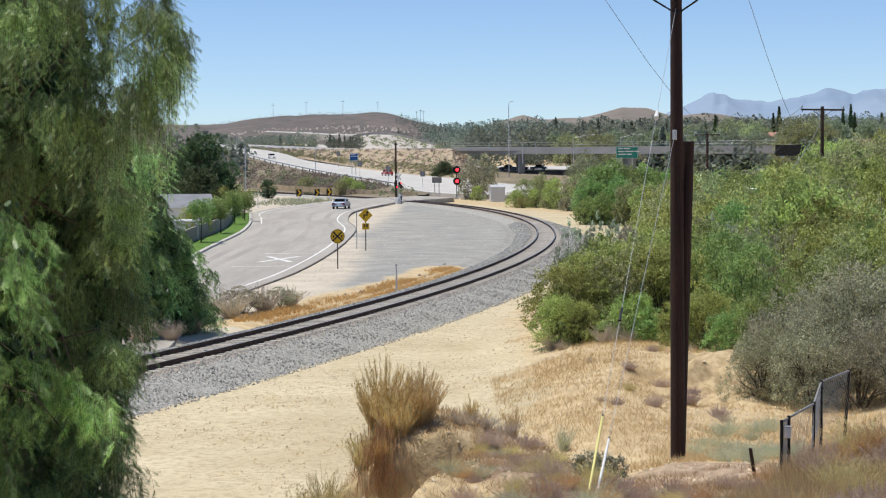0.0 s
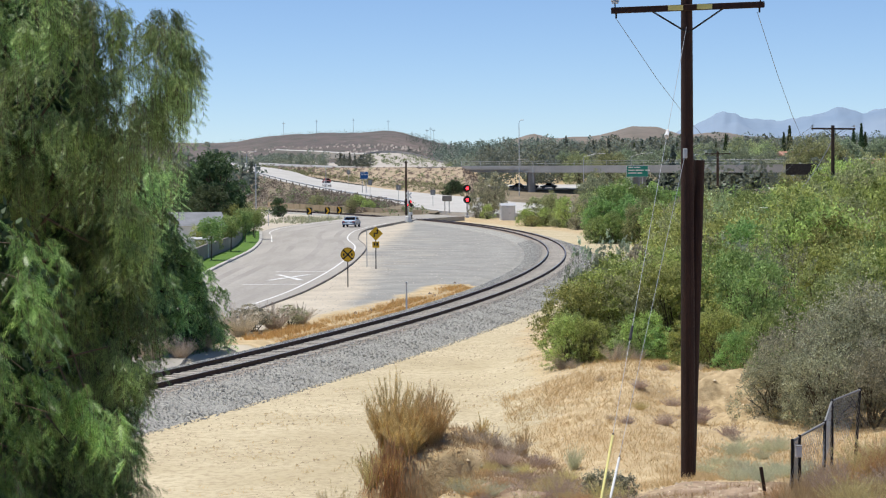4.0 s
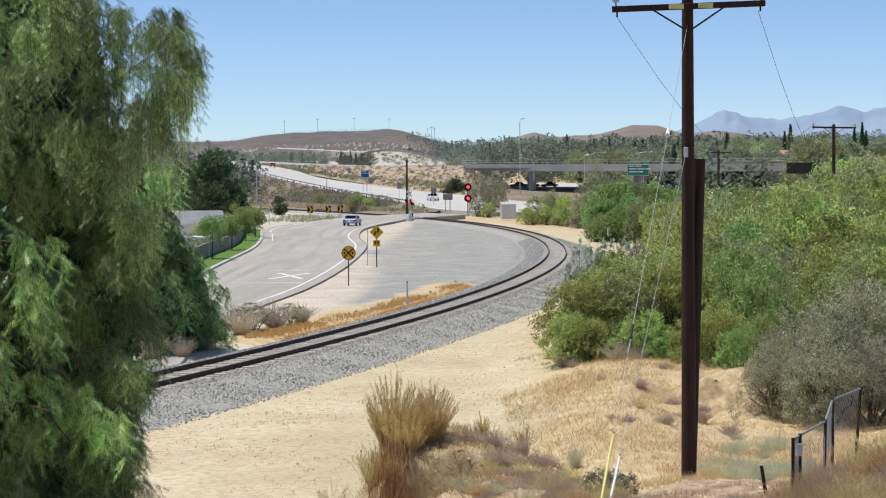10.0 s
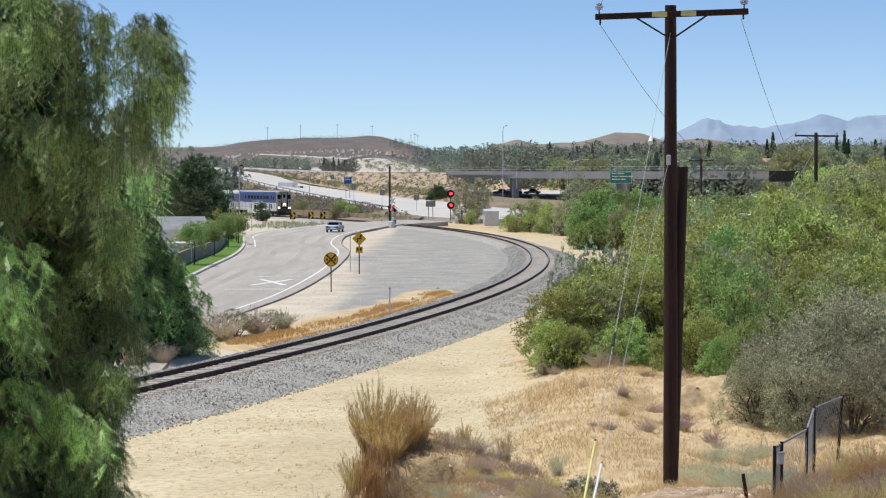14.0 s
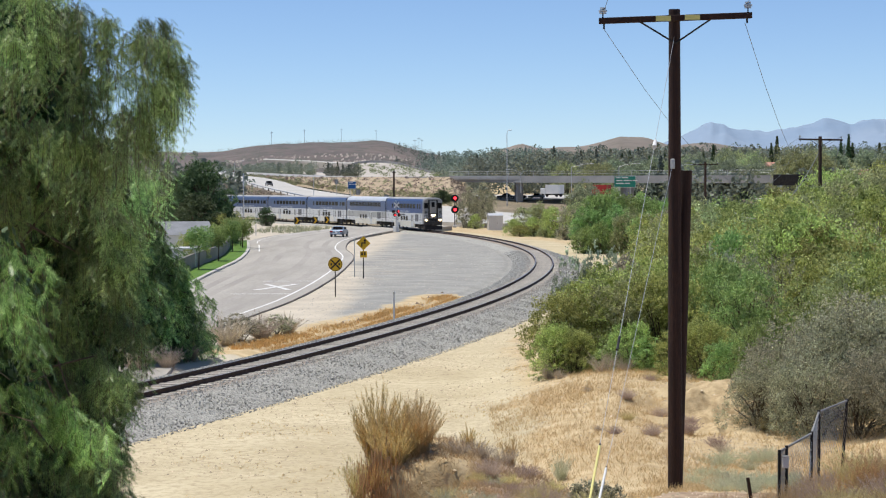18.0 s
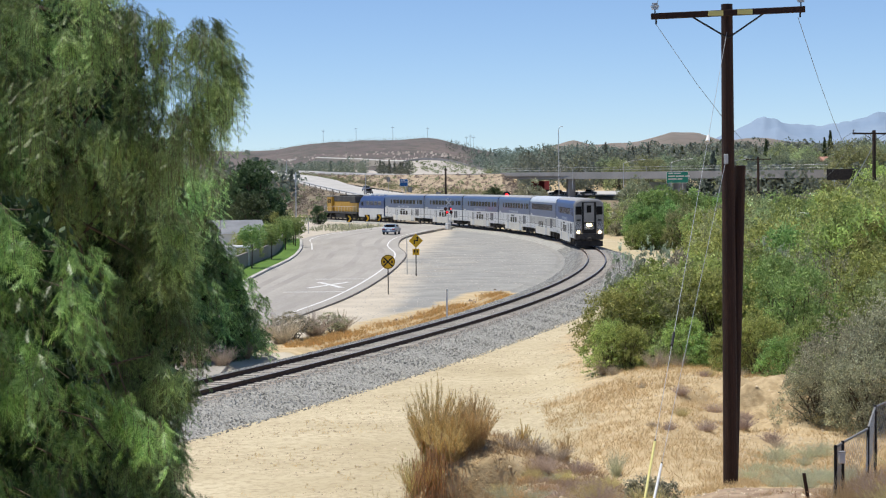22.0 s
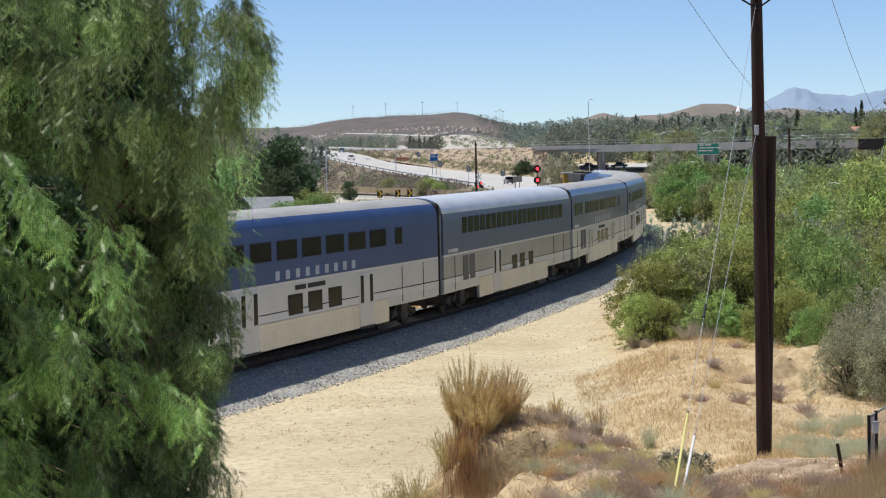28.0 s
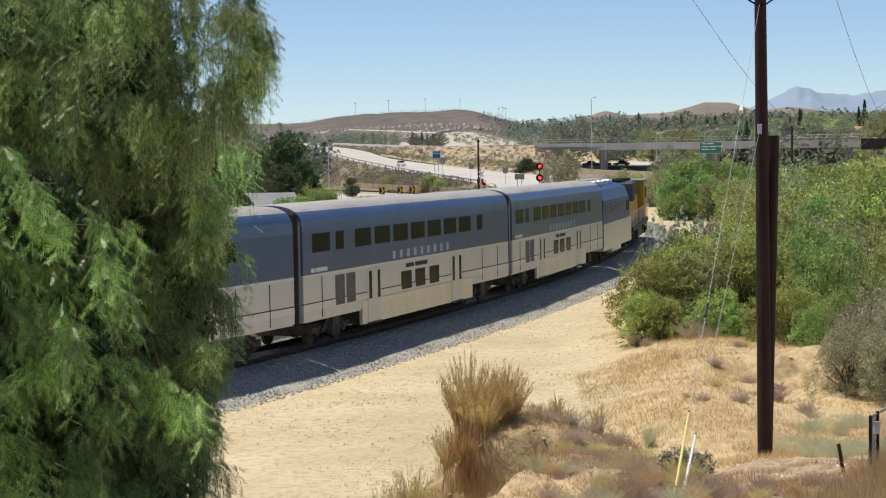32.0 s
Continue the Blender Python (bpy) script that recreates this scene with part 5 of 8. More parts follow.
def board_sign(x, y, z, w, h, mat, label, cat, posts=2, leg=3.0, rows=0):
    t = thing("sign_board", label, cat, pose(x, y, z))
    pl = part("panel", boxm(-w / 2, w / 2, -0.06, 0.06, 0, h, 0.02), M[mat], t)
    part("rim", boxm(-w / 2 - 0.06, w / 2 + 0.06, -0.04, 0.04, -0.06, h + 0.06, 0.01), M["white" if rows else "metal_dark"], t)
    for k in range(posts):
        px = (k + 0.5) / posts * w - w / 2
        part("post", boxm(px - 0.08, px + 0.08, 0.06, 0.22, -leg, h * 0.8), M["steel"], t)
    for k in range(rows):
        n = 2 + k % 2
        xx = -w * 0.42
        for j in range(n):
            wd = w * (0.22 + 0.08 * ((k + j) % 3))
            part("text_bar", boxm(xx, xx + wd, -0.075, -0.061, h * (0.82 - k * 0.26), h * (0.82 - k * 0.26) + h * 0.1), M["white"], pl)
            xx += wd + w * 0.05
    return t


board_sign(39.9, 418, 6.35, 4.6, 2.35, "green_sign", "green freeway guide sign with unreadable white lines", "road sign", 2, 6, 3)
board_sign(-21.8, 478, 6.2, 1.9, 1.7, "blue_sign", "blue roadside information sign on two posts", "road sign", 2, 3.5, 2)
board_sign(62.4, 346, 6.65, 5.6, 1.85, "metal_dark", "dark electronic message board seen from outside", "message board", 2, 7, 0)
board_sign(-1.0, 352, 2.2, 1.6, 0.9, "loco_grey", "grey back of a road sign on posts", "road sign", 2, 2.4, 0)


# ---------------------------------------------------------------- fence at the hill foot
def field_fence():
    pts = [(5.27, 30.0), (5.39, 30.05), (5.85, 30.5), (6.08, 31.0), (6.62, 32.0)]
    t = thing("wire_fence", "sagging chain-link fence with grey top rail and dark posts", "fence")
    tops = []
    for i, (x, y) in enumerate(pts):
        z = gz(x, y)
        top = (2.40, 2.46, 2.62, 2.90, 2.97, 3.1)[i]
        lean = (0, 0, 0.02, 0.0, 0.12, 0.05)[i]
        part("post", rodm((x, y, z - 0.3), (x + lean, y, top), 0.026, seg=8), M["metal_dark"], t)
        tops.append((x + lean, y, top - 0.03))
    for a, b in zip(tops[0:], tops[1:]):
        part("top_rail", rodm(a, b, 0.02, seg=8), M["loco_grey"], t)
        A, B = Vector(a), Vector(b)
        n = 14
        bm = bmesh.new()
        for k in range(n):
            q = A.lerp(B, (k + 0.5) / n)
            for dx in (-1, 1):
                e = q + (B - A) / n * dx * 6
                rod(bm, q, (e.x, e.y, q.z - 0.75), 0.0028, seg=3)
        part("wire_mesh", bm, M["steel"], t, "grey diamond wire mesh")
    t2 = thing("old_post", "short leaning weathered wooden post", "post", pose(4.9, 30.0, gz(4.9, 30.0)))
    part("post", rodm((0, 0, -0.2), (-0.12, 0, 0.55), 0.03, 0.028, 8), M["wood"], t2)
    t3 = thing("meter_box", "small pale metal box on the fence post", "box", pose(5.36, 29.97, 2.2))
    part("box", boxm(-0.05, 0.05, -0.04, 0.04, -0.08, 0.09, 0.01), M["white"], t3)
    part("lid", boxm(-0.055, 0.055, -0.045, 0.045, 0.09, 0.11, 0.005), M["steel"], t3)


field_fence()


# ---------------------------------------------------------------- the waiting car
def car_body(name, label, paint, at, length=4.6, width=1.78, height=1.42, van=False, group=""):
    c = thing(name, label, "car", at, group)
    L, W = length / 2, width / 2
    if van:
        prof = [(-L, 0.35), (-L, 1.1), (-L + 0.15, height), (L - 1.9, height), (L - 1.1, 1.1), (L - 0.05, 0.95), (L, 0.4)]
    else:
        prof = [(-L, 0.35), (-L, 0.82), (-L + 0.12, 0.95), (-L + 0.85, 0.98), (-L + 1.55, height - 0.03), (-L + 1.9, height), (-0.1 + 0.3, height), (L - 1.45, 0.98), (L - 0.2, 0.82), (L, 0.6), (L, 0.35)]
    bm = bmesh.new()
    sides = []
    for y, k in ((-W, 1), (W, 1)):
        sides.append([bm.verts.new((x, y * (1.0 if z < 1.0 else 1 - 0.22 * (z - 1.0) / (height - 1.0)), z)) for x, z in prof])
    n = len(prof)
    for i in range(n):
        bm.faces.new((sides[0][i], sides[0][(i + 1) % n], sides[1][(i + 1) % n], sides[1][i]))
    bm.faces.new(sides[0][::-1]), bm.faces.new(sides[1])
    bmesh.ops.recalc_face_normals(bm, faces=bm.faces)
    bmesh.ops.bevel(bm, geom=[e for e in bm.edges], offset=0.05, segments=2, affect='EDGES')
    part("body", bm, paint, c, smooth=False)
    def glass(nm, q):
        b2 = bmesh.new()
        f = b2.faces.new([b2.verts.new(v) for v in q])
        r = bmesh.ops.extrude_face_region(b2, geom=[f])
        part(nm, b2, M["glass_dark"], c)
    if not van:
        glass("rear_window", [(-L + 0.86, -W * 0.8, 1.02), (-L + 0.86, W * 0.8, 1.02), (-L + 1.46, W * 0.72, height - 0.06), (-L + 1.46, -W * 0.72, height - 0.06)])
        glass("windscreen", [(L - 1.42, -W * 0.8, 1.02), (L - 1.42, W * 0.8, 1.02), (0.3, W * 0.72, height - 0.05), (0.3, -W * 0.72, height - 0.05)])
    for sy in (-1, 1):
        y0, y1 = sorted((sy * W * 0.85, sy * (W * 0.985)))
        part("side_window", boxm(-L + 1.5, L - 1.7, y0, y1, 1.0, height - 0.12, 0.03), M["glass_dark"], c)
        y0, y1 = sorted((sy * W * 0.55, sy * W * 0.95))
        part("tail_lamp", boxm(-L - 0.02, -L + 0.1, y0, y1, 0.68, 0.86, 0.01), M["red_dark"], c)
        part("headlight", boxm(L - 0.12, L + 0.01, y0, y1, 0.6, 0.75, 0.01), M["lamp_off"], c)
        for x in (-L + 0.85, L - 0.9):
            w = bmesh.new()
            disc(w, (x, sy * (W - 0.08), 0.31), (0, 1, 0), 0.31, 0.2, 18)
            wh = part("wheel", w, M["rubber"], c)
            w = bmesh.new()
            disc(w, (x, sy * (W + 0.03), 0.31), (0, 1, 0), 0.19, 0.02, 14)
            part("rim", w, M["steel"], wh)
    part("bumper", boxm(-L - 0.05, -L + 0.1, -W * 0.95, W * 0.95, 0.35, 0.58, 0.04), paint, c)
    part("plate_bar", boxm(-L - 0.07, -L - 0.05, -0.16, 0.16, 0.6, 0.72), M["white"], c)
    return c


M["car_silver"] = surface("car_silver", (0.13, 0.18, 0.26), (0.17, 0.22, 0.30), 1, 20, 0.35, 0.25, 0.0, coat=0.3)
M["car_white"] = surface("car_white", (0.70, 0.70, 0.70), (0.76, 0.76, 0.75), 1, 20, 0.3, 0.0, 0.0, coat=0.6)
M["car_dark"] = surface("car_dark", (0.03, 0.035, 0.04), (0.05, 0.05, 0.055), 1, 20, 0.3, 0.2, 0.0, coat=0.6)
M["car_red"] = surface("car_red", (0.35, 0.03, 0.03), (0.42, 0.05, 0.04), 1, 20, 0.3, 0.0, 0.0, coat=0.6)
car_body("sedan_car", "silver-blue sedan waiting on the road before the crossing", M["car_silver"], pose(-13.7, 262, -0.185, 0, 0, 83))

# ---------------------------------------------------------------- freeway, ramp, bridge
RAMP_NEAR = [(9.0, 338, 0.02), (-2.5, 362, 0.25), (-9.8, 400, 0.9), (-21.5, 450, 2.0), (-32.7, 500, 3.2), (-50.6, 570, 5.7), (-68, 640, 8.8), (-77.4, 690, 10.6), (-95, 790, 12.5)]
RAMP_FAR = [(30, 372, 0.3), (14, 430, 0.9), (2.2, 480, 1.7), (-12.8, 520, 2.8), (-31.2, 580, 4.7), (-45.6, 640, 6.4), (-56.2, 690, 8.8), (-61.6, 730, 10.2), (-72, 800, 12.5)]
ribbon("ramp_road", RAMP_NEAR, RAMP_FAR, M["concrete"], "pale concrete freeway ramp that curves up the slope", "road", 1.0, steps=6)


def lay(name, top, foot, mat, label, category, rows=8, rough=0.6):
    """A bank between an upper and a lower line, uneven."""
    a, b = glide(top, 6), glide(foot, 6)
    v, f = [], []
    n = len(a)
    for j in range(rows + 1):
        for i in range(n):
            p = a[i].lerp(b[i], j / rows)
            w = rough * (0 if j in (0, rows) else 1)
            v.append((p.x, p.y, p.z + w * float(value_noise(p.x, p.y, 5, 21))))
    for j in range(rows):
        for i in range(n - 1):
            f.append((j * n + i, j * n + i + 1, (j + 1) * n + i + 1, (j + 1) * n + i))
    return tagged(new(name, mesh_from(name, v, f, mat, True)), label, category, "", "structure")


toe = [(p[0] - 5 - 0.05 * (p[1] - 338), p[1] - 22 - 0.12 * (p[1] - 338), -0.6) for p in RAMP_NEAR]
lay("ramp_bank", [(p[0], p[1], p[2] - 0.15) for p in RAMP_NEAR[1:]], toe[1:], M["scrub"], "brown scrubby bank below the ramp", "bank")
DECK = [(-110, 860, 13.5), (-82, 760, 11.8), (-50, 700, 10.4), (-20, 630, 9.9), (2.6, 560, 9.5), (25, 520, 9.2), (57, 470, 8.9), (105, 420, 8.6)]
deck_n = DECK
deck_f = beside(DECK, -24)
ribbon("freeway_deck", [tuple(p) for p in deck_f], deck_n, M["deck"], "grey freeway deck on an embankment", "freeway", 0.8, steps=5)
lay("freeway_bank", [(p[0], p[1], p[2] - 0.1) for p in DECK[1:5]], [(-74, 735, 10.8), (-47, 655, 6.8), (-12, 525, 2.7), (3.5, 482, 1.4)], M["slope"], "dry tan cut slope below the freeway", "bank", 10, 1.2)
lay("freeway_bank", [(2.6, 560, 9.4), (6.5, 554, 7.0), (9.5, 546, 3.5)], [(3.5, 482, 1.4), (8, 490, 1.2), (12, 500, 1.0)], M["slope"], "dry tan cut slope at the bridge abutment", "bank", 8, 1.0)


def bridge():
    b = thing("overpass_bridge", "long grey concrete freeway overpass with railing", "bridge")
    line = glide(DECK[4:], 8)
    for i in range(0, len(line) - 1, 4):
        seg = line[i:i + 5]
        if len(seg) < 2:
            continue
        v, f = [], []
        for p in seg:
            v += [(p.x, p.y - 0.3, p.z + 0.25), (p.x, p.y - 0.3, p.z - 1.6), (p.x, p.y + 1.2, p.z - 1.6), (p.x, p.y + 1.2, p.z + 0.25)]
        for k in range(len(seg) - 1):
            for j in range(4):
                f.append((k * 4 + j, k * 4 + (j + 1) % 4, (k + 1) * 4 + (j + 1) % 4, (k + 1) * 4 + j))
        f += [(0, 1, 2, 3), tuple(len(v) - 4 + j for j in (3, 2, 1, 0))]
        part("girder", mesh_from("girder", v, f, M["deck"]), None, b)
    for i in range(0, len(line), 2):
        p = line[i]
        part("rail_post", boxm(p.x - 0.06, p.x + 0.06, p.y - 0.26, p.y - 0.16, p.z + 0.2, p.z + 1.5), M["steel"], b)
    for a, c in zip(line[:-1:2], line[2::2]):
        for dz in (0.8, 1.45):
            part("railing", rodm((a.x, a.y - 0.2, a.z + dz), (c.x, c.y - 0.2, c.z + dz), 0.04, seg=5), M["steel"], b)
    for k in (0.3, 0.62, 0.9):
        p = line[int(k * (len(line) - 1))]
        part("pier", boxm(p.x - 0.9, p.x + 0.9, p.y + 2, p.y + 18, 0, p.z - 1.5, 0.1), M["deck"], b)


bridge()
ribbon("lower_road", [(8, 640, 3.9), (60, 640, 3.9), (150, 640, 4.2)], [(8, 545, 3.0), (50, 520, 3.0), (130, 470, 3.2)], M["concrete"], "pale freeway lanes under the bridge", "freeway", 0.5)
lay("lower_bank", [(6, 544, 2.9), (50, 519, 2.9), (130, 469, 3.1)], [(6, 500, 0), (40, 470, 0), (110, 420, 0)], M["scrub"], "brown bank below the lower freeway", "bank", 6, 0.6)

# guard rail along the ramp
def guard_rail():
    t = thing("guard_rail", "long grey steel guard rail on dark posts along the ramp", "guard rail")
    line = glide(RAMP_NEAR[2:8], 7)
    for a in line[::1]:
        part("post", boxm(a.x - 0.1, a.x + 0.1, a.y - 0.1, a.y + 0.1, a.z - 0.3, a.z + 0.75), M["wood"], t)
    for a, b in zip(line, line[1:]):
        part("beam", rodm((a.x, a.y, a.z + 0.62), (b.x, b.y, b.z + 0.62), 0.16, seg=6), M["steel"], t)


guard_rail()


def low_wall():
    t = thing("wooden_barrier", "long low weathered tan barrier beyond the track", "barrier")
    line = glide([(-41, 430, 0.9), (-32, 405, 0.75), (-22, 385, 0.5), (-12, 368, 0.25), (-5.5, 357, 0.1)], 6)
    for a, b in zip(line, line[1:]):
        d = b - a
        bm = boxm(0, d.xy.length - 0.03, -0.05, 0.05, -0.8, 0.3, 0.01)
        bmesh.ops.transform(bm, matrix=pose(a.x, a.y, a.z, 0, 0, math.degrees(math.atan2(d.y, d.x))), verts=bm.verts)
        part("panel", bm, M["slope"], t)
        part("post", boxm(a.x - 0.08, a.x + 0.08, a.y - 0.12, a.y + 0.04, a.z - 0.8, a.z + 0.4), M["slope"], t)


low_wall()


# lamp standards
def lamp_post(x, y, z0, h, reach, label="tall grey street lamp with curved arm"):
    t = thing("street_lamp", label, "street lamp", pose(x, y, z0), "street lamps")
    part("pole", rodm((0, 0, 0), (0, 0, h - 0.5), 0.11, 0.08, 8), M["steel"], t)
    pts = [(0, 0, h - 0.5), (reach * 0.25, 0, h - 0.15), (reach * 0.6, 0, h + 0.2), (reach, 0, h + 0.3)]
    bm = bmesh.new()
    for a, b in zip(pts, pts[1:]):
        rod(bm, a, b, 0.05, seg=6)
    part("arm", bm, M["steel"], t)
    part("lamp_head", boxm(min(reach, reach + 0.7 * math.copysign(1, reach)), max(reach, reach + 0.7 * math.copysign(1, reach)), -0.15, 0.15, h + 0.22, h + 0.4, 0.03), M["silver"], t)


for x, y, z0, h, r in ((15.7, 455, 2, 17.5, 0.4), (30.5, 450, 5, 6.5, 4.4), (42, 455, 5, 6.6, 4.4), (20, 480, 5, 5.5, -3.0), (57, 470, 5, 6.5, 4.0), (-68, 640, 8.6, 6.5, 2.5), (-34, 520, 3.2, 7, 1.5)):
    lamp_post(x, y, z0, h, r)
for x, y, h in ((-30, 560, 4.5), (-20, 470, 4.2), (-12, 430, 4.0), (-4, 395, 3.6)):
    t = thing("sign_post", "grey back of a small road sign on a post", "sign post", pose(x, y, float(np.interp(y, [338, 450, 560, 640], [0, 1.8, 5, 8]))))
    part("post", rodm((0, 0, -1), (0, 0, h * 0.8), 0.05, seg=6), M["steel"], t)
    part("plate", boxm(-0.5, 0.5, -0.03, 0.03, h * 0.55, h * 0.85), M["loco_grey"], t)


# ---------------------------------------------------------------- houses
def house(x, y, z, w, d, wall_h, ridge, roof_mat, turn, label):
    t = thing("house", label, "house", pose(x, y, z, 0, 0, turn), "houses")
    part("wall", boxm(-w / 2, w / 2, -d / 2, d / 2, -5 if y > 300 else -0.3, wall_h), M["white"], t, "pale stucco walls")
    part("roof", prism([(-d / 2 - 0.5, wall_h), (d / 2 + 0.5, wall_h), (0, wall_h + ridge)], -w / 2 - 0.5, w / 2 + 0.5), roof_mat, t, "pitched roof")
    n = max(2, int(w // 3))
    for k in range(n):
        xx = -w / 2 + (k + 0.5) * w / n
        wd = part("window", boxm(xx - 0.6, xx + 0.6, -d / 2 - 0.04, -d / 2 + 0.02, wall_h * 0.4, wall_h * 0.8), M["white"], t)
        part("pane", boxm(xx - 0.5, xx + 0.5, -d / 2 - 0.06, -d / 2 - 0.03, wall_h * 0.43, wall_h * 0.77), M["glass_dark"], wd)
    return t


M["tile"] = surface("clay_tiles", (0.42, 0.22, 0.15), (0.52, 0.30, 0.22), 0.5, 8, 0.9, 0, 0.3, c=(0.3, 0.12, 0.08), mix_c=0.5)
M["shingle"] = surface("grey_shingles", (0.20, 0.21, 0.22), (0.27, 0.28, 0.29), 0.6, 10, 0.9, 0, 0.3, c=(0.15, 0.15, 0.16), mix_c=0.5)
house(-28.0, 184, -0.4, 11, 9, 2.5, 1.2, M["shingle"], 12, "low pale house with grey shingle roof behind the wall")
for x, y, z, w, tn in ((97.8, 560, 8.6, 6.5, 10), (101, 566, 6.6, 7, -15), (120, 560, 6.4, 9, 20), (128, 580, 6.8, 9, 5), (158, 610, 5.5, 14, -10)):
    house(x, y, z, w, 9, 3.2, 1.6, M["tile"], tn, "cream house with orange tile roof among trees")


def canopy():
    t = thing("patio_canopy", "bright white flat canopy roof on posts", "canopy", pose(-22.3, 163, -0.4, 0, 0, 10))
    part("roof", boxm(-1.7, 1.7, -1.4, 1.4, 1.75, 1.9, 0.02), M["white"], t)
    for sx, sy in itertools.product((-1.6, 1.6), (-1.3, 1.3)):
        part("post", boxm(sx - 0.05, sx + 0.05, sy - 0.05, sy + 0.05, 0, 1.75), M["white"], t)


canopy()


M["block"] = surface("block_wall", (0.24, 0.22, 0.20), (0.32, 0.295, 0.27), 0.5, 8, 0.95, 0, 0.3, c=(0.18, 0.165, 0.15), mix_c=0.5)


wall_line = glide([(-19.4, 120, 1.0), (-20.0, 145, 1.0), (-20.6, 160, 1.0), (-21.2, 185, 1.0), (-22.6, 205, 1.0), (-24.2, 222, 1.0)], 6)
ribbon("garden_wall", beside(wall_line, -0.1), beside(wall_line, 0.1), M["block"], "grey concrete block garden wall behind the lawn", "wall", 1.6)


# ---------------------------------------------------------------- hills and mountains
def ridge(name, d, depth, u0, u1, tops, mat, label, wob, seed, category="hill", n=90, base=-2.0):
    """A hill whose crest at distance d follows heights given over bearings."""
    us = np.linspace(u0, u1, n)
    h = np.interp(us, [t[0] for t in tops], [t[1] for t in tops])
    rows = 22
    v, f = [], []
    for j in range(rows + 1):
        k = j / rows
        for i, u in enumerate(us):
            dd = d - depth * (1 - k)
            z = base + (h[i] - base) * (math.sin(k * math.pi / 2) ** 1.3)
            x = u * dd / 1000
            z += wob * k * (float(value_noise(x, dd, depth / 6, seed)) + 0.5 * float(value_noise(x, dd, depth / 17, seed + 1)) + 0.3 * float(value_noise(x, dd, depth / 48, seed + 2)))
            v.append((x, dd, z))
    for i, u in enumerate(us):
        v.append((u * (d + depth * 0.5) / 1000, d + depth * 0.5, base))
    rows += 1
    for j in range(rows):
        for i in range(n - 1):
            f.append((j * n + i, j * n + i + 1, (j + 1) * n + i + 1, (j + 1) * n + i))
    return tagged(new(name, mesh_from(name, v, f, mat, True)), label, category, "", "structure")


def zat(row, d):
    """Height of a line of sight that many thousandths of the distance above the eye."""
    return 6.5 + row * d / 1000


MESA = [(-260, 18), (-118, 18), (-104, 19.8), (-90, 21.6), (-70, 22.8), (-50, 23.4), (-34, 23.6), (-28, 22.6), (-20, 20.5), (-10, 18.4), (0, 16), (30, 10)]
WOODS = [(-20, 9), (10, 12.5), (40, 13.5), (75, 13), (120, 13), (180, 14), (250, 15), (330, 13)]
tops_at = lambda tops, d: [(u, zat(r, d)) for u, r in tops]


def slope_base(d, depth, tops, base=-2.0):
    """Height of a ridge's near slope, for what grows on it."""
    T = tops_at(tops, d)
    def f(x, y):
        top = np.interp(x / y * 1000, [t[0] for t in T], [t[1] for t in T])
        k = np.clip((y - d + depth) / depth, 0, 1)
        return base + (top - base) * np.sin(k * np.pi / 2) ** 1.3 - 0.8
    return f


ridge("mesa_hill", 1500, 500, -260, 30, tops_at(MESA, 1500), M["scrub_hill"], "broad brown scrub-covered hill with terraces", 4, 31)
ridge("wooded_hill", 1350, 420, -20, 330, tops_at(WOODS, 1350), M["wood_hill"], "low wooded hill behind the freeway", 4, 33)
ridge("brown_hill", 2600, 700, 20, 200, tops_at([(20, 15), (42, 21), (52, 19), (76, 21), (92, 26), (106, 25), (120, 20), (136, 22), (160, 20), (200, 15)], 2600), M["brown_hill"], "bare brown hills in the distance", 6, 35)
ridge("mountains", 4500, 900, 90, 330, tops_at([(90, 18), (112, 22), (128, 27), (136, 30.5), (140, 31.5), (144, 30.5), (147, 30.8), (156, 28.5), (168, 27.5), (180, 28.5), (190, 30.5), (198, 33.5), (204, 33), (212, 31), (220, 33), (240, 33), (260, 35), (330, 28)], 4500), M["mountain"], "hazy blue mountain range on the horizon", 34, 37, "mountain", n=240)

# pale terraces, roads and rocks on the far hillside
M["far_rock"] = surface("far_rock", (0.28, 0.24, 0.21), (0.40, 0.35, 0.31), 0.02, 0.2, 0.95, 0, 0.0, island=0.25)
M["pale_soil"] = surface("pale_soil", (0.44, 0.40, 0.35), (0.54, 0.50, 0.44), 0.02, 0.2, 0.95, 0, 0.0, c=(0.45, 0.40, 0.34), mix_c=0.5)
mesa = slope_base(1500, 500, MESA)


def far_track(line, w, label):
    a = glide([(u * d / 1000, d, float(mesa(np.array([u * d / 1000]), np.array([d]))[0]) + 3.2) for u, d in line], 6)
    ribbon("far_road", [p + Vector((0, w * 0.7, w * 0.16)) for p in a], a, M["pale_soil"], label, "road", 4.0)


far_track([(-96, 1130), (-84, 1150), (-70, 1140), (-56, 1125), (-44, 1110)], 10, "pale road across the far hillside")
far_track([(-62, 1090), (-50, 1085), (-40, 1100), (-28, 1095), (-14, 1075), (-6, 1060)], 16, "pale graded terrace on the far hillside")
far_track([(-40, 1060), (-30, 1058), (-20, 1064), (-12, 1050)], 14, "pale graded terrace on the far hillside")


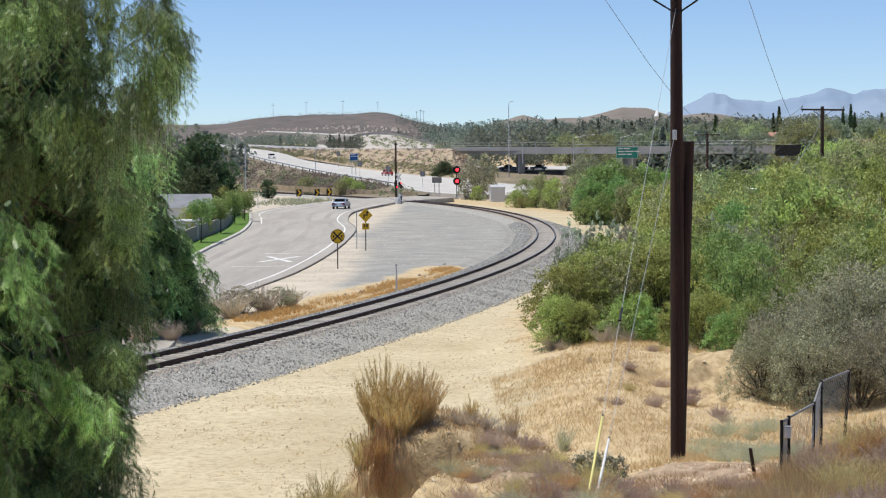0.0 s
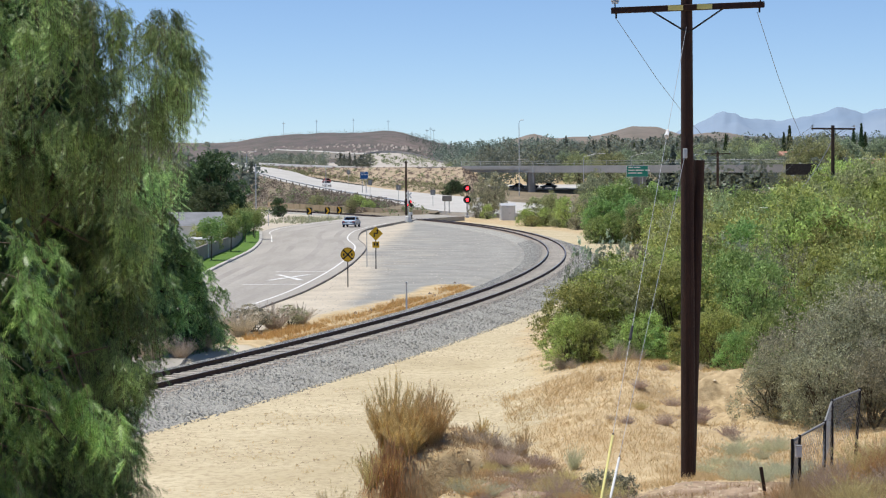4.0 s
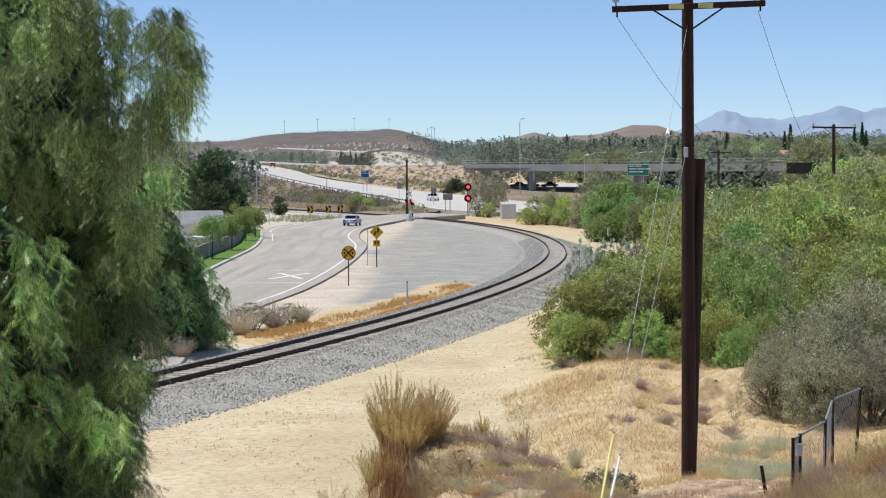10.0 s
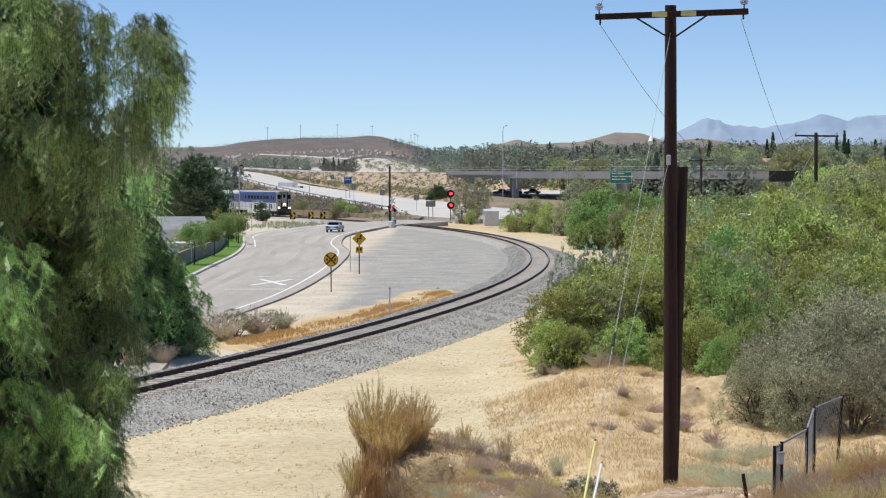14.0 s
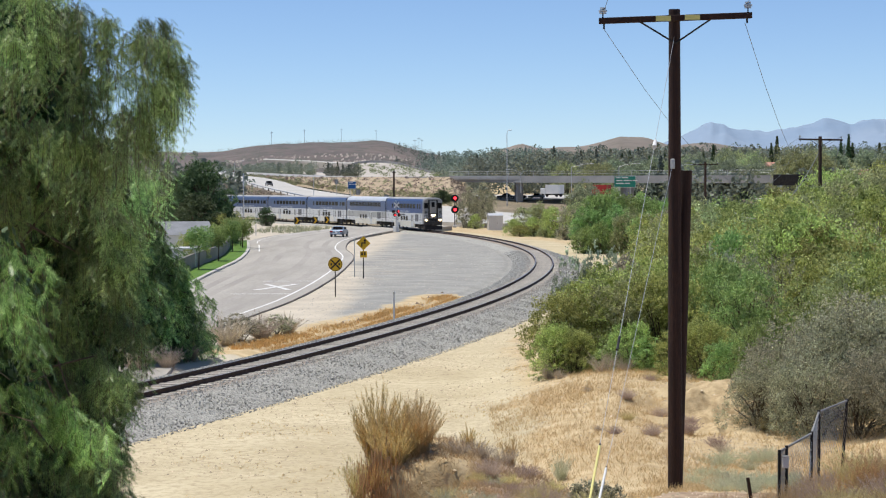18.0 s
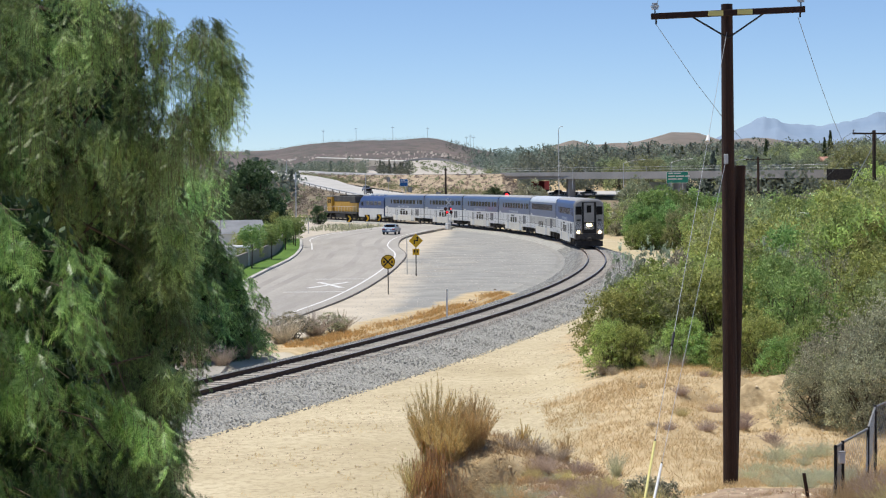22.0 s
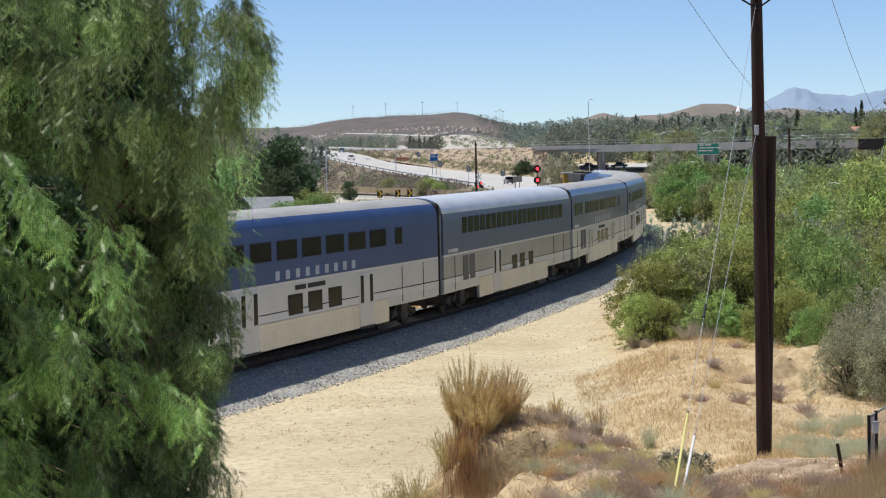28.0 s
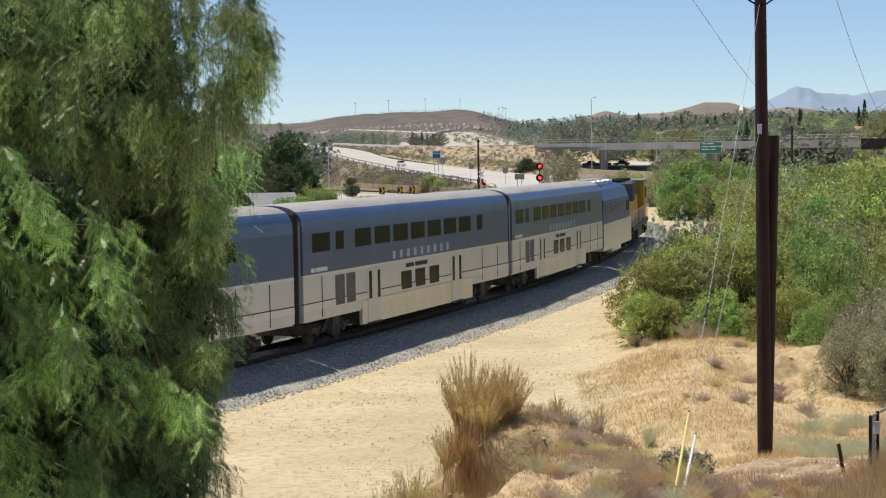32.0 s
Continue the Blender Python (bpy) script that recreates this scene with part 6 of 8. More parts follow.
EMBANK_TOP, EMBANK_FOOT = [(-41.3, 930, 17.5), (-32.3, 930, 18.3), (-21.2, 920, 17.4), (-10.3, 900, 14.5), (-0.5, 880, 11.8)], [(-34.5, 820, 10.9), (-28.3, 815, 10.9), (-19.9, 810, 10.6), (-9.9, 805, 10.6), (-0.9, 800, 10.4)]
lay("interchange_bank", EMBANK_TOP, EMBANK_FOOT, M["pale_soil"], "pale graded bank of the far interchange", "bank", 6, 0.8)
FLYOVER = [(-91.7, 1000, 21.0), (-69.1, 990, 19.9), (-48.8, 960, 18.4), (-32.7, 940, 18.4)]
ribbon("far_flyover", [tuple(Vector(p) + Vector((0, 12, 0.6))) for p in FLYOVER], FLYOVER, M["concrete"], "pale far freeway ramp in front of the hill", "freeway", 3.0, steps=6)
parapet = glide(EMBANK_TOP, 8)
ribbon("far_parapet", [p + Vector((0, 0.4, 1.0)) for p in parapet], [p + Vector((0, 0, 1.0)) for p in parapet], M["deck"], "grey parapet wall of the far interchange", "wall", 1.6)


def hillside_rocks():
    rs = np.random.RandomState(5)
    V, F = [], []
    for i in range(420):
        u, d = rs.uniform(-112, -12), rs.choice([1150, 1180, 1215, 1260]) + rs.normal() * 9
        x = u * d / 1000
        z = float(mesa(np.array([x]), np.array([d]))[0]) + 1.6
        w, h = rs.uniform(0.25, 0.9), rs.uniform(0.15, 0.5)
        k = len(V)
        V += [(x - w, d, z - 1), (x + w, d, z - 1), (x + w * 0.8, d + 2, z + h), (x - w * 0.7, d + 2, z + h * 0.9), (x, d + 5, z)]
        F += [(k, k + 1, k + 2, k + 3), (k + 3, k + 2, k + 4)]
    tagged(new("hillside_rocks", mesh_from("hillside_rocks", V, F, M["far_rock"])), "pale rocks and cut faces in rows on the hillside", "rocks", "", "stuff")


hillside_rocks()
for u, d, h in ((-87, 1480, 18), (-70, 1480, 18), (-51, 1490, 18), (-33, 1490, 16), (-13, 1400, 15), (-11, 1400, 18), (-9.5, 1400, 17)):
    t = thing("pylon", "thin far power mast on the hilltop", "pylon", pose(u * d / 1000, d, float(mesa(np.array([u * d / 1000]), np.array([float(d)]))[0])), "pylons on the hill")
    part("mast", rodm((0, 0, -2), (0, 0, h * 0.62), 0.16, 0.12, 6), M["steel"], t)
    part("arm", boxm(-1.2, 1.2, -0.1, 0.1, h * 0.55, h * 0.565), M["steel"], t)

# ---------------------------------------------------------------- plants
def unit(rs, n):
    v = rs.normal(size=(n, 3))
    return v / np.linalg.norm(v, axis=1)[:, None]


def leaf_quads(rs, c, size, aspect=0.45, droop=0.0, up=0.75):
    """Diamond leaves round the centres c (n, 3), size metres long, blades turned to the sky."""
    n = len(c)
    nrm = unit(rs, n) + np.array([0, 0, up])
    nrm /= np.linalg.norm(nrm, axis=1)[:, None] + 1e-9
    a = np.cross(nrm, unit(rs, n))
    a[:, 2] -= droop
    a /= np.linalg.norm(a, axis=1)[:, None] + 1e-9
    b = np.cross(nrm, a)
    b /= np.linalg.norm(b, axis=1)[:, None] + 1e-9
    L = size * rs.uniform(0.6, 1.3, n)[:, None]
    V = np.stack([c - a * L / 2, c + b * L * aspect / 2, c + a * L / 2, c - b * L * aspect / 2], 1).reshape(-1, 3)
    F = np.arange(4 * n).reshape(-1, 4)
    return V, F


def quick_mesh(name, V, F, mat, tone=None):
    """Mesh from arrays of vertices and equal-sided faces; tone is the leaf colour's strength at each vertex."""
    me = bpy.data.meshes.new(name)
    V, F = np.asarray(V, np.float32), np.asarray(F, np.int32)
    k = F.shape[1]
    me.vertices.add(len(V))
    me.vertices.foreach_set("co", V.ravel())
    me.loops.add(F.size)
    me.loops.foreach_set("vertex_index", F.ravel())
    me.polygons.add(len(F))
    me.polygons.foreach_set("loop_start", np.arange(0, F.size, k, dtype=np.int32))
    me.materials.append(mat)
    me.update(calc_edges=True)
    at_ = me.attributes.new("tone", 'FLOAT', 'POINT')
    at_.data.foreach_set("value", (np.ones(len(V)) if tone is None else np.asarray(tone)).astype(np.float32))
    return me


def crown_points(rs, lob, n, low=None):
    w = np.array([l[3] ** 2 for l in lob])
    pick = rs.choice(len(lob), n, p=w / w.sum())
    L = np.array(lob)[pick]
    d = unit(rs, n)
    rad = L[:, 3] * rs.uniform(0.55, 1.08, n) ** 0.7
    c = L[:, :3] + d * rad[:, None] * np.stack([np.ones(n), np.ones(n), L[:, 4]], 1)
    c += rs.normal(size=(n, 3)) * 0.04
    if low is not None:
        c = c[c[:, 2] > low]
    return c


def stems(rs, lob, r0, mat_key="bark"):
    """Trunks and limbs that run from the ground to each clump."""
    bm = bmesh.new()
    for x, y, z, r, f in lob:
        p = Vector((rs.normal() * 0.12, rs.normal() * 0.12, -0.2))
        q = Vector((x * 0.4 + rs.normal() * 0.1, y * 0.4 + rs.normal() * 0.1, z * 0.55))
        e = Vector((x, y, z))
        rod(bm, p, q, r0, r0 * 0.6, 5), rod(bm, q, e, r0 * 0.6, r0 * 0.2, 5)
        for k in range(3):
            t = e + Vector(unit(rs, 1)[0].tolist()) * r * 0.8
            rod(bm, q.lerp(e, 0.5 + 0.15 * k), t, r0 * 0.25, r0 * 0.08, 3)
    return bm


def make_shrub(seed, mat, r=1.8, h=3.0, n=7000, nl=16, size=0.11, aspect=0.42, droop=0.1, r0=0.045, sprig=1.0, per_lobe=15):
    """A shrub of clumps, each of many leafy tufts and loose shoots with gaps between; returns stems, crown, radius, height."""
    rs = np.random.RandomState(seed)
    lob = []
    for i in range(nl):
        a, e = rs.rand() * 6.28, math.asin(min(0.98, rs.rand() ** 0.8))
        k = rs.uniform(0.55, 0.8)
        lob.append((r * k * math.cos(e) * math.cos(a), r * k * math.cos(e) * math.sin(a), h * (0.12 + 0.68 * math.sin(e) * rs.uniform(0.85, 1.1)), r * rs.uniform(0.22, 0.40), rs.uniform(0.7, 1.0)))
    C, tone = [], []
    m = max(6, int(0.85 * n) // (nl * per_lobe))
    for l in lob:
        shade = rs.uniform(0.8, 1.2)
        out = np.array([l[0], l[1], (l[2] - 0.3 * h) * 1.2])
        out /= np.linalg.norm(out) + 1e-9
        for k in range(per_lobe):
            d = unit(rs, 1)[0] + 0.55 * out
            d /= np.linalg.norm(d)
            c = np.array(l[:3]) + d * np.array([1, 1, l[4]]) * l[3] * rs.uniform(0.75, 1.08)
            tr = l[3] * rs.uniform(0.14, 0.30)
            C.append(c + rs.normal(size=(m, 3)) * tr * np.array([0.7, 0.7, 0.5]))
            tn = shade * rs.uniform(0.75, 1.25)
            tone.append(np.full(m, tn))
            if rs.rand() < 0.5 * sprig:
                g = d + np.array([rs.normal() * 0.3, rs.normal() * 0.3, 0.5])
                g /= np.linalg.norm(g)
                q = max(5, m // 3)
                C.append(c + g * np.linspace(0, 1, q)[:, None] * l[3] * rs.uniform(0.3, 0.6) * sprig + rs.normal(size=(q, 3)) * size * 0.3)
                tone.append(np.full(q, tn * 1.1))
    # filler leaves inside the dome, darkened in colour to stand in for shade
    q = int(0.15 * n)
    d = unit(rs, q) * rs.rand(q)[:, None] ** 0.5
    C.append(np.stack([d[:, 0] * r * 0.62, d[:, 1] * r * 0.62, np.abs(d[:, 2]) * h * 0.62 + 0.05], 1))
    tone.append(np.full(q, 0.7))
    C, tone = np.concatenate(C), np.concatenate(tone)
    keep = C[:, 2] > 0.04
    C, tone = C[keep], tone[keep]
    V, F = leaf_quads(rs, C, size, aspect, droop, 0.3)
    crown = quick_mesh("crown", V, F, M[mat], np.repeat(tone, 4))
    bm = stems(rs, lob[:14], r0)
    st = bpy.data.meshes.new("stem")
    bm.to_mesh(st)
    bm.free()
    st.materials.append(M["bark"])
    return st, crown, float(np.percentile(np.hypot(C[:, 0], C[:, 1]), 97)), float(np.percentile(C[:, 2], 99.3)), 0.85 if n > 5000 else 0.5


def plant(name, kind, x, y, z, scale, label, category, group, turn=None, rs=random.Random(5), trunk="stem"):
    t = thing(name, label, category, pose(x, y, z, 0, 0, rs.uniform(0, 360) if turn is None else turn) @ Matrix.Diagonal((*scale, 1)), group)
    part(trunk, kind[0], None, t)
    part("crown", kind[1], None, t)
    return t


def grow(name, kind, x, y, top, w, label, category, group, rs):
    """Plants a kind scaled to a width and up to a height above datum."""
    z = gz(x, y) - 0.1
    tall = max(0.3, top - z) / kind[3]
    s = max(w / 2 / kind[2], kind[4] * tall)
    return plant(name, kind, x, y, z, (s, s, tall), label, category, group, rs=rs)


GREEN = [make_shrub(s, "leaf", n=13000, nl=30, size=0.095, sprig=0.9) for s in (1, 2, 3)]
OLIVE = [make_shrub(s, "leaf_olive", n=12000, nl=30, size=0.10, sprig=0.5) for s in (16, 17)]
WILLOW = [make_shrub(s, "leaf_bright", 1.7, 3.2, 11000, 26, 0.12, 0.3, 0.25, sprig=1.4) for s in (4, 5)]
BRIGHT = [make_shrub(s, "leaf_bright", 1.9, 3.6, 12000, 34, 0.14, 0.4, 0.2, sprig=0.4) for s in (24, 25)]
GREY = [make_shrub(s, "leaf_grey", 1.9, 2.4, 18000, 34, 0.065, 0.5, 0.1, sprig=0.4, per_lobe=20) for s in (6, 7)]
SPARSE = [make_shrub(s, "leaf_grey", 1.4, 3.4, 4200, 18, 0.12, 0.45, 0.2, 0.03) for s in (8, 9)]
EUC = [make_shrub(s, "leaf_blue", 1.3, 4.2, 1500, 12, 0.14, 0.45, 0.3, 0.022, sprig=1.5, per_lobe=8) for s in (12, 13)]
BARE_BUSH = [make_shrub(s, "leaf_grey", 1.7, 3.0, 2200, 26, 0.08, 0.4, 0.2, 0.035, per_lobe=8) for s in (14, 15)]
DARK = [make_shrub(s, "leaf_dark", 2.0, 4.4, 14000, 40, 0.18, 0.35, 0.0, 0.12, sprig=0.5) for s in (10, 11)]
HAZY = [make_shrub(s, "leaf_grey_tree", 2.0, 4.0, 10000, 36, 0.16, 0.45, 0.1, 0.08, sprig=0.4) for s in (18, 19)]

# (bearing, distance, height of the top above datum, width, kind): large shrubs and small trees east of the line
SHRUBS = [
    (58.7, 66, 1.82, 1.54, "g"), (65.4, 67, 2.83, 2.15, "g"), (80.6, 68, 3.43, 2.38, "g"), (94.7, 67, 3.36, 2.45, "o"), (106.9, 69, 3.83, 2.42, "g"), (115.7, 66, 3.56, 2.31, "g"),
    (67.5, 72, 4.09, 1.26, "e"), (83, 73, 4.31, 1.17, "e"), (63.1, 70, 3.38, 1.23, "e"), (74.8, 72, 3.82, 1.26, "e"), (98.2, 79, 3.63, 2.31, "s"), (89.4, 75, 3.49, 1.97, "g"),
    (106.9, 64.6, 1.45, 1.7, "w"), (87.9, 65, 1.14, 1.52, "o"), (68.9, 65.5, 1.67, 1.53, "g"), (96.7, 65, 1.9, 1.52, "g"), (136.1, 68, 4.07, 2.38, "g"), (147.8, 66, 3.95, 2.31, "w"),
    (142.6, 72, 4.24, 1.68, "e"), (159.5, 64, 3.65, 2.24, "w"), (136.1, 62, 2.2, 1.99, "g"), (150.7, 60, 1.81, 1.93, "w"), (128, 63, 2.04, 1.66, "g"), (163.9, 59, 2.32, 1.55, "w"),
    (128.8, 76, 4, 2.66, "o"), (134.7, 86, 4.55, 3.27, "g"), (153.7, 84, 4.48, 3.44, "w"), (165.4, 73, 4.42, 2.56, "t"), (177, 71, 4.06, 2.49, "t"), (158, 75, 3.99, 1.97, "t"),
    (171.2, 68, 3.47, 2.19, "t"), (191.6, 79, 5.38, 3.46, "g"), (203.9, 77, 4.76, 2.7, "g"), (183.5, 81, 4.83, 2.6, "g"), (196, 73, 4.1, 2.99, "g"), (220.9, 75, 4.36, 3.29, "w"),
    (228.2, 67, 4.1, 2.94, "g"), (209.2, 66, 3.66, 2.89, "o"), (188.7, 63, 3.33, 2.21, "w"), (241.3, 72, 4.13, 3.37, "g"), (255.9, 72, 4.34, 3.58, "w"), (180, 54, 2.6, 2.37, "r"),
    (200.4, 54.5, 3.08, 2.71, "r"), (220.9, 55, 3.37, 3.05, "r"), (241.3, 54, 3.31, 3.16, "r"), (165.9, 53, 1.74, 1.39, "r"), (191.6, 51.8, 2.15, 1.97, "r"), (215.6, 51.2, 2.09, 2.39, "r"),
    (238.4, 51, 2.29, 2.68, "r"), (261.8, 54, 3.31, 3.16, "r"), (142, 112, 5.17, 3.6, "o"), (171.8, 106, 5.71, 3.1, "g"), (156.6, 118, 5.31, 4.14, "w"), (209.2, 122, 6.05, 4.63, "g"),
    (222.3, 132, 7.1, 5.4, "o"), (206.8, 135, 7.19, 3.94, "o"), (185.8, 130, 6.33, 4.18, "g"), (229, 108, 6.11, 4.73, "g"), (217.4, 95, 4.99, 3.89, "t"), (197.5, 110, 5.62, 3.53, "o"),
    (244.2, 110, 6.42, 5.46, "g"), (261.8, 120, 6.76, 6.31, "o"), (150.7, 142, 5.36, 4.15, "w"), (165.4, 152, 5.23, 5.33, "w"), (177.6, 155, 5.93, 5.43, "g"), (136.1, 150, 5.08, 4.82, "o"),
    (191.6, 165, 6.48, 5.3, "o"), (209.2, 170, 7.37, 6.46, "g"), (226.7, 180, 7.95, 7.89, "o"), (250.1, 180, 7.95, 9.47, "g"), (127.4, 140, 5.09, 3.68, "o"), (120.1, 128, 4.84, 2.99, "g"),
    (123, 110, 4.49, 2.89, "o"), (121.5, 98, 4.14, 2.86, "g"), (154.3, 530, 11.53, 10.22, "y"), (164.2, 532, 13.73, 11.5, "y"), (159.5, 528, 10.28, 10.18, "y"), (187.3, 430, 14.73, 8.04, "o"),
    (193.1, 432, 13.5, 6.31, "o"), (133.2, 200, 5.07, 4.67, "o"), (144.9, 205, 5.03, 4.79, "w"), (177, 215, 6.03, 5.02, "o"), (200.4, 230, 8.21, 6.05, "g"), (217.9, 240, 8.78, 7.01, "o"),
    (238.4, 240, 9.13, 8.41, "g"), (76.2, 212, 4.18, 3.72, "b"), (85, 214, 6.03, 5, "b"), (95.2, 216, 5.4, 4.54, "b"), (105.8, 222, 5.62, 5.84, "b"), (116.3, 226, 5.01, 5.02, "b"),
    (90.9, 209, 4.39, 3.79, "b"), (98.7, 206, 3.94, 2.77, "o"), (74.8, 208, 2.22, 3.16, "b"), (83, 207, 2.72, 3.63, "b"), (106.9, 204, 3.67, 4.77, "b"), (125.9, 215, 4.77, 5.02, "o"),
    (109.8, 190, 3.7, 3.33, "s"), (117.4, 180, 4.27, 3.37, "s"), (111.3, 120, 2.91, 2.1, "g"), (118.6, 140, 3.33, 2.45, "o"), (38.3, 283, 1.83, 3.47, "g"), (45.6, 286, 3.7, 5.18, "o"),
    (52.9, 281, 4.16, 4.6, "o"), (60.2, 271, 3.53, 4.12, "g"), (66.9, 262, 3.4, 3.67, "s"), (72.5, 290, 4.42, 4.41, "o"), (41.5, 279, 0.92, 2.61, "g"), (64.6, 261, 1.28, 2.74, "s"),
    (48.5, 280, 2.04, 4.09, "g"), (55.8, 274, 1.9, 3.68, "o"), (73.3, 332, 7.13, 5.43, "y"), (15.2, 338, 6.45, 4.54, "s"), (21, 343, 7.15, 5.21, "s"), (25.7, 340, 5.26, 3.97, "s"),
    (18.1, 331, 1.81, 2.9, "g"), (12.3, 340, 3.77, 2.98, "s"), (80.6, 300, 4.09, 5.26, "y"), (92.3, 300, 4.53, 6.13, "y"),
]
KINDS = {"g": (GREEN, "dense green bush by the sandy track", "bush"), "o": (OLIVE, "olive-green rounded bush among shrubs", "bush"), "w": (WILLOW, "light green willowy shrub among bushes", "bush"), "r": (GREY, "grey-green twiggy bush on the slope", "bush"),
         "s": (SPARSE, "sparse grey half-bare shrub", "bush"), "e": (EUC, "slender blue-grey eucalyptus shoots among bushes", "bush"), "t": (BARE_BUSH, "half-bare twiggy grey-brown bush", "bush"), "d": (DARK, "dark green tree with dense crown", "tree"),
         "b": (BRIGHT, "bright green leafy tree beyond the track", "tree"), "y": (HAZY, "large grey-green tree beyond the bushes", "tree")}
pick = random.Random(3)
for u, d, top, w, k in SHRUBS:
    x, y = ray_xy(u, d)
    kinds, label, cat = KINDS[k]
    grow(cat, pick.choice(kinds), x, y, top, w, label, cat, "bushes east of the track", pick)
# low growth that fills the ground between them
for i in range(70):
    d = pick.uniform(66, 175)
    x, y = ray_xy(pick.uniform(128, 275), d)
    grow("bush", pick.choice(pick.choice((GREEN, OLIVE, WILLOW, GREY))), x, y, gz(x, y) + pick.uniform(0.9, 1.8) * (1 + (d - 60) / 150), pick.uniform(1.8, 3.0) * (1 + (d - 60) / 90), "low green bush between larger shrubs", "bush", "low bushes east of the track", pick)

# trees and shrubs west of the line
for u, d, top, w, k, lab in ((-123, 228, 9.4, 6.2, "d", "large dark green conifer beside the road"), (-129, 232, 8.4, 5.6, "d", "dark green conifer beside the road"), (-117, 232, 7.0, 4.4, "d", "dark green conifer beside the road"), (-125, 222, 5.6, 6.4, "d", "dark green conifer beside the road"),
                             (-128, 172, 2.5, 2.4, "g", "green shrub in a garden"), (-123, 186, 2.3, 2.6, "g", "green shrub in a garden"), (-118, 204, 2.6, 2.8, "g", "green shrub by the wall"), (-114, 222, 3.4, 3.6, "g", "green shrub by the wall"), (-110, 236, 4.0, 3.6, "o", "olive shrub behind the wall"),
                             (-90, 345, 2.9, 3.2, "d", "dark shrub on the bank"), (-49, 386, 3.0, 4.2, "g", "green shrub on the bank"), (-53, 380, 2.4, 3.2, "o", "green shrub on the bank"), (-44, 382, 2.2, 3.0, "g", "green shrub on the bank"), (-70, 400, 3.2, 3.4, "o", "green shrub on the bank"),
                             (1, 495, 6.0, 6.6, "d", "dark green shrub on the freeway slope"), (4, 498, 4.8, 5.0, "d", "dark green shrub on the freeway slope"),
                             (-142, 262, 8.6, 8, "y", "grey-green tree behind the houses"), (-150, 290, 9, 9, "o", "green tree behind the houses"), (-165, 250, 8, 8, "g", "green tree behind the houses"), (-180, 240, 8, 8, "d", "dark green tree behind the houses"), (-160, 300, 10, 9, "y", "grey-green tree behind the houses")):
    x, y = ray_xy(u, d)
    cat = "tree" if "tree" in lab or "conifer" in lab else "bush"
    grow(cat, pick.choice(KINDS[k][0]), x, y, top, w, lab, cat, "trees by the road", pick)


def young_tree(x, y, h):
    t = thing("young_tree", "slender young street tree on the lawn", "tree", pose(x, y, -0.2), "street trees")
    rs = np.random.RandomState(int(abs(x * 100)) + int(y))
    part("trunk", rodm((0, 0, 0), (0.05, 0, h * 0.6), 0.06, 0.03, 8), M["bark"], t)
    lob = [(rs.normal() * 0.5, rs.normal() * 0.5, h * rs.uniform(0.45, 0.92), rs.uniform(0.4, 0.75), 0.9) for _ in range(9)]
    V, F = leaf_quads(rs, crown_points(rs, lob, 2600), 0.17, 0.5, 0.2)
    part("crown", quick_mesh("crown", V, F, M["leaf_garden"]), None, t)


for x, y, h in ((-19.7, 157.6, 3.4), (-20.2, 176, 3.6), (-21.6, 201, 3.4), (-21.9, 214, 3.8), (-22.6, 219, 3.4)):
    young_tree(x, y, h)


# ---------------------------------------------------------------- the pepper tree
def feather_leaves(rs, base, way, length, pairs, slim=0.07):
    """Pinnate leaves: at each base, along its way, pairs of thin leaflets."""
    n = len(base)
    side = np.cross(way, unit(rs, n))
    side /= np.linalg.norm(side, axis=1)[:, None] + 1e-9
    tri = []
    for k in range(pairs):
        t = (k + 0.6) / pairs
        p = base + way * (length * t)[:, None]
        ll = length * (0.34 - 0.16 * abs(t - 0.45))
        for s in (-1, 1):
            tip = p + side * (s * ll)[:, None] * 0.78 + way * (ll * 0.8)[:, None] - np.array([0, 0, 0.12]) * ll[:, None]
            wdt = way * (length * slim)[:, None]
            tri.append(np.stack([p - wdt, p + wdt, tip], 1))
    tip = base + way * length[:, None]
    tri.append(np.stack([base, base + side * (length * 0.012)[:, None], tip], 1))
    T = np.stack(tri, 1).reshape(-1, 3)
    return T


def strands(rs, root, way, length, per, leaf, pairs, reach=0.3, slim=0.07):
    """Shoots that arch outwards from their roots and hang: leaflet triangles and shoot triangles."""
    n = len(root)
    t = (np.arange(per) + 0.4) / per
    out = way[:, None] * ((1 - (1 - t) ** 2)[None] * (length * reach)[:, None])[..., None]
    P = root[:, None] + out + np.array([0, 0, 1.0]) * ((0.10 * np.sin(t * 2.2) - t ** 1.35)[None] * length[:, None])[..., None]
    base = P.reshape(-1, 3) + rs.normal(size=(n * per, 3)) * 0.012
    w = np.repeat(way, per, 0) * 0.3 + unit(rs, n * per) * np.array([0.68, 0.68, 0.3]) + np.array([0, 0, -0.62])
    w /= np.linalg.norm(w, axis=1)[:, None]
    T = feather_leaves(rs, base, w, leaf * rs.uniform(0.65, 1.25, n * per), pairs, slim)
    a, b = P[:, :-1].reshape(-1, 3), P[:, 1:].reshape(-1, 3)
    wd = np.array([0.004, 0.0, 0])
    S = np.stack([a - wd, a + wd, b], 1).reshape(-1, 3)
    return T, S


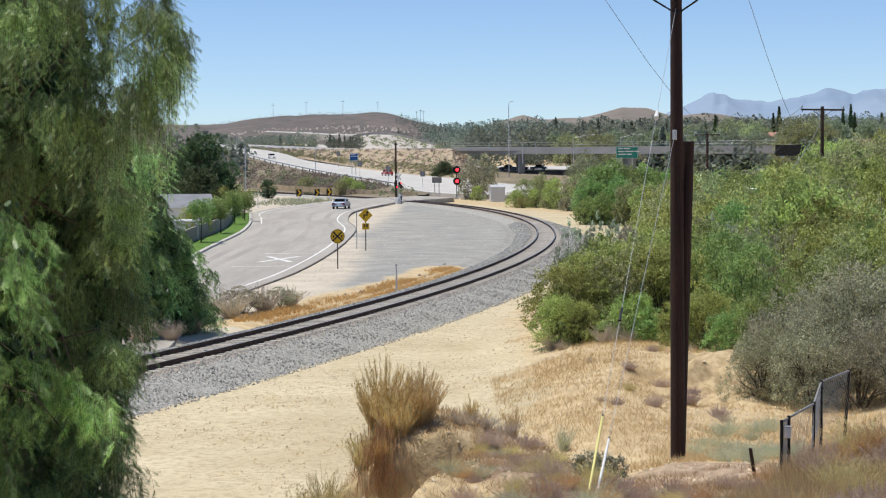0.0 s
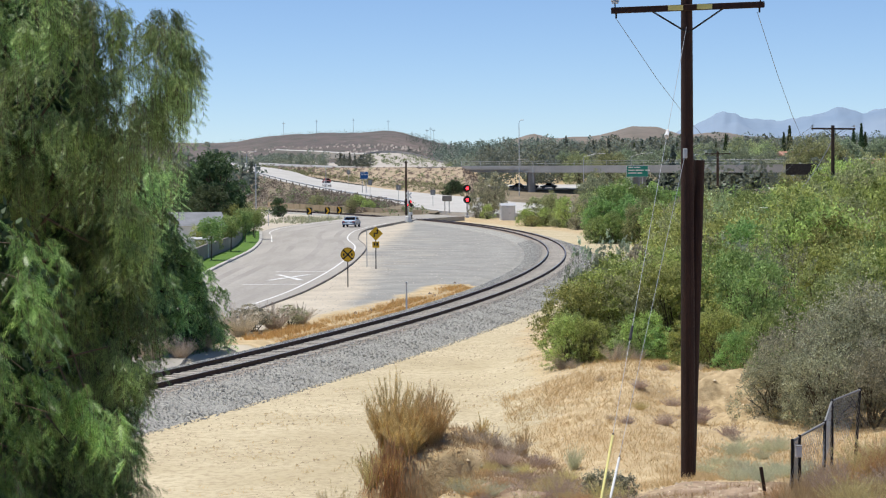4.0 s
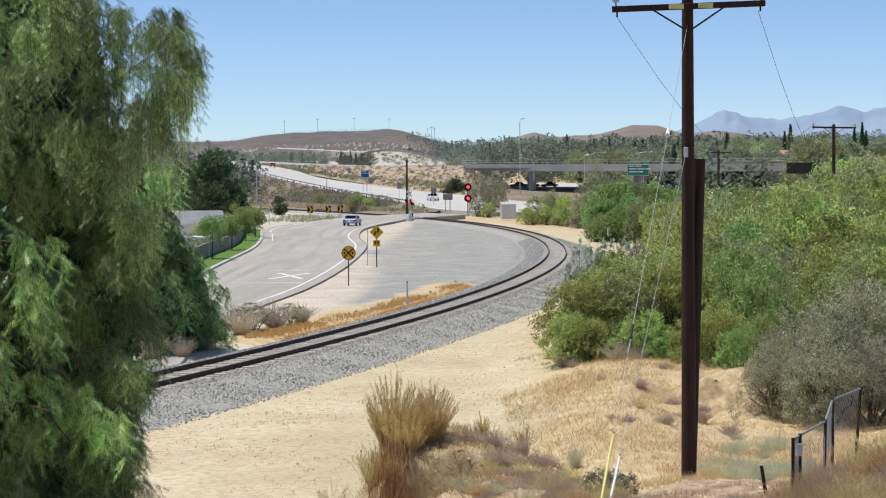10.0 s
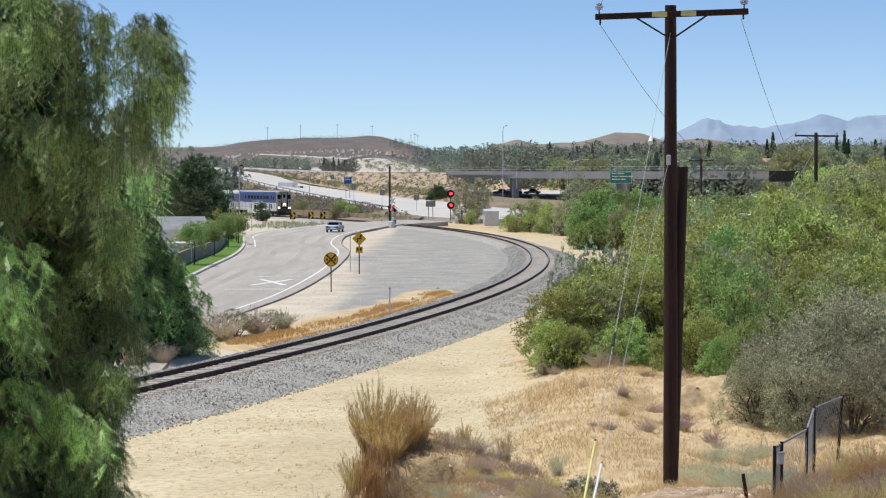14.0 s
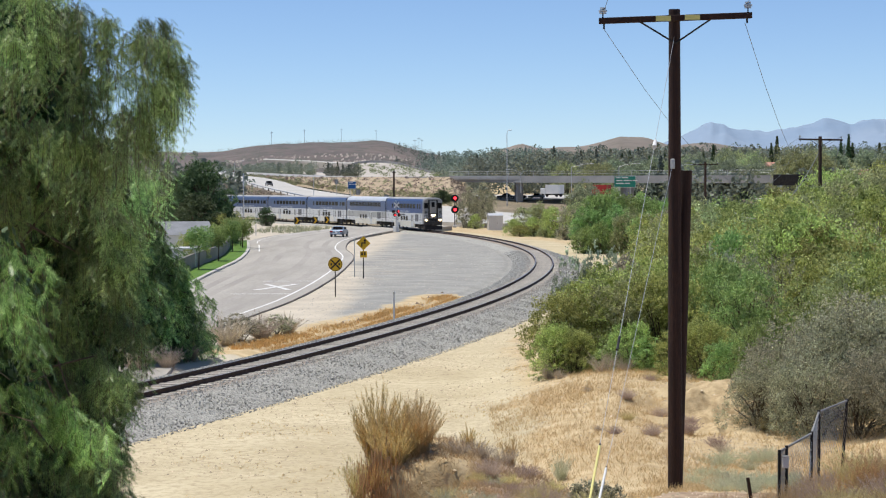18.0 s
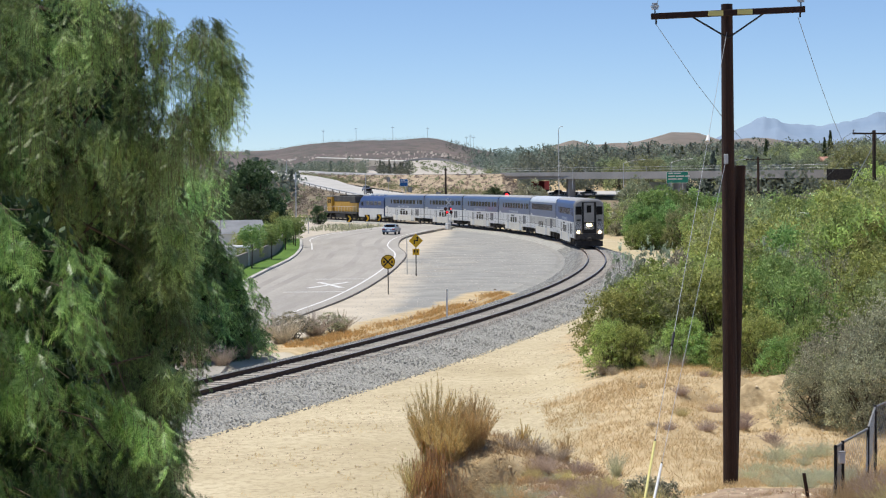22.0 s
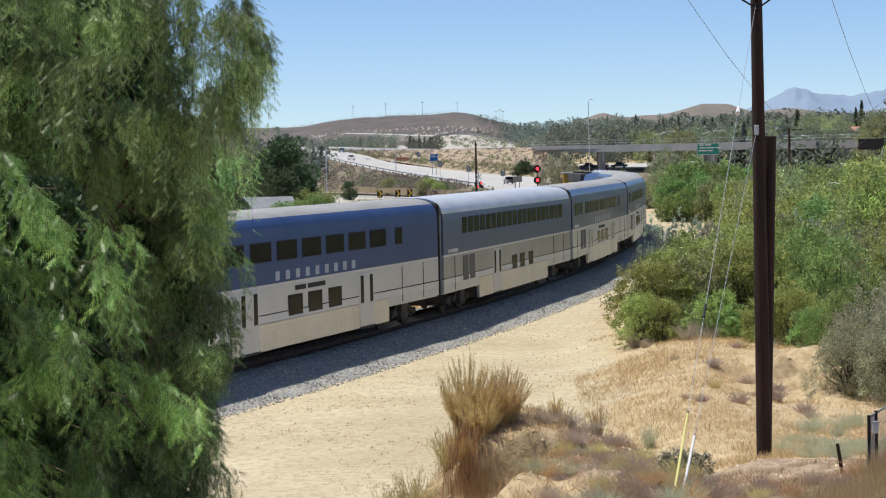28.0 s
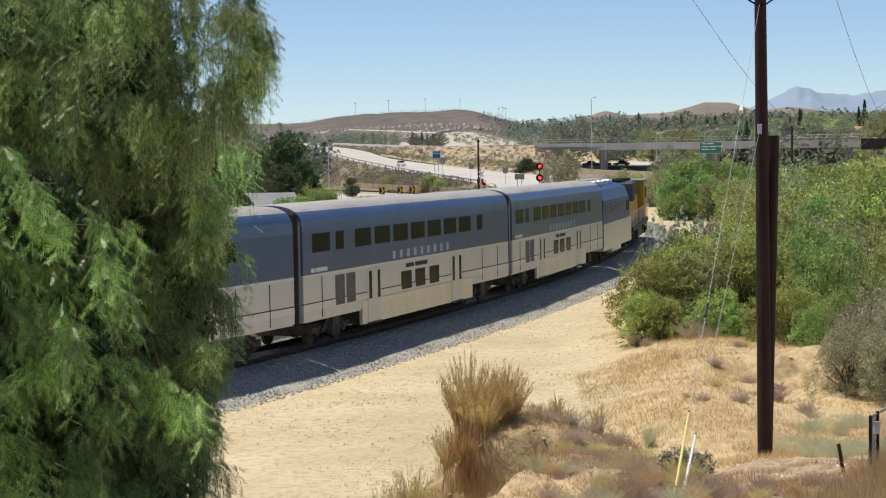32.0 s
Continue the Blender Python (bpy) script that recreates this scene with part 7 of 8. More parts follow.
def bough(rs, spot, reach, hang, m, turn):
    """Roots, directions, lengths and tone of the shoots that hang from one arching bough."""
    a = turn + rs.normal() * 0.9
    d = np.array([math.cos(a), math.sin(a), 0])
    q = rs.rand(m) ** 0.8
    root = np.array(spot) + d * (reach * (q - 0.35))[:, None] + np.array([0, 0, 1.0]) * (reach * (0.22 * q - 0.42 * q * q))[:, None]
    root = root + rs.normal(size=(m, 3)) * np.array([0.14, 0.14, 0.06]) * reach
    w = a + rs.normal(size=m) * 0.8
    return root, np.stack([np.cos(w), np.sin(w), 0 * w], 1), hang * rs.uniform(0.35, 1.15, m), np.full(m, rs.uniform(0.4, 1.5))


def curtain(rs, name, spots, mat, owner, per, leaf, pairs, dense, slim, label="", reach=0.22):
    """Hanging foliage from boughs: (x, y, z, reach, hang, turn)."""
    got = [bough(rs, c[:3], c[3], c[4], max(4, int(dense * c[3])), c[5]) for c in spots]
    R, W, L, N = (np.concatenate(q) for q in zip(*got))
    T, S = strands(rs, R, W, L, per, leaf, pairs, reach, slim)
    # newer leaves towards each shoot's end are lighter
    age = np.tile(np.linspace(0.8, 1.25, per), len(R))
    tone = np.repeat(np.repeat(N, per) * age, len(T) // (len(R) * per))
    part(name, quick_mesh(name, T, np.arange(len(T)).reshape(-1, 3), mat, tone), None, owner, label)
    part("twig_layer", quick_mesh("twig_layer", S, np.arange(len(S)).reshape(-1, 3), M["twig"]), None, owner)


def spread(rs, n, x0, x1, z0, z1, edge, gap, place):
    """Spots over a crown's face, no two nearer than gap, inside the outline edge(z)."""
    out = []
    for k in range(n):
        z = rs.uniform(z0, z1)
        x = rs.uniform(x0, x1)
        if x > float(edge(z)) or any((x - p[0]) ** 2 + (z - p[2]) ** 2 < gap ** 2 for p in out):
            continue
        out.append((x, place(x, z), z))
    return out


def pepper_tree():
    rs = np.random.RandomState(44)
    t = thing("pepper_tree", "large weeping pepper tree with hanging feathery green foliage", "tree")
    edge = lambda z: np.interp(z, [1, 2.3, 3.2, 4.0, 4.6, 5.3, 5.9, 6.4, 6.9, 7.3, 7.7, 8.1, 8.5, 8.9, 9.2, 9.5, 9.9], [-4.95, -4.65, -4.48, -4.45, -4.58, -4.45, -4.35, -4.4, -4.4, -4.2, -3.88, -3.68, -3.73, -4.0, -4.6, -5.5, -7.4])
    front = lambda x, z: float(np.interp(z, [1, 3, 5, 6.4, 7.2, 8, 9.5], [26.4, 26.9, 27.1, 26.6, 25.4, 25.0, 25.6])) + 0.4 * max(0.0, x + 4.6) + 0.35 * rs.normal()
    for gap, back, n, dense in ((0.38, 0.0, 5200, 56), (0.40, 0.9, 2600, 30)):
        spots = [(x, y + back, z, rs.uniform(0.45, 0.85), rs.uniform(0.6, 1.25), -1.57) for x, y, z in spread(rs, n, -8.2, -3.3, 1.2, 9.9, edge, gap, front) if not back or z < 7.8 or x < -5.9]
        if not back:
            # drooping ends along the outline
            for z in (8.75, 8.5, 8.3, 8.1, 7.9, 7.7, 7.45, 7.25, 6.0, 5.7, 5.5, 4.1, 3.9, 3.3):
                spots.append((float(edge(z)) + 0.02, 26.0 + 0.2 * rs.normal(), z, 0.5, 0.75 if z > 7 else 0.5, rs.uniform(-0.6, 0.2)))
        curtain(rs, "crown" if not back else "back_crown", spots, M["leaf_pepper"], t, 11, 0.145, 7, dense, 0.034, "", 0.18)
    # the part of the crown away from the road
    spots = [(x, y + 0.4, z, 0.9, 1.2, -1.57) for x, y, z in spread(rs, 700, -12.5, -8.2, 1.2, 9.9, lambda z: -8.2, 0.6, lambda x, z: 26.4 + 0.05 * (x + 10) ** 2)]
    curtain(rs, "side_crown", spots, M["leaf_pepper"], t, 8, 0.2, 4, 14, 0.08)
    # dense heart of the tree, its shade put into the leaf colour
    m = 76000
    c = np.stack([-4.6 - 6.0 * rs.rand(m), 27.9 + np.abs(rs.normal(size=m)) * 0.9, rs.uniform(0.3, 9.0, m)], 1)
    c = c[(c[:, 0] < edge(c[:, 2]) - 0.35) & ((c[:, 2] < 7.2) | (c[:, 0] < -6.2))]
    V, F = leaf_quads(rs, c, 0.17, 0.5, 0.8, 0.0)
    part("inner_foliage", quick_mesh("inner_foliage", V, F, M["leaf_shade"]), None, t)
    # the crown's roof, behind the face that shows, added to shade the lower crown
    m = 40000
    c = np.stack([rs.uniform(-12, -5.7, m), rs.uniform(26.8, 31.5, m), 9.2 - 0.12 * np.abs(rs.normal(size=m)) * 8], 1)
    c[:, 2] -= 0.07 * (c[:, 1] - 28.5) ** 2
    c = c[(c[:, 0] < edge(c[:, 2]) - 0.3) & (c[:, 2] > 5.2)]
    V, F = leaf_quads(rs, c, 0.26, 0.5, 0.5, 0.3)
    part("roof_foliage", quick_mesh("roof_foliage", V, F, M["leaf_shade"]), None, t)
    bm = bmesh.new()
    trunk = [(-8.2, 27.4, gz(-8.2, 27.4) - 0.3), (-8.0, 27.3, 2.2), (-7.5, 27.2, 4.2), (-7.2, 27.0, 6.4), (-6.9, 27.0, 9.0)]
    for i, (a, b) in enumerate(zip(trunk, trunk[1:])):
        rod(bm, a, b, 0.38 - 0.07 * i, 0.31 - 0.07 * i, 12)
    part("trunk", bm, M["bark"], t)
    for i in range(26):
        a = Vector(trunk[1 + i % 4]) + Vector((0, 0, rs.uniform(-0.6, 0.9)))
        z = rs.uniform(2.5, 8.6)
        e = Vector((rs.uniform(-6.5, float(edge(z)) - 0.1), 26.2, z))
        mid_ = a.lerp(e, 0.55) + Vector((0, 0, 0.35))
        bm = bmesh.new()
        rod(bm, a, mid_, 0.05, 0.03, 7), rod(bm, mid_, e, 0.03, 0.008, 6)
        part("limb", bm, M["bark"], t)
    # a great bough that leans out towards the hillside, in full sun
    near_edge = lambda z: np.interp(z, [3.0, 3.6, 4.0, 4.35, 4.6, 5.0, 5.3, 5.6, 5.9, 6.2, 6.45, 6.7, 6.8], [-4.5, -4.2, -3.95, -3.75, -4.0, -4.0, -3.7, -3.9, -4.1, -4.25, -4.6, -5.1, -5.8])
    spots = [(x, y, z, rs.uniform(0.35, 0.7), rs.uniform(0.4, 0.85), -0.9) for x, y, z in spread(rs, 2600, -7.0, -3.2, 3.3, 6.8, near_edge, 0.36, lambda x, z: 18.2 + 0.35 * rs.normal() + 0.35 * (6.5 - z) * 0.3)]
    curtain(rs, "near_foliage", spots, M["leaf_pepper_near"], t, 9, 0.18, 9, 24, 0.027, "bright green hanging sprays", 0.3)
    # leaves behind the bough, coloured dark for its inner shade
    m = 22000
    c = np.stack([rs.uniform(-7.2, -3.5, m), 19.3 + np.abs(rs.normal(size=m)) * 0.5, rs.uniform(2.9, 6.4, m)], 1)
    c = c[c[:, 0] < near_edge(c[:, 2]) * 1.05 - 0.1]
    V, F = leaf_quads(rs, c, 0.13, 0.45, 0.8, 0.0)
    part("near_inner_foliage", quick_mesh("near_inner_foliage", V, F, M["leaf_shade"]), None, t)
    for k in range(9):
        z = 6.3 - 0.4 * k
        e = Vector((float(near_edge(z)) - 0.05, 18.2, z))
        a = Vector(trunk[3 if k < 5 else 2]) + Vector((0, 0, rs.uniform(-0.8, 0.6)))
        m1, m2 = a.lerp(e, 0.5) + Vector((-0.8, 0, -0.3)), a.lerp(e, 0.88) + Vector((-0.35, 0.3, -0.05))
        bm = bmesh.new()
        rod(bm, a, m1, 0.07, 0.04, 8), rod(bm, m1, m2, 0.04, 0.012, 7), rod(bm, m2, e, 0.012, 0.004, 6)
        part("limb", bm, M["bark"], t)


def far_pepper_tree():
    """The smaller tree on the far side of the line."""
    rs = np.random.RandomState(45)
    t = thing("pepper_tree", "weeping green pepper tree on the far side of the track", "tree")
    edge = lambda z: np.interp(z, [-0.3, 0.6, 1.6, 2.6, 3.3, 4.2, 5.2, 6.2, 7.0, 7.6], [-10.1, -9.55, -9.45, -9.7, -10.3, -10.9, -11.1, -11.3, -11.8, -13.0])
    spots = []
    for gap, back in ((0.42, 0.0), (0.5, 1.0)):
        spots += [(x, y + back, z, rs.uniform(0.6, 1.1), rs.uniform(0.7, 1.5), -1.2) for x, y, z in spread(rs, 2200, -16.5, -9.3, 0.35, 7.5, edge, gap, lambda x, z: 75.0 + 0.22 * (x + 12.6) ** 2 + 0.35 * rs.normal())]
    curtain(rs, "crown", spots, M["leaf_pepper"], t, 8, 0.26, 5, 24, 0.08)
    # heart of the crown, shade painted in as dark leaves
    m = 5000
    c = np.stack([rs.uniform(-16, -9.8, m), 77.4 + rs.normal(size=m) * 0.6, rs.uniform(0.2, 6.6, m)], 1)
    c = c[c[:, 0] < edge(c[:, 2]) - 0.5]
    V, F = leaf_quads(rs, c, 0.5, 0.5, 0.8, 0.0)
    part("inner_foliage", quick_mesh("inner_foliage", V, F, M["leaf_shade"]), None, t)
    part("trunk", rod(rodm((-13, 77.4, -0.6), (-12.8, 77.2, 2.6), 0.26, 0.2, 10), (-12.8, 77.2, 2.6), (-12.5, 77, 6.4), 0.2, 0.06, 8), M["bark"], t)
    for k in range(8):
        z = 1.6 + 0.6 * k
        part("limb", rodm((-12.8, 77.2, z + 0.6), (float(edge(z)) - 0.3, 75.6, z + 0.2), 0.06, 0.015, 6), M["bark"], t)


pepper_tree()
far_pepper_tree()


# ---------------------------------------------------------------- dry brush, grasses
def blades(rs, base, height, lean=0.35, width=0.012, up=None):
    """Thin upright blades from their bases."""
    n = len(base)
    d = rs.normal(size=(n, 3)) * lean
    d[:, 2] = 1
    if up is not None:
        d = d + up
    d /= np.linalg.norm(d, axis=1)[:, None]
    s = np.cross(d, unit(rs, n))
    s /= np.linalg.norm(s, axis=1)[:, None]
    h = height * rs.uniform(0.5, 1.2, n)
    return np.stack([base - s * width, base + s * width, base + d * h[:, None]], 1).reshape(-1, 3)


def brush_mesh(seed, n, r, h, mat, width=0.004, sprigs=60, lean=0.75, squat=0.42):
    """A dry feathery shrub: many plumes that curve upwards over a dome, each set with fine twigs."""
    rs = np.random.RandomState(seed)
    a, q = rs.rand(sprigs) * 6.28, np.sqrt(rs.rand(sprigs))
    reach = rs.uniform(0.6, 1.05, sprigs)
    tip = np.stack([np.cos(a) * q * r * reach, np.sin(a) * q * r * reach, h * (1.0 - squat * q ** 2) * reach], 1)
    base = tip * np.array([0.28, 0.28, 0.2]) + rs.normal(size=(sprigs, 3)) * 0.03
    root = base * np.array([0.25, 0.25, 0.0])
    T = []
    per = max(8, n // sprigs)
    for t0, t1, share, ln in ((0.0, 1.0, 0.75, 0.07), (-0.6, 0.45, 0.25, 0.10)):
        k = int(per * share)
        t = rs.uniform(t0, t1, (sprigs, k, 1))
        c = np.where(t < 0, base[:, None] + (base - root)[:, None] * t, base[:, None] + (tip - base)[:, None] * np.concatenate([t ** 1.3, t ** 1.3, t], 2))
        d = (tip - base)[:, None] * np.array([1.3, 1.3, 0.8]) + np.array([0, 0, 0.1 * h]) + 0 * c
        d = d / np.linalg.norm(d, axis=2)[..., None]
        c = (c + rs.normal(size=c.shape) * (0.035 * r * (1.3 - np.clip(t, 0, 1)))).reshape(-1, 3)
        T.append(blades(rs, c, h * ln, lean, width, d.reshape(-1, 3) * 1.2))
    for p, e, w in ((root, base, 0.009), (base, tip, 0.005)):
        sd = np.cross(e - p, unit(rs, sprigs))
        sd /= np.linalg.norm(sd, axis=1)[:, None] + 1e-9
        T.append(np.stack([p - sd * w, p + sd * w, e], 1).reshape(-1, 3))
    T = np.concatenate(T)
    return quick_mesh("brush_crown", T, np.arange(len(T)).reshape(-1, 3), mat)


def brush(name, mesh, x, y, scale, label, z=None, turn=0, group="dry brush on the bank"):
    t = thing(name, label, "shrub", pose(x, y, gz(x, y) - 0.05 if z is None else z, 0, 0, turn) @ Matrix.Diagonal((*scale, 1)), group)
    part("brush_crown", mesh, None, t)
    return t


BR1 = brush_mesh(1, 24000, 0.9, 1.3, M["brush"], 0.005, 170, 0.8)
BR2 = brush_mesh(2, 6000, 0.8, 0.8, M["brush_grey"], 0.003, 60, 0.9)
BR3 = brush_mesh(3, 6000, 0.4, 1.1, M["brush"], 0.004, 30)
BR5 = brush_mesh(5, 11000, 0.95, 0.9, M["brush_rust"], 0.004, 130, 0.9)
BR6 = brush_mesh(6, 11000, 0.9, 0.9, M["brush_mauve"], 0.004, 130, 0.9)
BR7 = brush_mesh(7, 11000, 0.85, 0.95, M["brush_olive"], 0.004, 130, 0.9)
BR4 = brush_mesh(4, 7000, 0.9, 0.8, M["brush_sage"], 0.004, 80, 0.6)
for x, y, sc, turn, mesh, label in ((-0.95, 30.0, (0.66, 0.6, 1.12), 0, BR1, "tall feathery brown dry shrub on the bank"), (-0.35, 29.95, (0.62, 0.55, 0.74), 70, BR1, "feathery brown dry shrub on the bank"), (-1.25, 29.7, (0.55, 0.5, 0.8), 150, BR7, "feathery olive dry shrub on the bank"),
                                    (-0.7, 29.7, (0.62, 0.5, 0.6), 200, BR1, "feathery brown dry shrub on the bank edge"), (-0.4, 30.7, (0.45, 0.45, 0.8), 20, BR3, "thin brown dry sprig on the bank"), (-1.0, 29.5, (0.5, 0.4, 0.35), 260, BR1, "brown dry brush over the bank edge"),
                                    (0.28, 30.2, (0.55, 0.5, 0.45), 20, BR2, "low tangle of grey dead brush"), (0.62, 30.4, (0.6, 0.6, 0.5), 120, BR2, "low tangle of grey dead brush"), (0.95, 30.6, (0.6, 0.6, 0.45), 160, BR2, "low tangle of grey dead brush"), (0.45, 30.7, (0.5, 0.5, 0.42), 90, BR3, "short brown dry shrub"),
                                    (1.13, 31.0, (0.5, 0.5, 0.55), 50, BR3, "upright brown dry shrub on sand"), (0.55, 31.2, (0.7, 0.7, 0.42), 220, BR3, "low brown dry brush"), (0.7, 29.6, (0.5, 0.5, 0.35), 20, BR6, "low mauve-brown brush on the bank"), (1.3, 30.0, (0.5, 0.5, 0.3), 80, BR6, "low mauve-brown brush on the bank"),
                                    (-1.75, 28.6, (0.6, 0.6, 0.95), 33, BR7, "olive dry brush below the bank"), (-2.2, 28.8, (0.55, 0.55, 0.8), 133, BR7, "olive dry brush below the bank"), (-1.55, 28.3, (0.5, 0.5, 0.95), 233, BR7, "olive dry brush below the bank"), (-2.5, 29.2, (0.4, 0.4, 0.4), 13, BR5, "rust-brown dry brush below the bank")):
    brush("dry_shrub", mesh, x, y, sc, label, turn=turn)
brush("green_shrub", BR4, 2.75, 44.0, (0.42, 0.42, 0.95), "small pale green shrub on the sand", turn=50)


def hanging_roots():
    """Dry roots and stalks that hang down the eroded face."""
    rs = np.random.RandomState(91)
    n = 700
    x = rs.normal(-0.98, 0.2, n)
    top = 2.55 - 0.5 * np.abs(x + 0.95) + rs.normal(size=n) * 0.12
    z = top - rs.rand(n) * 0.95
    y = 29.22 - 0.12 * (top - z) + rs.normal(size=n) * 0.05
    T = blades(rs, np.stack([x, y, z], 1), 0.26, 0.16, 0.007, np.array([0, 0, -2.2]))
    t = thing("dry_roots", "brown dry roots hanging down the eroded bank", "roots")
    part("root_mat", quick_mesh("root_mat", T, np.arange(len(T)).reshape(-1, 3), M["brush_rust"]), None, t)


hanging_roots()
BRUSH_KINDS = ((BR5, "rust-brown dry brush on the slope"), (BR6, "mauve-brown dry brush on the slope"), (BR7, "olive-tan dry brush on the slope"), (BR4, "pale grey-green sage brush"), (BR2, "low tangle of grey dead brush"))
sow = random.Random(12)
# thick brush over the near slope
for i in range(120):
    d = sow.uniform(21.5, 29.5)
    u = sow.uniform(62 - 6 * (29.5 - d), 262)
    k = sow.choice((0, 0, 1, 1, 1, 2, 2, 3) if u > 110 else (2, 3, 3, 1, 0))
    x, y = ray_xy(u, d)
    sc = sow.uniform(0.34, 0.62) * (1.25 if u > 190 else 1.0) * (0.62 if 100 < u < 165 else 1.0)
    brush("dry_shrub", BRUSH_KINDS[k][0], x, y, (sc, sc, sc * sow.uniform(0.75, 1.05)), BRUSH_KINDS[k][1], turn=sow.uniform(0, 360))
for i in range(60):
    x, y = ray_xy(sow.uniform(2, 80), sow.uniform(23.5, 29.6))
    k = sow.choice((0, 1, 1, 3, 2))
    sc = sow.uniform(0.22, 0.42)
    brush("dry_shrub", BRUSH_KINDS[k][0], x, y, (sc, sc, sc * sow.uniform(0.6, 0.9)), BRUSH_KINDS[k][1], turn=sow.uniform(0, 360))
for i in range(16):
    x, y = ray_xy(sow.uniform(196, 262), sow.uniform(29.5, 33))
    sc = sow.uniform(0.5, 0.75)
    brush("dry_shrub", BRUSH_KINDS[sow.choice((0, 2, 2))][0], x, y, (sc, sc, sc), "orange-tan dry brush by the fence", turn=sow.uniform(0, 360))
# sage and dead brush of the hollow, then the straw terrace
for i in range(24):
    x, y = ray_xy(sow.uniform(128, 190), sow.uniform(35, 48))
    sc = sow.uniform(0.45, 0.8)
    brush("dry_shrub", BR4, x, y, (sc, sc, sc * sow.uniform(0.6, 0.95)), "pale grey-green sage brush", turn=sow.uniform(0, 360))
for i in range(22):
    x, y = ray_xy(sow.uniform(58, 190), sow.uniform(48, 64))
    k = sow.choice((1, 2, 4, 4))
    sc = sow.uniform(0.35, 0.7)
    brush("dry_shrub", BRUSH_KINDS[k][0], x, y, (sc, sc, sc * 0.8), BRUSH_KINDS[k][1], turn=sow.uniform(0, 360))
for u, d, sc in ((57, 65.5, 0.9), (84, 64, 1.1), (95, 64, 0.8), (62, 64.5, 0.6)):
    x, y = ray_xy(u, d)
    brush("dry_shrub", BR2, x, y, (sc, sc, sc), "grey dead brush at the foot of the bushes", turn=u * 7)
guy_bush = make_shrub(77, "leaf_grey", 0.62, 1.0, 4200, 11, 0.05, 0.55, 0.1, 0.014)
plant("bush", guy_bush, 2.28, 28.0, gz(2.28, 28.0) - 0.05, (0.85, 0.85, 0.95), "small twiggy bush with grey-green leaves by the guy wires", "bush", "brush on the bank")
BARE = brush_mesh(9, 9000, 1.6, 1.7, M["brush_grey"], 0.009, 90, 0.7)
for x, y, s in ((-10.4, 73.6, 0.6), (-11.4, 72.6, 0.7), (-12.4, 71.4, 0.8), (-10.0, 77.0, 0.6), (-9.3, 84, 0.9), (-8.2, 88, 0.8), (-10.4, 82, 0.9), (-7.2, 91, 0.65)):
    brush("dry_shrub", BARE, x, y, (s, s, s), "tangled bare grey-brown shrub beside the track", turn=x * 40, group="brush by the track")
for x, y, s in ((-9.0, 86.5, 0.5), (-7.6, 90, 0.4)):
    plant("bush", SPARSE[0], x, y, -0.5, (s * 1.7, s * 1.7, s * 0.95), "thin green shrub beside the track", "bush", "brush by the track")


patch = lambda x, y, s, k, t: value_noise(x, y, s, k) > t
grain = lambda x: np.random.RandomState(len(x)).rand(len(x))
soft = lambda x, y, s, k, t: value_noise(x, y, s, k) + 0.55 * (grain(x) - 0.5) > t


def scatter(name, n, area, height, mat, label, seed, width=0.012, lean=0.4):
    """Loose grass over an area given by a mask on plan coordinates."""
    rs = np.random.RandomState(seed)
    (x0, x1, y0, y1), mask = area
    x, y = rs.uniform(x0, x1, n), rs.uniform(y0, y1, n)
    m = mask(x, y)
    x, y = x[m], y[m]
    b = np.stack([x, y, ground_z(x, y) - 0.01], 1)
    b = np.concatenate([b + np.stack([rs.normal(size=len(b)) * 0.05, rs.normal(size=len(b)) * 0.05, 0 * x], 1) for _ in range(4)])
    T = blades(rs, b, height, lean, width)
    tagged(new(name, quick_mesh(name, T, np.arange(len(T)).reshape(-1, 3), mat)), label, "grass", "", "stuff")


scatter("dry_grass", 46000, ((1.5, 14, 36, 74), lambda x, y: ~((x > 6.6) & (x < 10.4) & (y > 52.5) & (y < 57.2)) & (track_offset(x, y) > 8.5 + 5 * grain(x) ** 2) & soft(x, y, 1.3, 71, -0.22) & soft(x, y, 4.2, 78, -0.22)), 0.20, M["straw"], "dry straw-coloured grass on the slope", 1, 0.0045, 0.6)
scatter("dry_grass", 34000, ((-3.5, 9, 20, 33), lambda x, y: (ground_z(x, y) > 0.4) & soft(x, y, 1.3, 72, -0.1)), 0.15, M["straw_brown"], "short dry grass on the bank", 2, 0.005, 0.7)
scatter("dry_grass", 26000, ((3.3, 9, 24, 30.2), lambda x, y: (x > 3.0 + 0.4 * (y - 24) + 0.6 * grain(x)) & soft(x, y, 0.9, 77, -0.2)), 0.40, M["straw_brown"], "tall orange-brown dry grass by the fence", 3, 0.005)
scatter("dry_grass", 30000, ((-9, 2, 82, 122), lambda x, y: (track_offset(x, y) < -2.9) & (track_offset(x, y) > -5.8 + 0.03 * (y - 82) + 1.4 * grain(x)) & soft(x, y, 4, 73, -0.3)), 0.22, M["straw_orange"], "orange dry grass beside the track", 4, 0.012)
scatter("dry_grass", 900, ((-34, -18, 285, 335), lambda x, y: (track_offset(x, y) < -4) & patch(x, y, 5, 76, 0.05)), 0.6, M["leaf_grey"], "dry weeds along the verge", 5, 0.05)
scatter("dry_grass", 2500, ((-7, 9, 42, 66), lambda x, y: (track_offset(x, y) > 4) & patch(x, y, 1.6, 75, 0.22)), 0.08, M["straw"], "sparse dry tufts on the sand", 6, 0.01)
rs_ = np.random.RandomState(8)


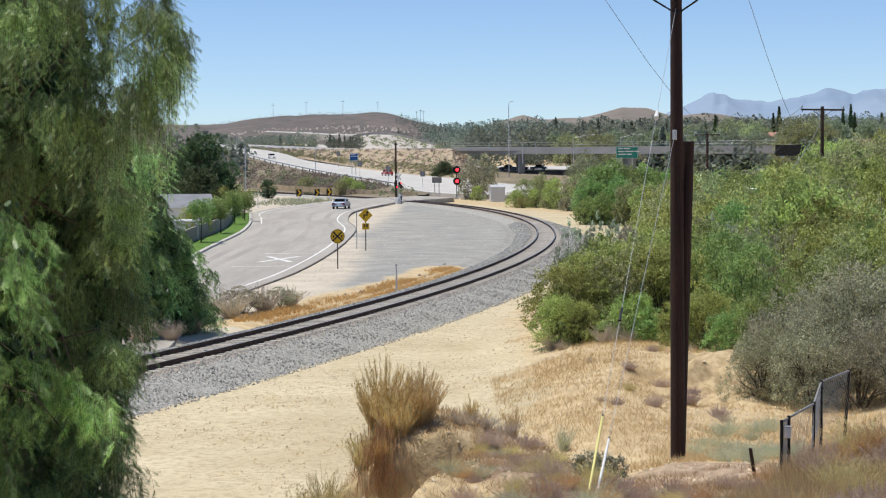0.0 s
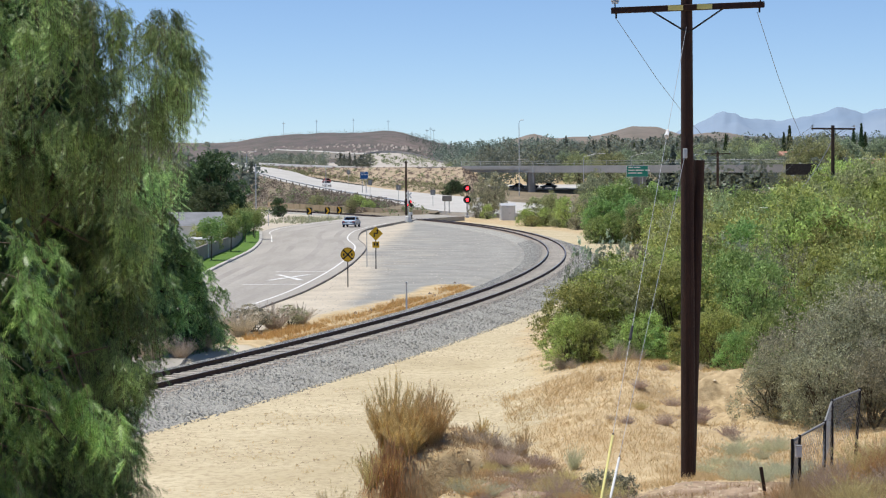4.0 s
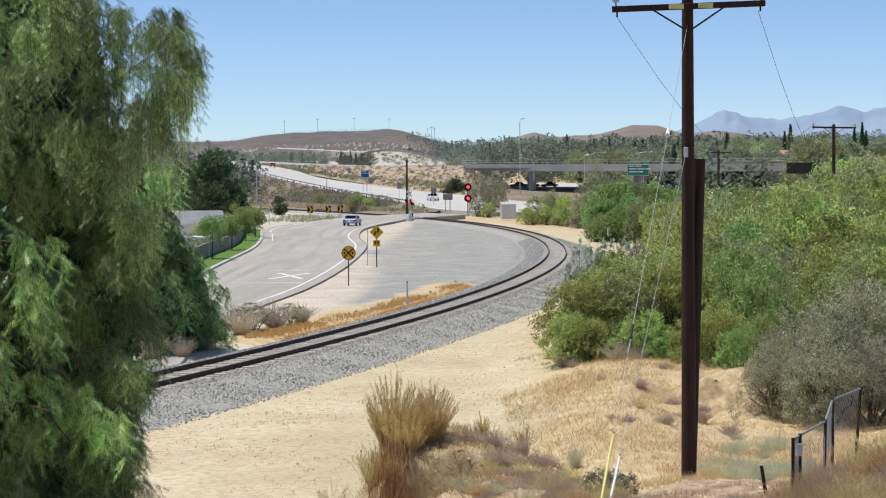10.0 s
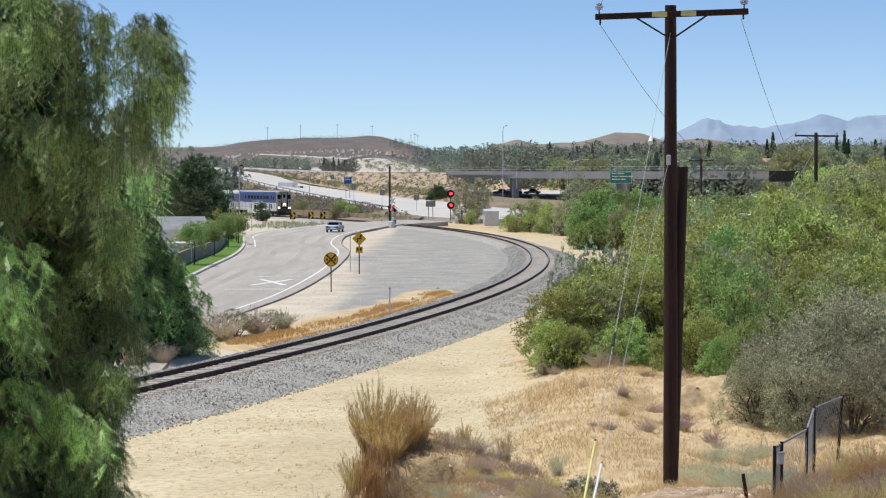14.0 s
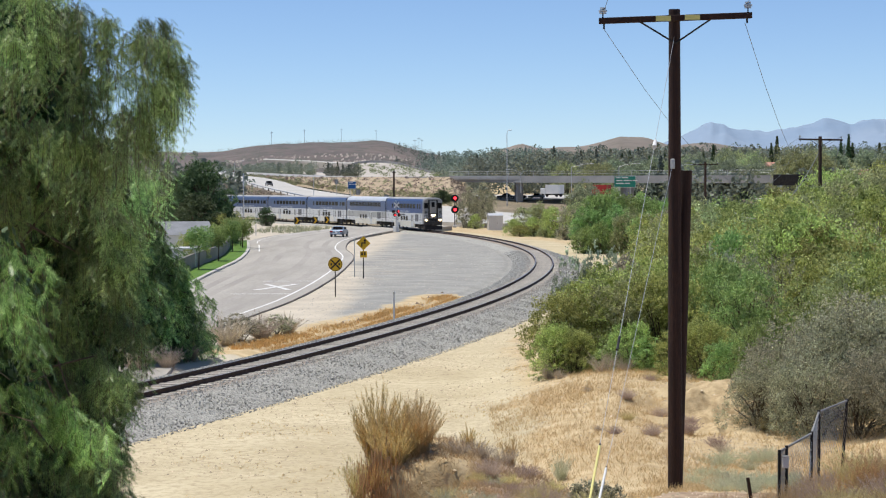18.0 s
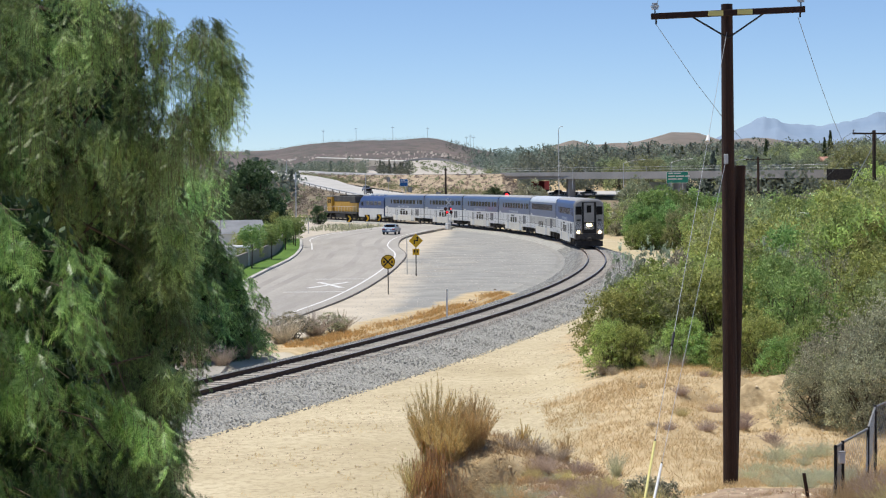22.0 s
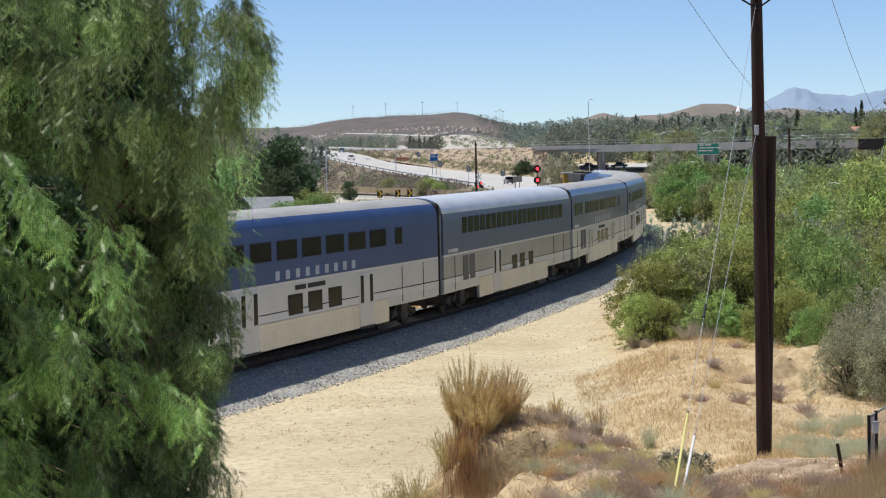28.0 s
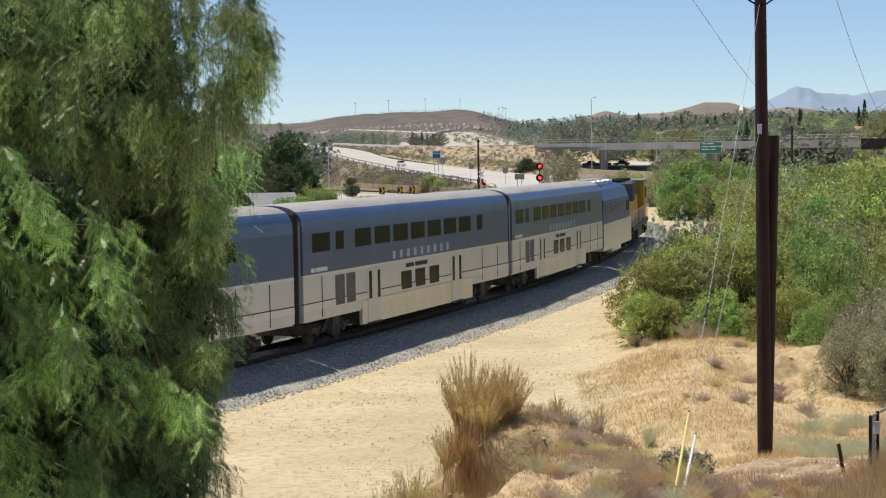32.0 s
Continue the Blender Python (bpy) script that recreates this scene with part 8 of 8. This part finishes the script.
def pebbles(name, n, area, size, mat, label, seed):
    """Small loose stones on the ground of an area."""
    rs = np.random.RandomState(seed)
    (x0, x1, y0, y1), mask = area
    x, y = rs.uniform(x0, x1, n), rs.uniform(y0, y1, n)
    m = mask(x, y)
    x, y = x[m], y[m]
    n = len(x)
    z = ground_z(x, y)
    r = size * rs.rand(n) ** 3 + size * 0.25
    a = rs.rand(n) * 6.28
    P = np.stack([x, y, z], 1)
    V = np.stack([P + np.stack([np.cos(a + k) * r * w, np.sin(a + k) * r * w, r * h], 1) for k, w, h in ((0, 1, -0.1), (1.9, 0.9, -0.1), (3.9, 1, -0.1), (0.5, 0.15, 0.75))], 1).reshape(-1, 3)
    F = (np.array([(0, 1, 3), (1, 2, 3), (2, 0, 3)])[None] + (np.arange(n) * 4)[:, None, None]).reshape(-1, 3)
    tagged(new(name, quick_mesh(name, V, F, mat)), label, "stones", "", "stuff")


M["dirt_dark"] = surface("dark_clod", (0.12, 0.09, 0.07), (0.22, 0.17, 0.13), 4, 20, 0.95, 0, 0.4)
M["pebble"] = surface("pebble", (0.34, 0.27, 0.18), (0.55, 0.46, 0.33), 3, 20, 0.95, 0, 0.2, island=0.4)
pebbles("sand_pebbles", 26000, ((-9, 9, 38, 100), lambda x, y: (track_offset(x, y) > 3.2) & patch(x, y, 2.5, 91, -0.2)), 0.05, M["pebble"], "small stones strewn over the sand", 1)
pebbles("bank_clods", 4000, ((-3, 9, 24, 37), lambda x, y: ground_z(x, y) > 0), 0.05, M["pebble"], "earth clods on the bank", 2)
pebbles("earth_clods", 240, ((-8, 6, 84, 128), lambda x, y: (track_offset(x, y) < -2.9) & (track_offset(x, y) > -4.6) & patch(x, y, 3, 95, 0.0)), 0.22, M["dirt_dark"], "dark earth clods beside the track", 9)
pebbles("flat_gravel", 22000, ((-8, 9, 95, 250), lambda x, y: (track_offset(x, y) < -2.8) & (track_offset(x, y) > -16) & patch(x, y, 7, 92, -0.25)), 0.055, M["gravel_stone"], "loose gravel on the flat inside the curve", 3)


# ---------------------------------------------------------------- far woods and scrub
def far_woods(name, n, box_, hs, mat, label, seed, per=70, mask=None, base=ground_z, spire=0.15):
    rs = np.random.RandomState(seed)
    x0, x1, y0, y1 = box_
    u, y = rs.uniform(x0, x1, n), rs.uniform(y0, y1, n)
    x = u * y / 1000
    if mask is not None:
        m = mask(u, y)
        x, y, u = x[m], y[m], u[m]
    zb = base(x, y)
    V, F, k = [], [], 0
    for i in range(len(x)):
        h = rs.uniform(*hs) * (1.25 if rs.rand() < spire else 1.0)
        tall = rs.rand() < spire
        w = h * (0.16 if tall else rs.uniform(0.3, 0.5))
        t = rs.rand(per)
        rad = w * (1 - t) ** 0.8 if tall else w * np.sqrt(np.clip(1 - (2 * t - 1.0) ** 2, 0.05, 1))
        d = unit(rs, per)
        lump = 1 + 0.25 * np.sin(6 * t + i) + 0.2 * rs.normal(size=per)
        c = np.stack([x[i] + d[:, 0] * rad * lump, y[i] + d[:, 1] * rad * lump, zb[i] + h * (0.08 + 0.92 * t)], 1)
        v, f = leaf_quads(rs, c, max(0.35, h * 0.105), 0.7, 0.1, 0.4)
        V.append(v), F.append(f + k)
        k += len(v)
    tagged(new(name, quick_mesh(name, np.concatenate(V), np.concatenate(F), mat)), label, "trees", "", "stuff")


far_woods("far_trees", 620, (14, 270, 660, 960), (6, 11), M["leaf_hazed"], "belt of mixed green trees behind the freeway", 1, 150)
far_woods("far_trees", 1700, (-10, 300, 980, 1340), (6, 10), M["leaf_hazed"], "dense distant wood on the low hill", 2, 90, base=slope_base(1350, 420, WOODS))
far_woods("far_trees", 160, (-230, -100, 420, 900), (6, 12), M["leaf_hazed"], "trees behind the houses", 3, 150)
far_woods("far_trees", 130, (-110, 0, 860, 1100), (4, 9), M["leaf_hazed"], "trees at the foot of the hill", 4, 110)
far_woods("far_trees", 85, (110, 270, 420, 560), (8, 12), M["leaf_hazed"], "tall grey-green trees beyond the bushes", 5, 200, mask=lambda u, y: (np.abs(u - 175) > 9) & (np.abs(u - 209) > 8))
far_woods("hill_scrub", 2600, (-140, 5, 1080, 1460), (1.2, 3.2), M["leaf_hazed"], "dark scrub on the brown hill", 6, 8, base=slope_base(1500, 500, MESA), spire=0.0)
far_woods("far_trees", 150, (-24, 16, 1150, 1400), (2.5, 6), M["leaf_hazed"], "trees on the shoulder of the hill", 9, 60, base=slope_base(1500, 500, MESA))


far_woods("far_trees", 150, (-116, -64, 840, 930), (3.0, 6.0), M["leaf_hazed"], "green belt of trees below the hill", 11, 110, base=lambda x, y: 12.0 + 0 * x)
far_woods("far_trees", 30, (-58, -42, 770, 800), (4.0, 6.5), M["leaf_hazed"], "clump of green trees by the interchange", 12, 150, base=lambda x, y: 10.0 + 0 * x)


def bank_scrub(name, top, foot, n, span, hs, mat, label, seed, per=26):
    """Low scrub on a bank between an upper and a lower line."""
    rs = np.random.RandomState(seed)
    a, b = np.array(glide(top, 6)), np.array(glide(foot, 6))
    V, F, k = [], [], 0
    for i in range(n):
        q, w = rs.uniform(0, len(a) - 1.001), rs.uniform(*span)
        i0 = int(q)
        at_ = lambda A: A[i0] + (A[i0 + 1] - A[i0]) * (q - i0)
        p = at_(a) + (at_(b) - at_(a)) * w
        h = rs.uniform(*hs)
        d = unit(rs, per)
        c = p + d * np.array([h * 0.75, h * 0.75, h * 0.5]) * rs.uniform(0.4, 1, per)[:, None] + np.array([0, 0, h * 0.35])
        v, f = leaf_quads(rs, c, h * 0.34, 0.6)
        V.append(v), F.append(f + k)
        k += len(v)
    tagged(new(name, quick_mesh(name, np.concatenate(V), np.concatenate(F), mat)), label, "scrub", "", "stuff")


bank_scrub("bank_scrub", RAMP_NEAR[2:], toe[2:], 1500, (0.06, 0.95), (0.6, 1.7), M["scrub_leaf"], "grey-brown scrub on the bank below the ramp", 7)
bank_scrub("bank_scrub", RAMP_NEAR[1:], toe[1:], 160, (0.1, 0.9), (0.8, 2.0), M["scrub_green"], "green scrub on the bank below the ramp", 17)
CUT_TOP = [(p[0], p[1], p[2] - 0.1) for p in DECK[1:5]]
CUT_FOOT = [(-74, 735, 10.8), (-47, 655, 6.8), (-12, 525, 2.7), (3.5, 482, 1.4)]
bank_scrub("slope_scrub", CUT_TOP, CUT_FOOT, 800, (0.62, 0.98), (0.5, 1.2), M["scrub_green"], "green scrub along the foot of the slope", 8)
bank_scrub("slope_scrub", CUT_TOP, CUT_FOOT, 700, (0.05, 0.9), (0.4, 1.1), M["scrub_leaf"], "dry brown scrub on the freeway slope", 18)
bank_scrub("slope_scrub", [(2.6, 560, 9.4), (6.5, 554, 7.0), (9.5, 546, 3.5)], [(3.5, 482, 1.4), (8, 490, 1.2), (12, 500, 1.0)], 260, (0.05, 0.98), (0.4, 1.2), M["scrub_leaf"], "dry brown scrub at the bridge end", 20)
bank_scrub("slope_scrub", CUT_TOP, CUT_FOOT, 130, (0.2, 0.8), (0.7, 1.6), M["scrub_green"], "green bushes on the freeway slope", 19)

bank_scrub("slope_scrub", EMBANK_TOP, EMBANK_FOOT, 120, (0.1, 0.95), (0.8, 2.2), M["scrub_green"], "green scrub on the far pale bank", 21)

CONIFER = []
for sd in (21, 22):
    rs = np.random.RandomState(sd)
    k = 2600
    tt = rs.rand(k) ** 1.2
    rr = 1.9 * (1 - tt) * (0.55 + 0.45 * np.abs(np.sin(tt * 26))) * rs.rand(k) ** 0.5 + 0.08
    aa = rs.rand(k) * 6.28
    V, F = leaf_quads(rs, np.stack([rr * np.cos(aa), rr * np.sin(aa), 0.8 + 9.2 * tt - 0.2 * rr], 1), 0.42, 0.5, 0.15)
    st = bpy.data.meshes.new("trunk")
    bm = rodm((0, 0, -0.3), (0, 0, 9.6), 0.22, 0.04, 8)
    bm.to_mesh(st)
    bm.free()
    st.materials.append(M["bark"])
    CONIFER.append((st, quick_mesh("crown", V, F, M["leaf_dark"])))
for u, d, top, w in ((174, 620, 22.3, 6.0), (171, 630, 20.4, 5.0), (211, 610, 22.6, 5.5), (207, 600, 20.8, 5.0), (213, 615, 20.1, 5.0), (227, 620, 20.2, 6.0), (141, 700, 21.7, 5.0), (98, 760, 20.6, 5.0), (94, 770, 19.7, 5.0), (116, 760, 19.7, 5.0), (108, 740, 18.3, 5.0), (136, 690, 18.5, 5.0), (78, 800, 19.0, 5.0), (69, 800, 18.5, 5.0), (51, 820, 19.1, 5.0), (235, 620, 20.9, 6.0)):
    x, y = ray_xy(u, d)
    plant("conifer", pick.choice(CONIFER), x, y, gz(x, y), (w / 3.8, w / 3.8, (top - gz(x, y)) / 10), "tall dark green conifer behind the freeway", "tree", "far conifers", rs=pick, trunk="trunk")
for u, d, top, w in ((151, 610, 18.2, 11.0), (161, 570, 16.4, 11.0), (146, 520, 14.9, 10.0), (196, 630, 20.4, 13.0), (187, 600, 18.0, 11.0), (221, 570, 16.7, 12.0), (132, 560, 15.6, 10.0), (124, 520, 14.0, 9.0), (111, 620, 15.8, 10.0), (101, 600, 14.8, 9.0), (89, 640, 15.8, 9.0), (81, 620, 14.7, 9.0), (180, 540, 15.3, 9.0), (203, 560, 16.6, 10.0), (234, 560, 17.5, 12.0), (66, 640, 14.6, 8.0), (59, 700, 16.2, 9.0), (44, 700, 15.8, 9.0)):
    x, y = ray_xy(u, d)
    grow("tree", pick.choice(pick.choice((HAZY, HAZY, OLIVE))), x, y, top, w, "broad grey-green tree behind the freeway", "tree", "far broad trees", pick)

# ---------------------------------------------------------------- traffic beyond the crossing
def truck(label, paint, at, group=""):
    c = thing("box_truck", label, "truck", at, group)
    part("cargo_box", boxm(-4.2, 1.2, -1.22, 1.22, 0.9, 3.6, 0.04), paint, c)
    part("cab", boxm(1.4, 3.3, -1.1, 1.1, 0.6, 2.6, 0.15), M["car_white"], c)
    part("windscreen", boxm(3.1, 3.34, -0.95, 0.95, 1.6, 2.4, 0.04), M["glass_dark"], c)
    part("chassis", boxm(-4.2, 3.2, -0.9, 0.9, 0.5, 0.9, 0.03), M["metal_dark"], c)
    for x in (-3.0, 2.3):
        for sy in (-1, 1):
            w = bmesh.new()
            disc(w, (x, sy * 0.98, 0.48), (0, 1, 0), 0.48, 0.26, 18)
            part("wheel", w, M["rubber"], c)
    return c


def along(line, t_in, speed, lift=0.02, flip=False):
    """Rows for a vehicle that keeps its speed along a road line; it is at the line's start at t_in."""
    L = [Vector(p) for p in glide(line, 8)]
    d = [0.0]
    for a, b in zip(L, L[1:]):
        d.append(d[-1] + (b - a).length)
    rows = []
    for i in range(0, 65):
        t = i * 0.5
        s = speed * (t - t_in)
        x, y, z = (float(np.interp(s, d, [p[k] for p in L])) for k in range(3))
        # beyond its ends the road runs on straight
        if s < 0 or s > d[-1]:
            a, b = (L[1], L[0]) if s < 0 else (L[-2], L[-1])
            w = (b - a).normalized()
            e = -s if s < 0 else s - d[-1]
            x, y = b.x + w.x * e, b.y + w.y * e
            z = b.z
        s2 = min(max(s, 0.5), d[-1] - 0.5)
        q = [Vector([float(np.interp(s2 + k, d, [p[j] for p in L])) for j in range(3)]) for k in (-0.5, 0.5)]
        h = q[1] - q[0]
        rows.append((t, pose(x, y, z + lift, 0, 0, math.degrees(math.atan2(h.y, h.x)))))
    return rows


down = [tuple(Vector(a).lerp(Vector(b), 0.35)) for a, b in zip(RAMP_NEAR, RAMP_FAR)][::-1]
up = [tuple(Vector(a).lerp(Vector(b), 0.62)) for a, b in zip(RAMP_NEAR, RAMP_FAR)]
for paint, label, line, t_in, v in ((M["car_dark"], "dark pickup-like car driving down the ramp", down, 9.5, 21), (M["car_red"], "red car on the freeway ramp", up, -6.0, 22), (M["car_white"], "white car driving on the freeway ramp", down, -9.0, 20), (M["car_silver"], "silver car driving up the ramp", up, 12.0, 22), (M["car_white"], "white van driving down the ramp", down, 19.5, 21)):
    ROLLING.append((car_body("car", label, paint, None, 4.7, 1.85, 1.6, group="cars on the ramp"), along(line, t_in, v)))
lanes = [(150, 500, 3.4), (80, 540, 3.25), (40, 575, 3.4), (0, 610, 3.7), (-60, 650, 3.8)]
for paint, label, t_in, v, big in ((M["car_white"], "white box truck on the lower freeway", 5.0, 11, True), (M["car_red"], "red box truck on the lower freeway", 6.6, 11, True), (M["car_white"], "white van on the lower freeway", 18.0, 12, False), (M["car_dark"], "dark car on the lower freeway", 8.0, 13, False), (M["car_silver"], "silver car on the lower freeway", 1.0, 12, False), (M["car_white"], "white car on the lower freeway", 23.5, 12, False)):
    ob = truck(label, paint, None, "traffic on the freeway") if big else car_body("car", label, paint, None, 4.7, 1.85, 1.7, group="traffic on the freeway")
    ROLLING.append((ob, along(lanes, t_in, v)))
ROLLING.append((truck("large white box truck on the lower freeway", M["car_white"], None, "traffic on the freeway"), along([(10, 548, 3.0), (50, 526, 3.02), (130, 476, 3.22), (200, 440, 3.3)], 18.7, 12.8)))
for x, y, paint, lab in ((18.5, 550, "car_dark", "dark car stopped on the lower freeway"), (22, 547, "car_dark", "dark car stopped on the lower freeway"), (27, 544, "car_silver", "silver car stopped on the lower freeway")):
    car_body("car", lab, M[paint], pose(x, y, 3.12, 0, 0, 170), 4.7, 1.85, 1.6, group="cars stopped on the freeway")

# ---------------------------------------------------------------- ties
def build_ties():
    bm = boxm(-1.25, 1.25, -0.12, 0.12, -0.3, 0.0, 0.015)
    me = bpy.data.meshes.new("tie")
    bm.to_mesh(me)
    bm.free()
    me.materials.append(M["tie"])
    rs = random.Random(4)
    for k in range(290):
        x, y, h = track_at(-30 + k * 0.61)
        t = new("tie", me)
        t.parent = bed
        t.matrix_basis = pose(x, y, -0.155 + rs.uniform(-0.012, 0.004), 0, 0, -math.degrees(h) + rs.uniform(-1, 1))


build_ties()

# ---------------------------------------------------------------- what moves
GAP_S, GAP_T, SPEED = 20.2, 28.0, 23.6       # the first gap of the train passes here, then; metres a second


def motions():
    for ob, back, half in TRAIN:
        rows = []
        for i in range(0, 65):
            t = i * 0.5
            s = GAP_S + (SPEED if t < GAP_T else SPEED - 0.4) * (GAP_T - t) + back     # it slows a little on the curve
            a, b = track_at(s - half), track_at(s + half)
            mx, my = (a[0] + b[0]) / 2, (a[1] + b[1]) / 2
            rows.append((t, pose(mx, my, 0.0, 0, 0, math.degrees(math.atan2(a[1] - b[1], a[0] - b[0])))))
        walk(ob, rows)
    for ob, way in ROLLING:
        walk(ob, way)


motions()
